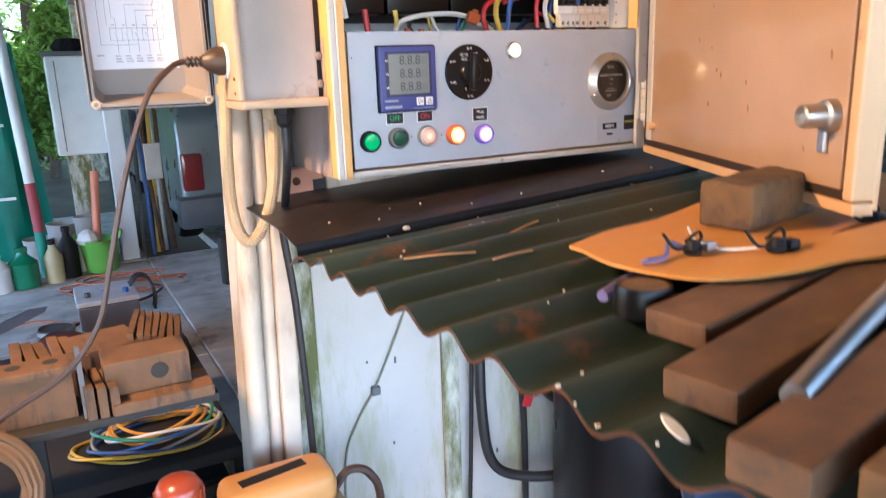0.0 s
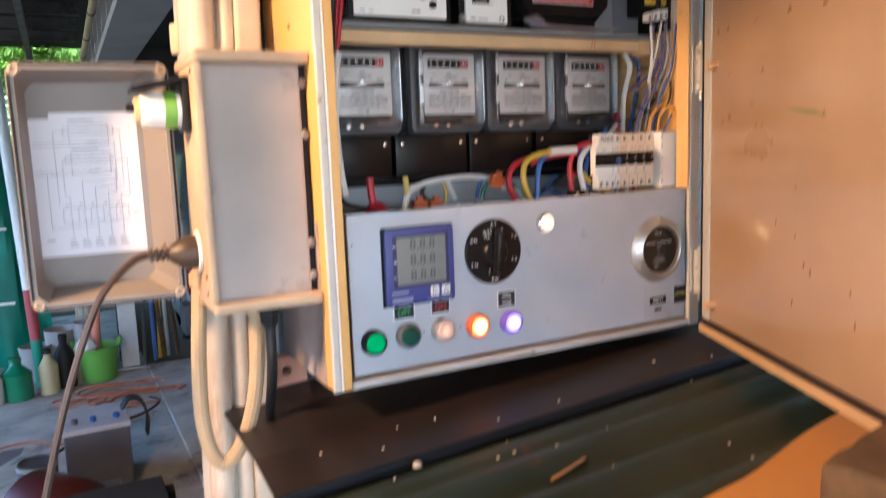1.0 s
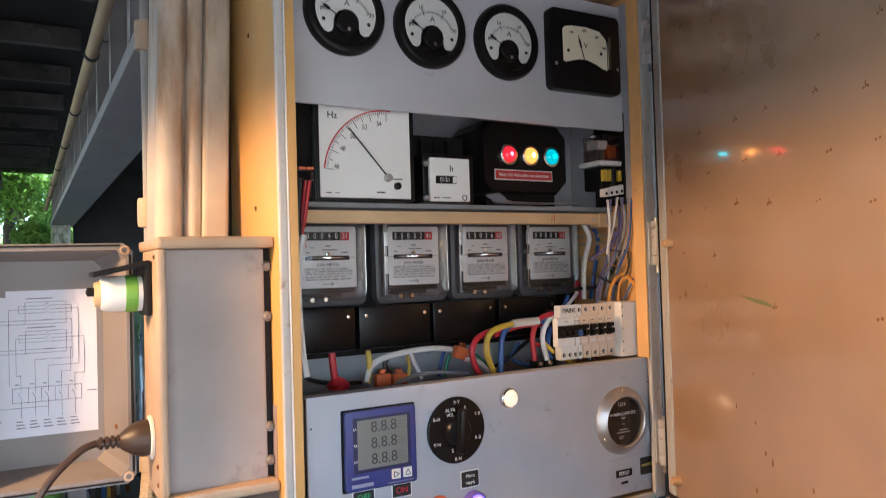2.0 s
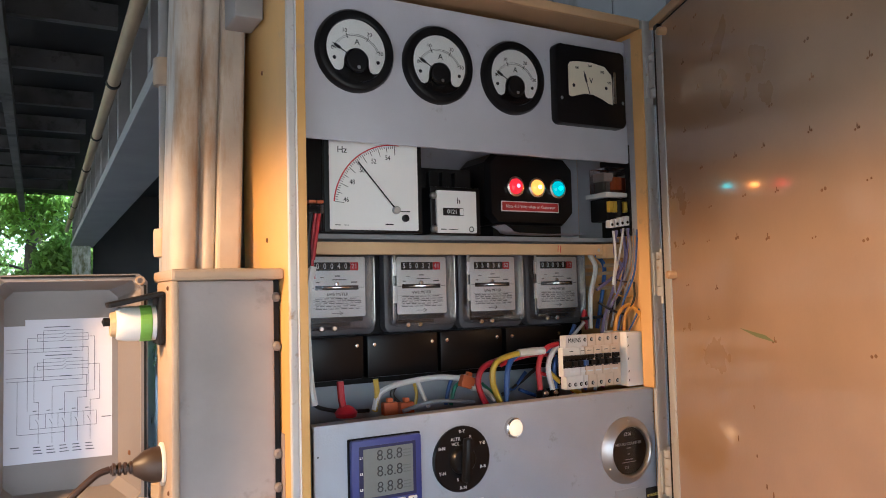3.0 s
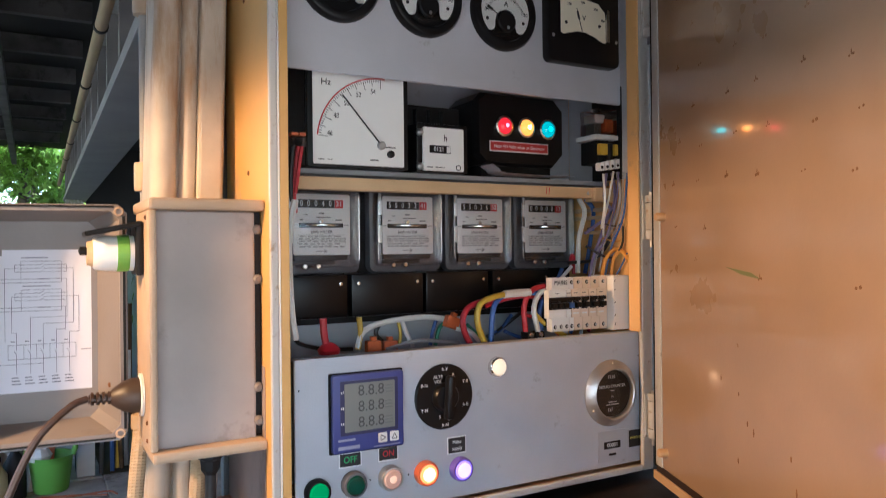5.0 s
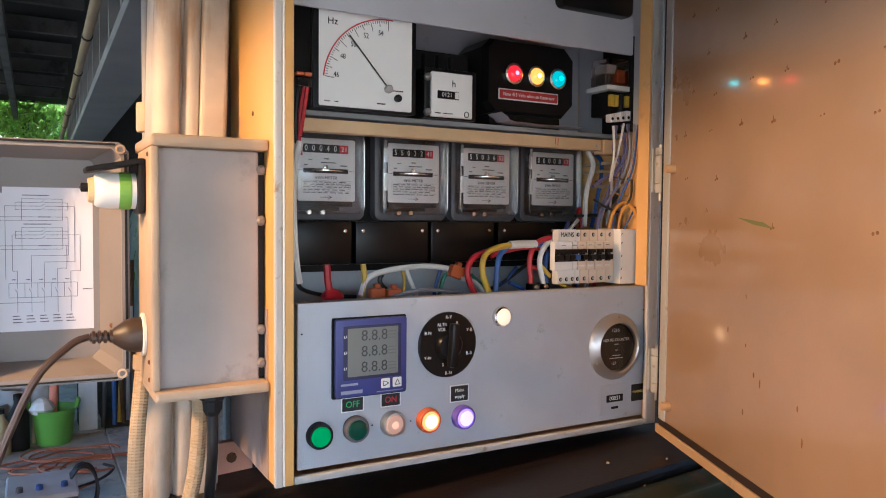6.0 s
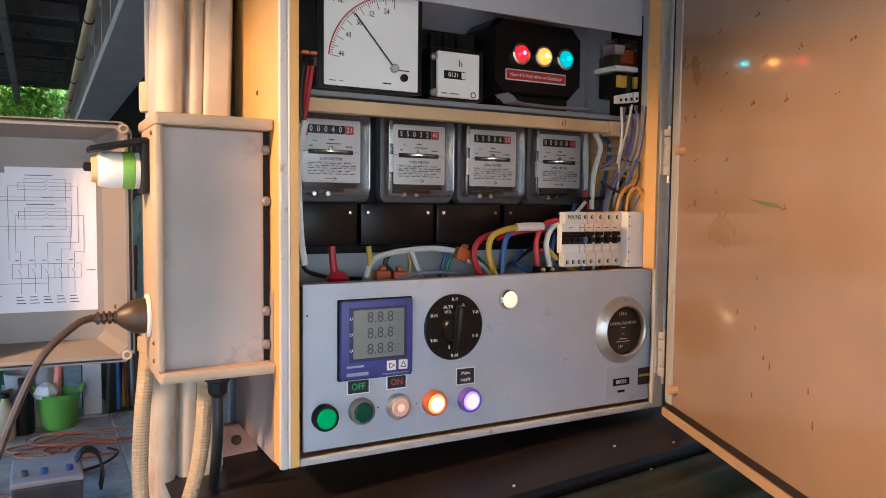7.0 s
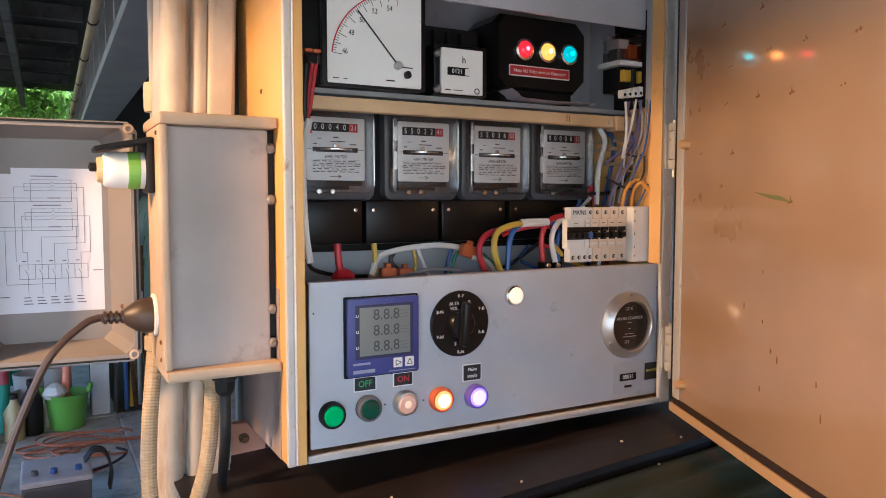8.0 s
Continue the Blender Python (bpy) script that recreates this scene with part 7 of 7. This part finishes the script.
part("lid", box(-0.335, 0.05, 4.50, 4.82, 1.4005, 1.43, 0.006), M_BATTERY, ap, "dark lid")
part("seam", box(-0.27, -0.264, 4.5165, 4.5195, 0.78, 1.37), M_BATTERY, ap)
part("stand", box(-0.27, -0.13, 4.56, 4.70, 0.0, 0.7495, 0.004), M_MOSSWOOD, ap, "mossy timber stand")
part("stand", box(-0.02, 0.03, 4.60, 4.70, 0.0, 0.7495, 0.004), M_DARKWOOD, ap)
tagged(part("black_bag", lathe([(0, 0), (0.10, 0), (0.12, 0.03), (0.08, 0.08), (0, 0.09)], (-0.16, 4.64, 1.4303), "z", 9), M_MATTBLACK), "crumpled black bag on top of the appliance", "bag")


def bottle(x, y, hgt, r, material, label, cap=M_MATTBLACK):
    t = thing("bottle", (x, y, 0.0), label, "bottle", "bottles by the tarpaulin")
    part("body", lathe([(0, 0), (r, 0), (r, hgt * 0.62), (r * 0.4, hgt * 0.82), (r * 0.35, hgt * 0.9), (0, hgt * 0.9)], (x, y, 0.001), "z", 18), material, t, smooth=True)
    part("cap", lathe([(0, hgt * 0.9), (r * 0.42, hgt * 0.9), (r * 0.42, hgt), (0, hgt)], (x, y, 0.0015), "z", 14), cap, t)


bottle(-0.45, 4.12, 0.27, 0.055, mat("tan_bottle", (0.45, 0.38, 0.20), 0.5), "tan plastic bottle with a black cap")
bottle(-0.36, 4.20, 0.33, 0.060, M_MATTBLACK, "black plastic bottle on the concrete")
bottle(-0.62, 4.10, 0.25, 0.085, M_GLASSGREEN, "round green glass bottle on the concrete", M_GLASSGREEN)
bottle(-0.76, 4.05, 0.24, 0.075, M_APPLIANCE, "white plastic bottle on the concrete", M_APPLIANCE)
bottle(-0.29, 4.32, 0.22, 0.045, M_APPLIANCE, "pale grey bottle beside the tub")
for x, y, r, hgt in ((-0.36, 4.55, 0.11, 0.30), (-0.22, 4.48, 0.08, 0.34), (-0.52, 4.5, 0.10, 0.22)):
    t = thing("plant_pot", (x, y, 0.0), "grey plastic plant pot", "pot", "pots at the back")
    part("pot", lathe([(0, 0), (r * 0.75, 0), (r, hgt), (r * 0.93, hgt), (r * 0.7, 0.02), (0, 0.02)], (x, y, 0.001), "z", 18), M_BEAM, t, smooth=True)
tp = thing("green_tarpaulin", (-1.1, 4.9, 0.0), "green tarpaulin hanging in folds from the frame", "tarpaulin")
tbm = bmesh.new()
cols = []
for i in range(61):
    u = i / 60
    cols.append([tbm.verts.new((-2.4 + 2.0 * u - 0.10 * (v / 8) * (u > 0.9), 4.9 + 0.05 * math.sin(u * 34) + 0.02 * math.sin(u * 71 + v), 0.0 + v / 8 * (1.75 - 0.25 * u))) for v in range(9)])
for a, b in zip(cols, cols[1:]):
    for v in range(8):
        tbm.faces.new((a[v], b[v], b[v + 1], a[v + 1]))
bmesh.ops.solidify(tbm, geom=tbm.faces[:], thickness=0.004)
part("cloth", tbm, M_GREENTARP, tp, smooth=True)
for z in (0.45, 0.95, 1.35):
    part("pale_stripe", box(-2.3, -0.62, 4.812, 4.818, z, z + 0.02), M_APPLIANCE, tp)
mp = thing("marker_pole", (-0.53, 4.3, 0.0), "white marker pole with a red band", "pole")
part("upper_length", tube([(-0.515, 4.3, 0.62), (-0.535, 4.3, 1.2), (-0.575, 4.3, 2.4)], 0.032, 10, 3), M_APPLIANCE, mp, smooth=True)
part("red_length", tube([(-0.505, 4.3, 0.30), (-0.51, 4.3, 0.46), (-0.515, 4.3, 0.619)], 0.0322, 10, 3), mat("dull_red_paint", (0.30, 0.05, 0.06), 0.6), mp, "dull red band", smooth=True)
part("lower_length", tube([(-0.50, 4.3, 0.0), (-0.502, 4.3, 0.15), (-0.505, 4.3, 0.299)], 0.032, 10, 3), M_GREENTARP, mp, smooth=True)
for k, (x, col, top) in enumerate(((0.15, M_CARDARK, 1.5), (0.19, WIRE["blue"], 1.35), (0.22, M_PLANK, 1.4), (0.255, WIRE["yellow"], 1.15), (0.285, M_STEEL, 1.5), (0.32, M_PLANK, 1.1), (0.235, WIRE["black"], 1.3))):
    tagged(part("tool_handle", tube([(x + 0.03 * ((k * 7) % 3 - 1), 4.42 + 0.03 * k, 0.013), (x, 4.5 + 0.02 * k, top * 0.5), (x - 0.02 * ((k * 5) % 3 - 1), 4.58, top)], 0.014, 8, 3), col), "long tool handle leaning by the white post", "tool handle", "tool handles")
tagged(part("spade", box(0.20, 0.31, 4.44, 4.452, 0.55, 0.80, 0.004), M_STEEL), "grey steel shovel blade leaning upside down", "shovel")

car = thing("parked_car", (1.2, 5.5, 0.0), "silver-grey estate car seen from behind", "car")
cb = bmesh.new()
cpr = [(4.30, 0.42), (4.32, 0.62), (4.38, 0.95), (4.50, 1.08), (4.75, 1.42), (6.4, 1.46), (7.1, 1.02), (8.2, 0.92), (8.4, 0.6), (8.4, 0.22), (4.36, 0.22)]
lft = [cb.verts.new((0.40 + max(0, z - 0.95) * 0.25, y, z)) for y, z in cpr]
rgt = [cb.verts.new((2.02 - max(0, z - 0.95) * 0.25, y, z)) for y, z in cpr]
cb.faces.new(lft)
cb.faces.new(rgt[::-1])
for i in range(len(cpr)):
    j = (i + 1) % len(cpr)
    cb.faces.new((lft[i], rgt[i], rgt[j], lft[j]))
bmesh.ops.recalc_face_normals(cb, faces=cb.faces[:])
bmesh.ops.bevel(cb, geom=cb.edges[:], offset=0.05, segments=3, profile=0.6, affect="EDGES")
part("body", cb, M_CARSIDE, car, smooth=True)
part("bumper", box(0.36, 2.06, 4.20, 4.40, 0.20, 0.42, 0.04), M_CARDARK, car, "dark grey bumper", smooth=True)
rw = box(0.58, 1.84, -0.006, 0.006, -0.16, 0.16, 0.004, m=Matrix.Translation((0, 4.615, 1.262)) @ Matrix.Rotation(radians(-36), 4, "X"))
part("rear_window", rw, M_CARGLASS, car, "dark rear window")
for x in (0.415, 1.86):
    part("tail_light", box(x, x + 0.14, 4.265, 4.345, 0.46, 0.72, 0.02), M_REDLENS, car, "red tail light", smooth=True)
part("plate_bars", box(1.0, 1.42, 4.190, 4.1995, 0.28, 0.37, 0.002), M_WHITE, car)
for x in (0.42, 1.80):
    for y in (5.0, 7.6):
        wv = part("wheel", lathe([(0, 0), (0.19, 0), (0.19, 0.02), (0, 0.03)], (x + 0.10, y, 0.31), "x", 24), M_STEEL, car)
        part("tyre", lathe([(0.19, -0.09), (0.29, -0.09), (0.31, -0.06), (0.31, 0.06), (0.29, 0.09), (0.19, 0.09)], (x + 0.10, y, 0.31), "x", 28), M_MATTBLACK, wv, smooth=True)
tagged(part("wall_north", box(0.34, 2.6, 9.2, 9.3, 0.0, 2.75), M_DARKWOOD), "dark timber end wall of the shed", "wall", kind="structure")
# ---- trees outside ----
def tree(x, y, hgt, spread, seed, leaves, material, label):
    t = thing("tree", (x, y, -0.06), label, "tree", "trees outside")
    rr = random.Random(seed)
    tk_ = tube([(x, y, -0.05), (x + 0.06, y, hgt * 0.3), (x - 0.05, y + 0.1, hgt * 0.6), (x, y, hgt * 0.9)], 0.07, 9, 5)
    part("trunk", tk_, M_BARK, t, smooth=True)
    centres = []
    for k in range(11):
        a = rr.uniform(0, 6.28)
        rad = spread * rr.uniform(0.25, 0.95)
        z = hgt * rr.uniform(0.12, 1.0)
        c = Vector((x + rad * math.cos(a), y + rad * math.sin(a) * 0.7, z))
        centres.append((c, spread * rr.uniform(0.28, 0.5)))
        part("limb", tube([(x, y, max(0.2, z - 0.6)), ((x + c.x) / 2, (y + c.y) / 2, z - 0.15), tuple(c)], 0.02, 6, 4), M_BARK, t)
    vs, fs = [], []
    for k in range(leaves):
        c, rad = rr.choice(centres)
        d = Vector((rr.gauss(0, 1), rr.gauss(0, 1), rr.gauss(0, 0.8)))
        p = c + d.normalized() * rad * rr.random() ** 0.45
        s = rr.uniform(0.035, 0.085)
        m = Euler((rr.uniform(-1.2, 1.2), rr.uniform(-1.2, 1.2), rr.uniform(0, 6.28))).to_matrix()
        i = len(vs)
        for q in ((-s, 0, 0), (0, s * 0.42, 0.15 * s), (s, 0, 0), (0, -s * 0.42, 0.15 * s)):
            vs.append(tuple(p + m @ Vector(q)))
        fs.append((i, i + 1, i + 2, i + 3))
    me = bpy.data.meshes.new("crown")
    me.from_pydata([tuple(Vector(v) - Vector((x, y, -0.06))) for v in vs], [], fs)
    me.materials.append(material)
    ob = new("crown", me)
    ob.parent = t
    tagged(ob, "loose green leaves", kind="stuff")


for k, (x, y, hgt, sp_) in enumerate(((-2.2, 10.4, 3.8, 1.5), (-0.9, 10.8, 4.2, 1.6), (0.3, 12.0, 4.6, 1.7), (-3.6, 11.2, 4.6, 1.9), (-1.5, 12.8, 5.2, 2.0), (-0.3, 10.3, 3.0, 1.2), (1.6, 13.2, 5.0, 2.0), (-2.9, 13.6, 5.6, 2.2), (-0.2, 13.8, 5.6, 2.2), (-4.8, 15.0, 6.5, 2.8), (-2.0, 16.0, 6.8, 2.8), (0.6, 16.0, 6.8, 2.8))):
    tree(x, y, hgt, sp_, 40 + k, 15000, M_LEAF if k % 2 else M_LEAF2, "leafy green tree beyond the open end of the shed")

set_lettering()
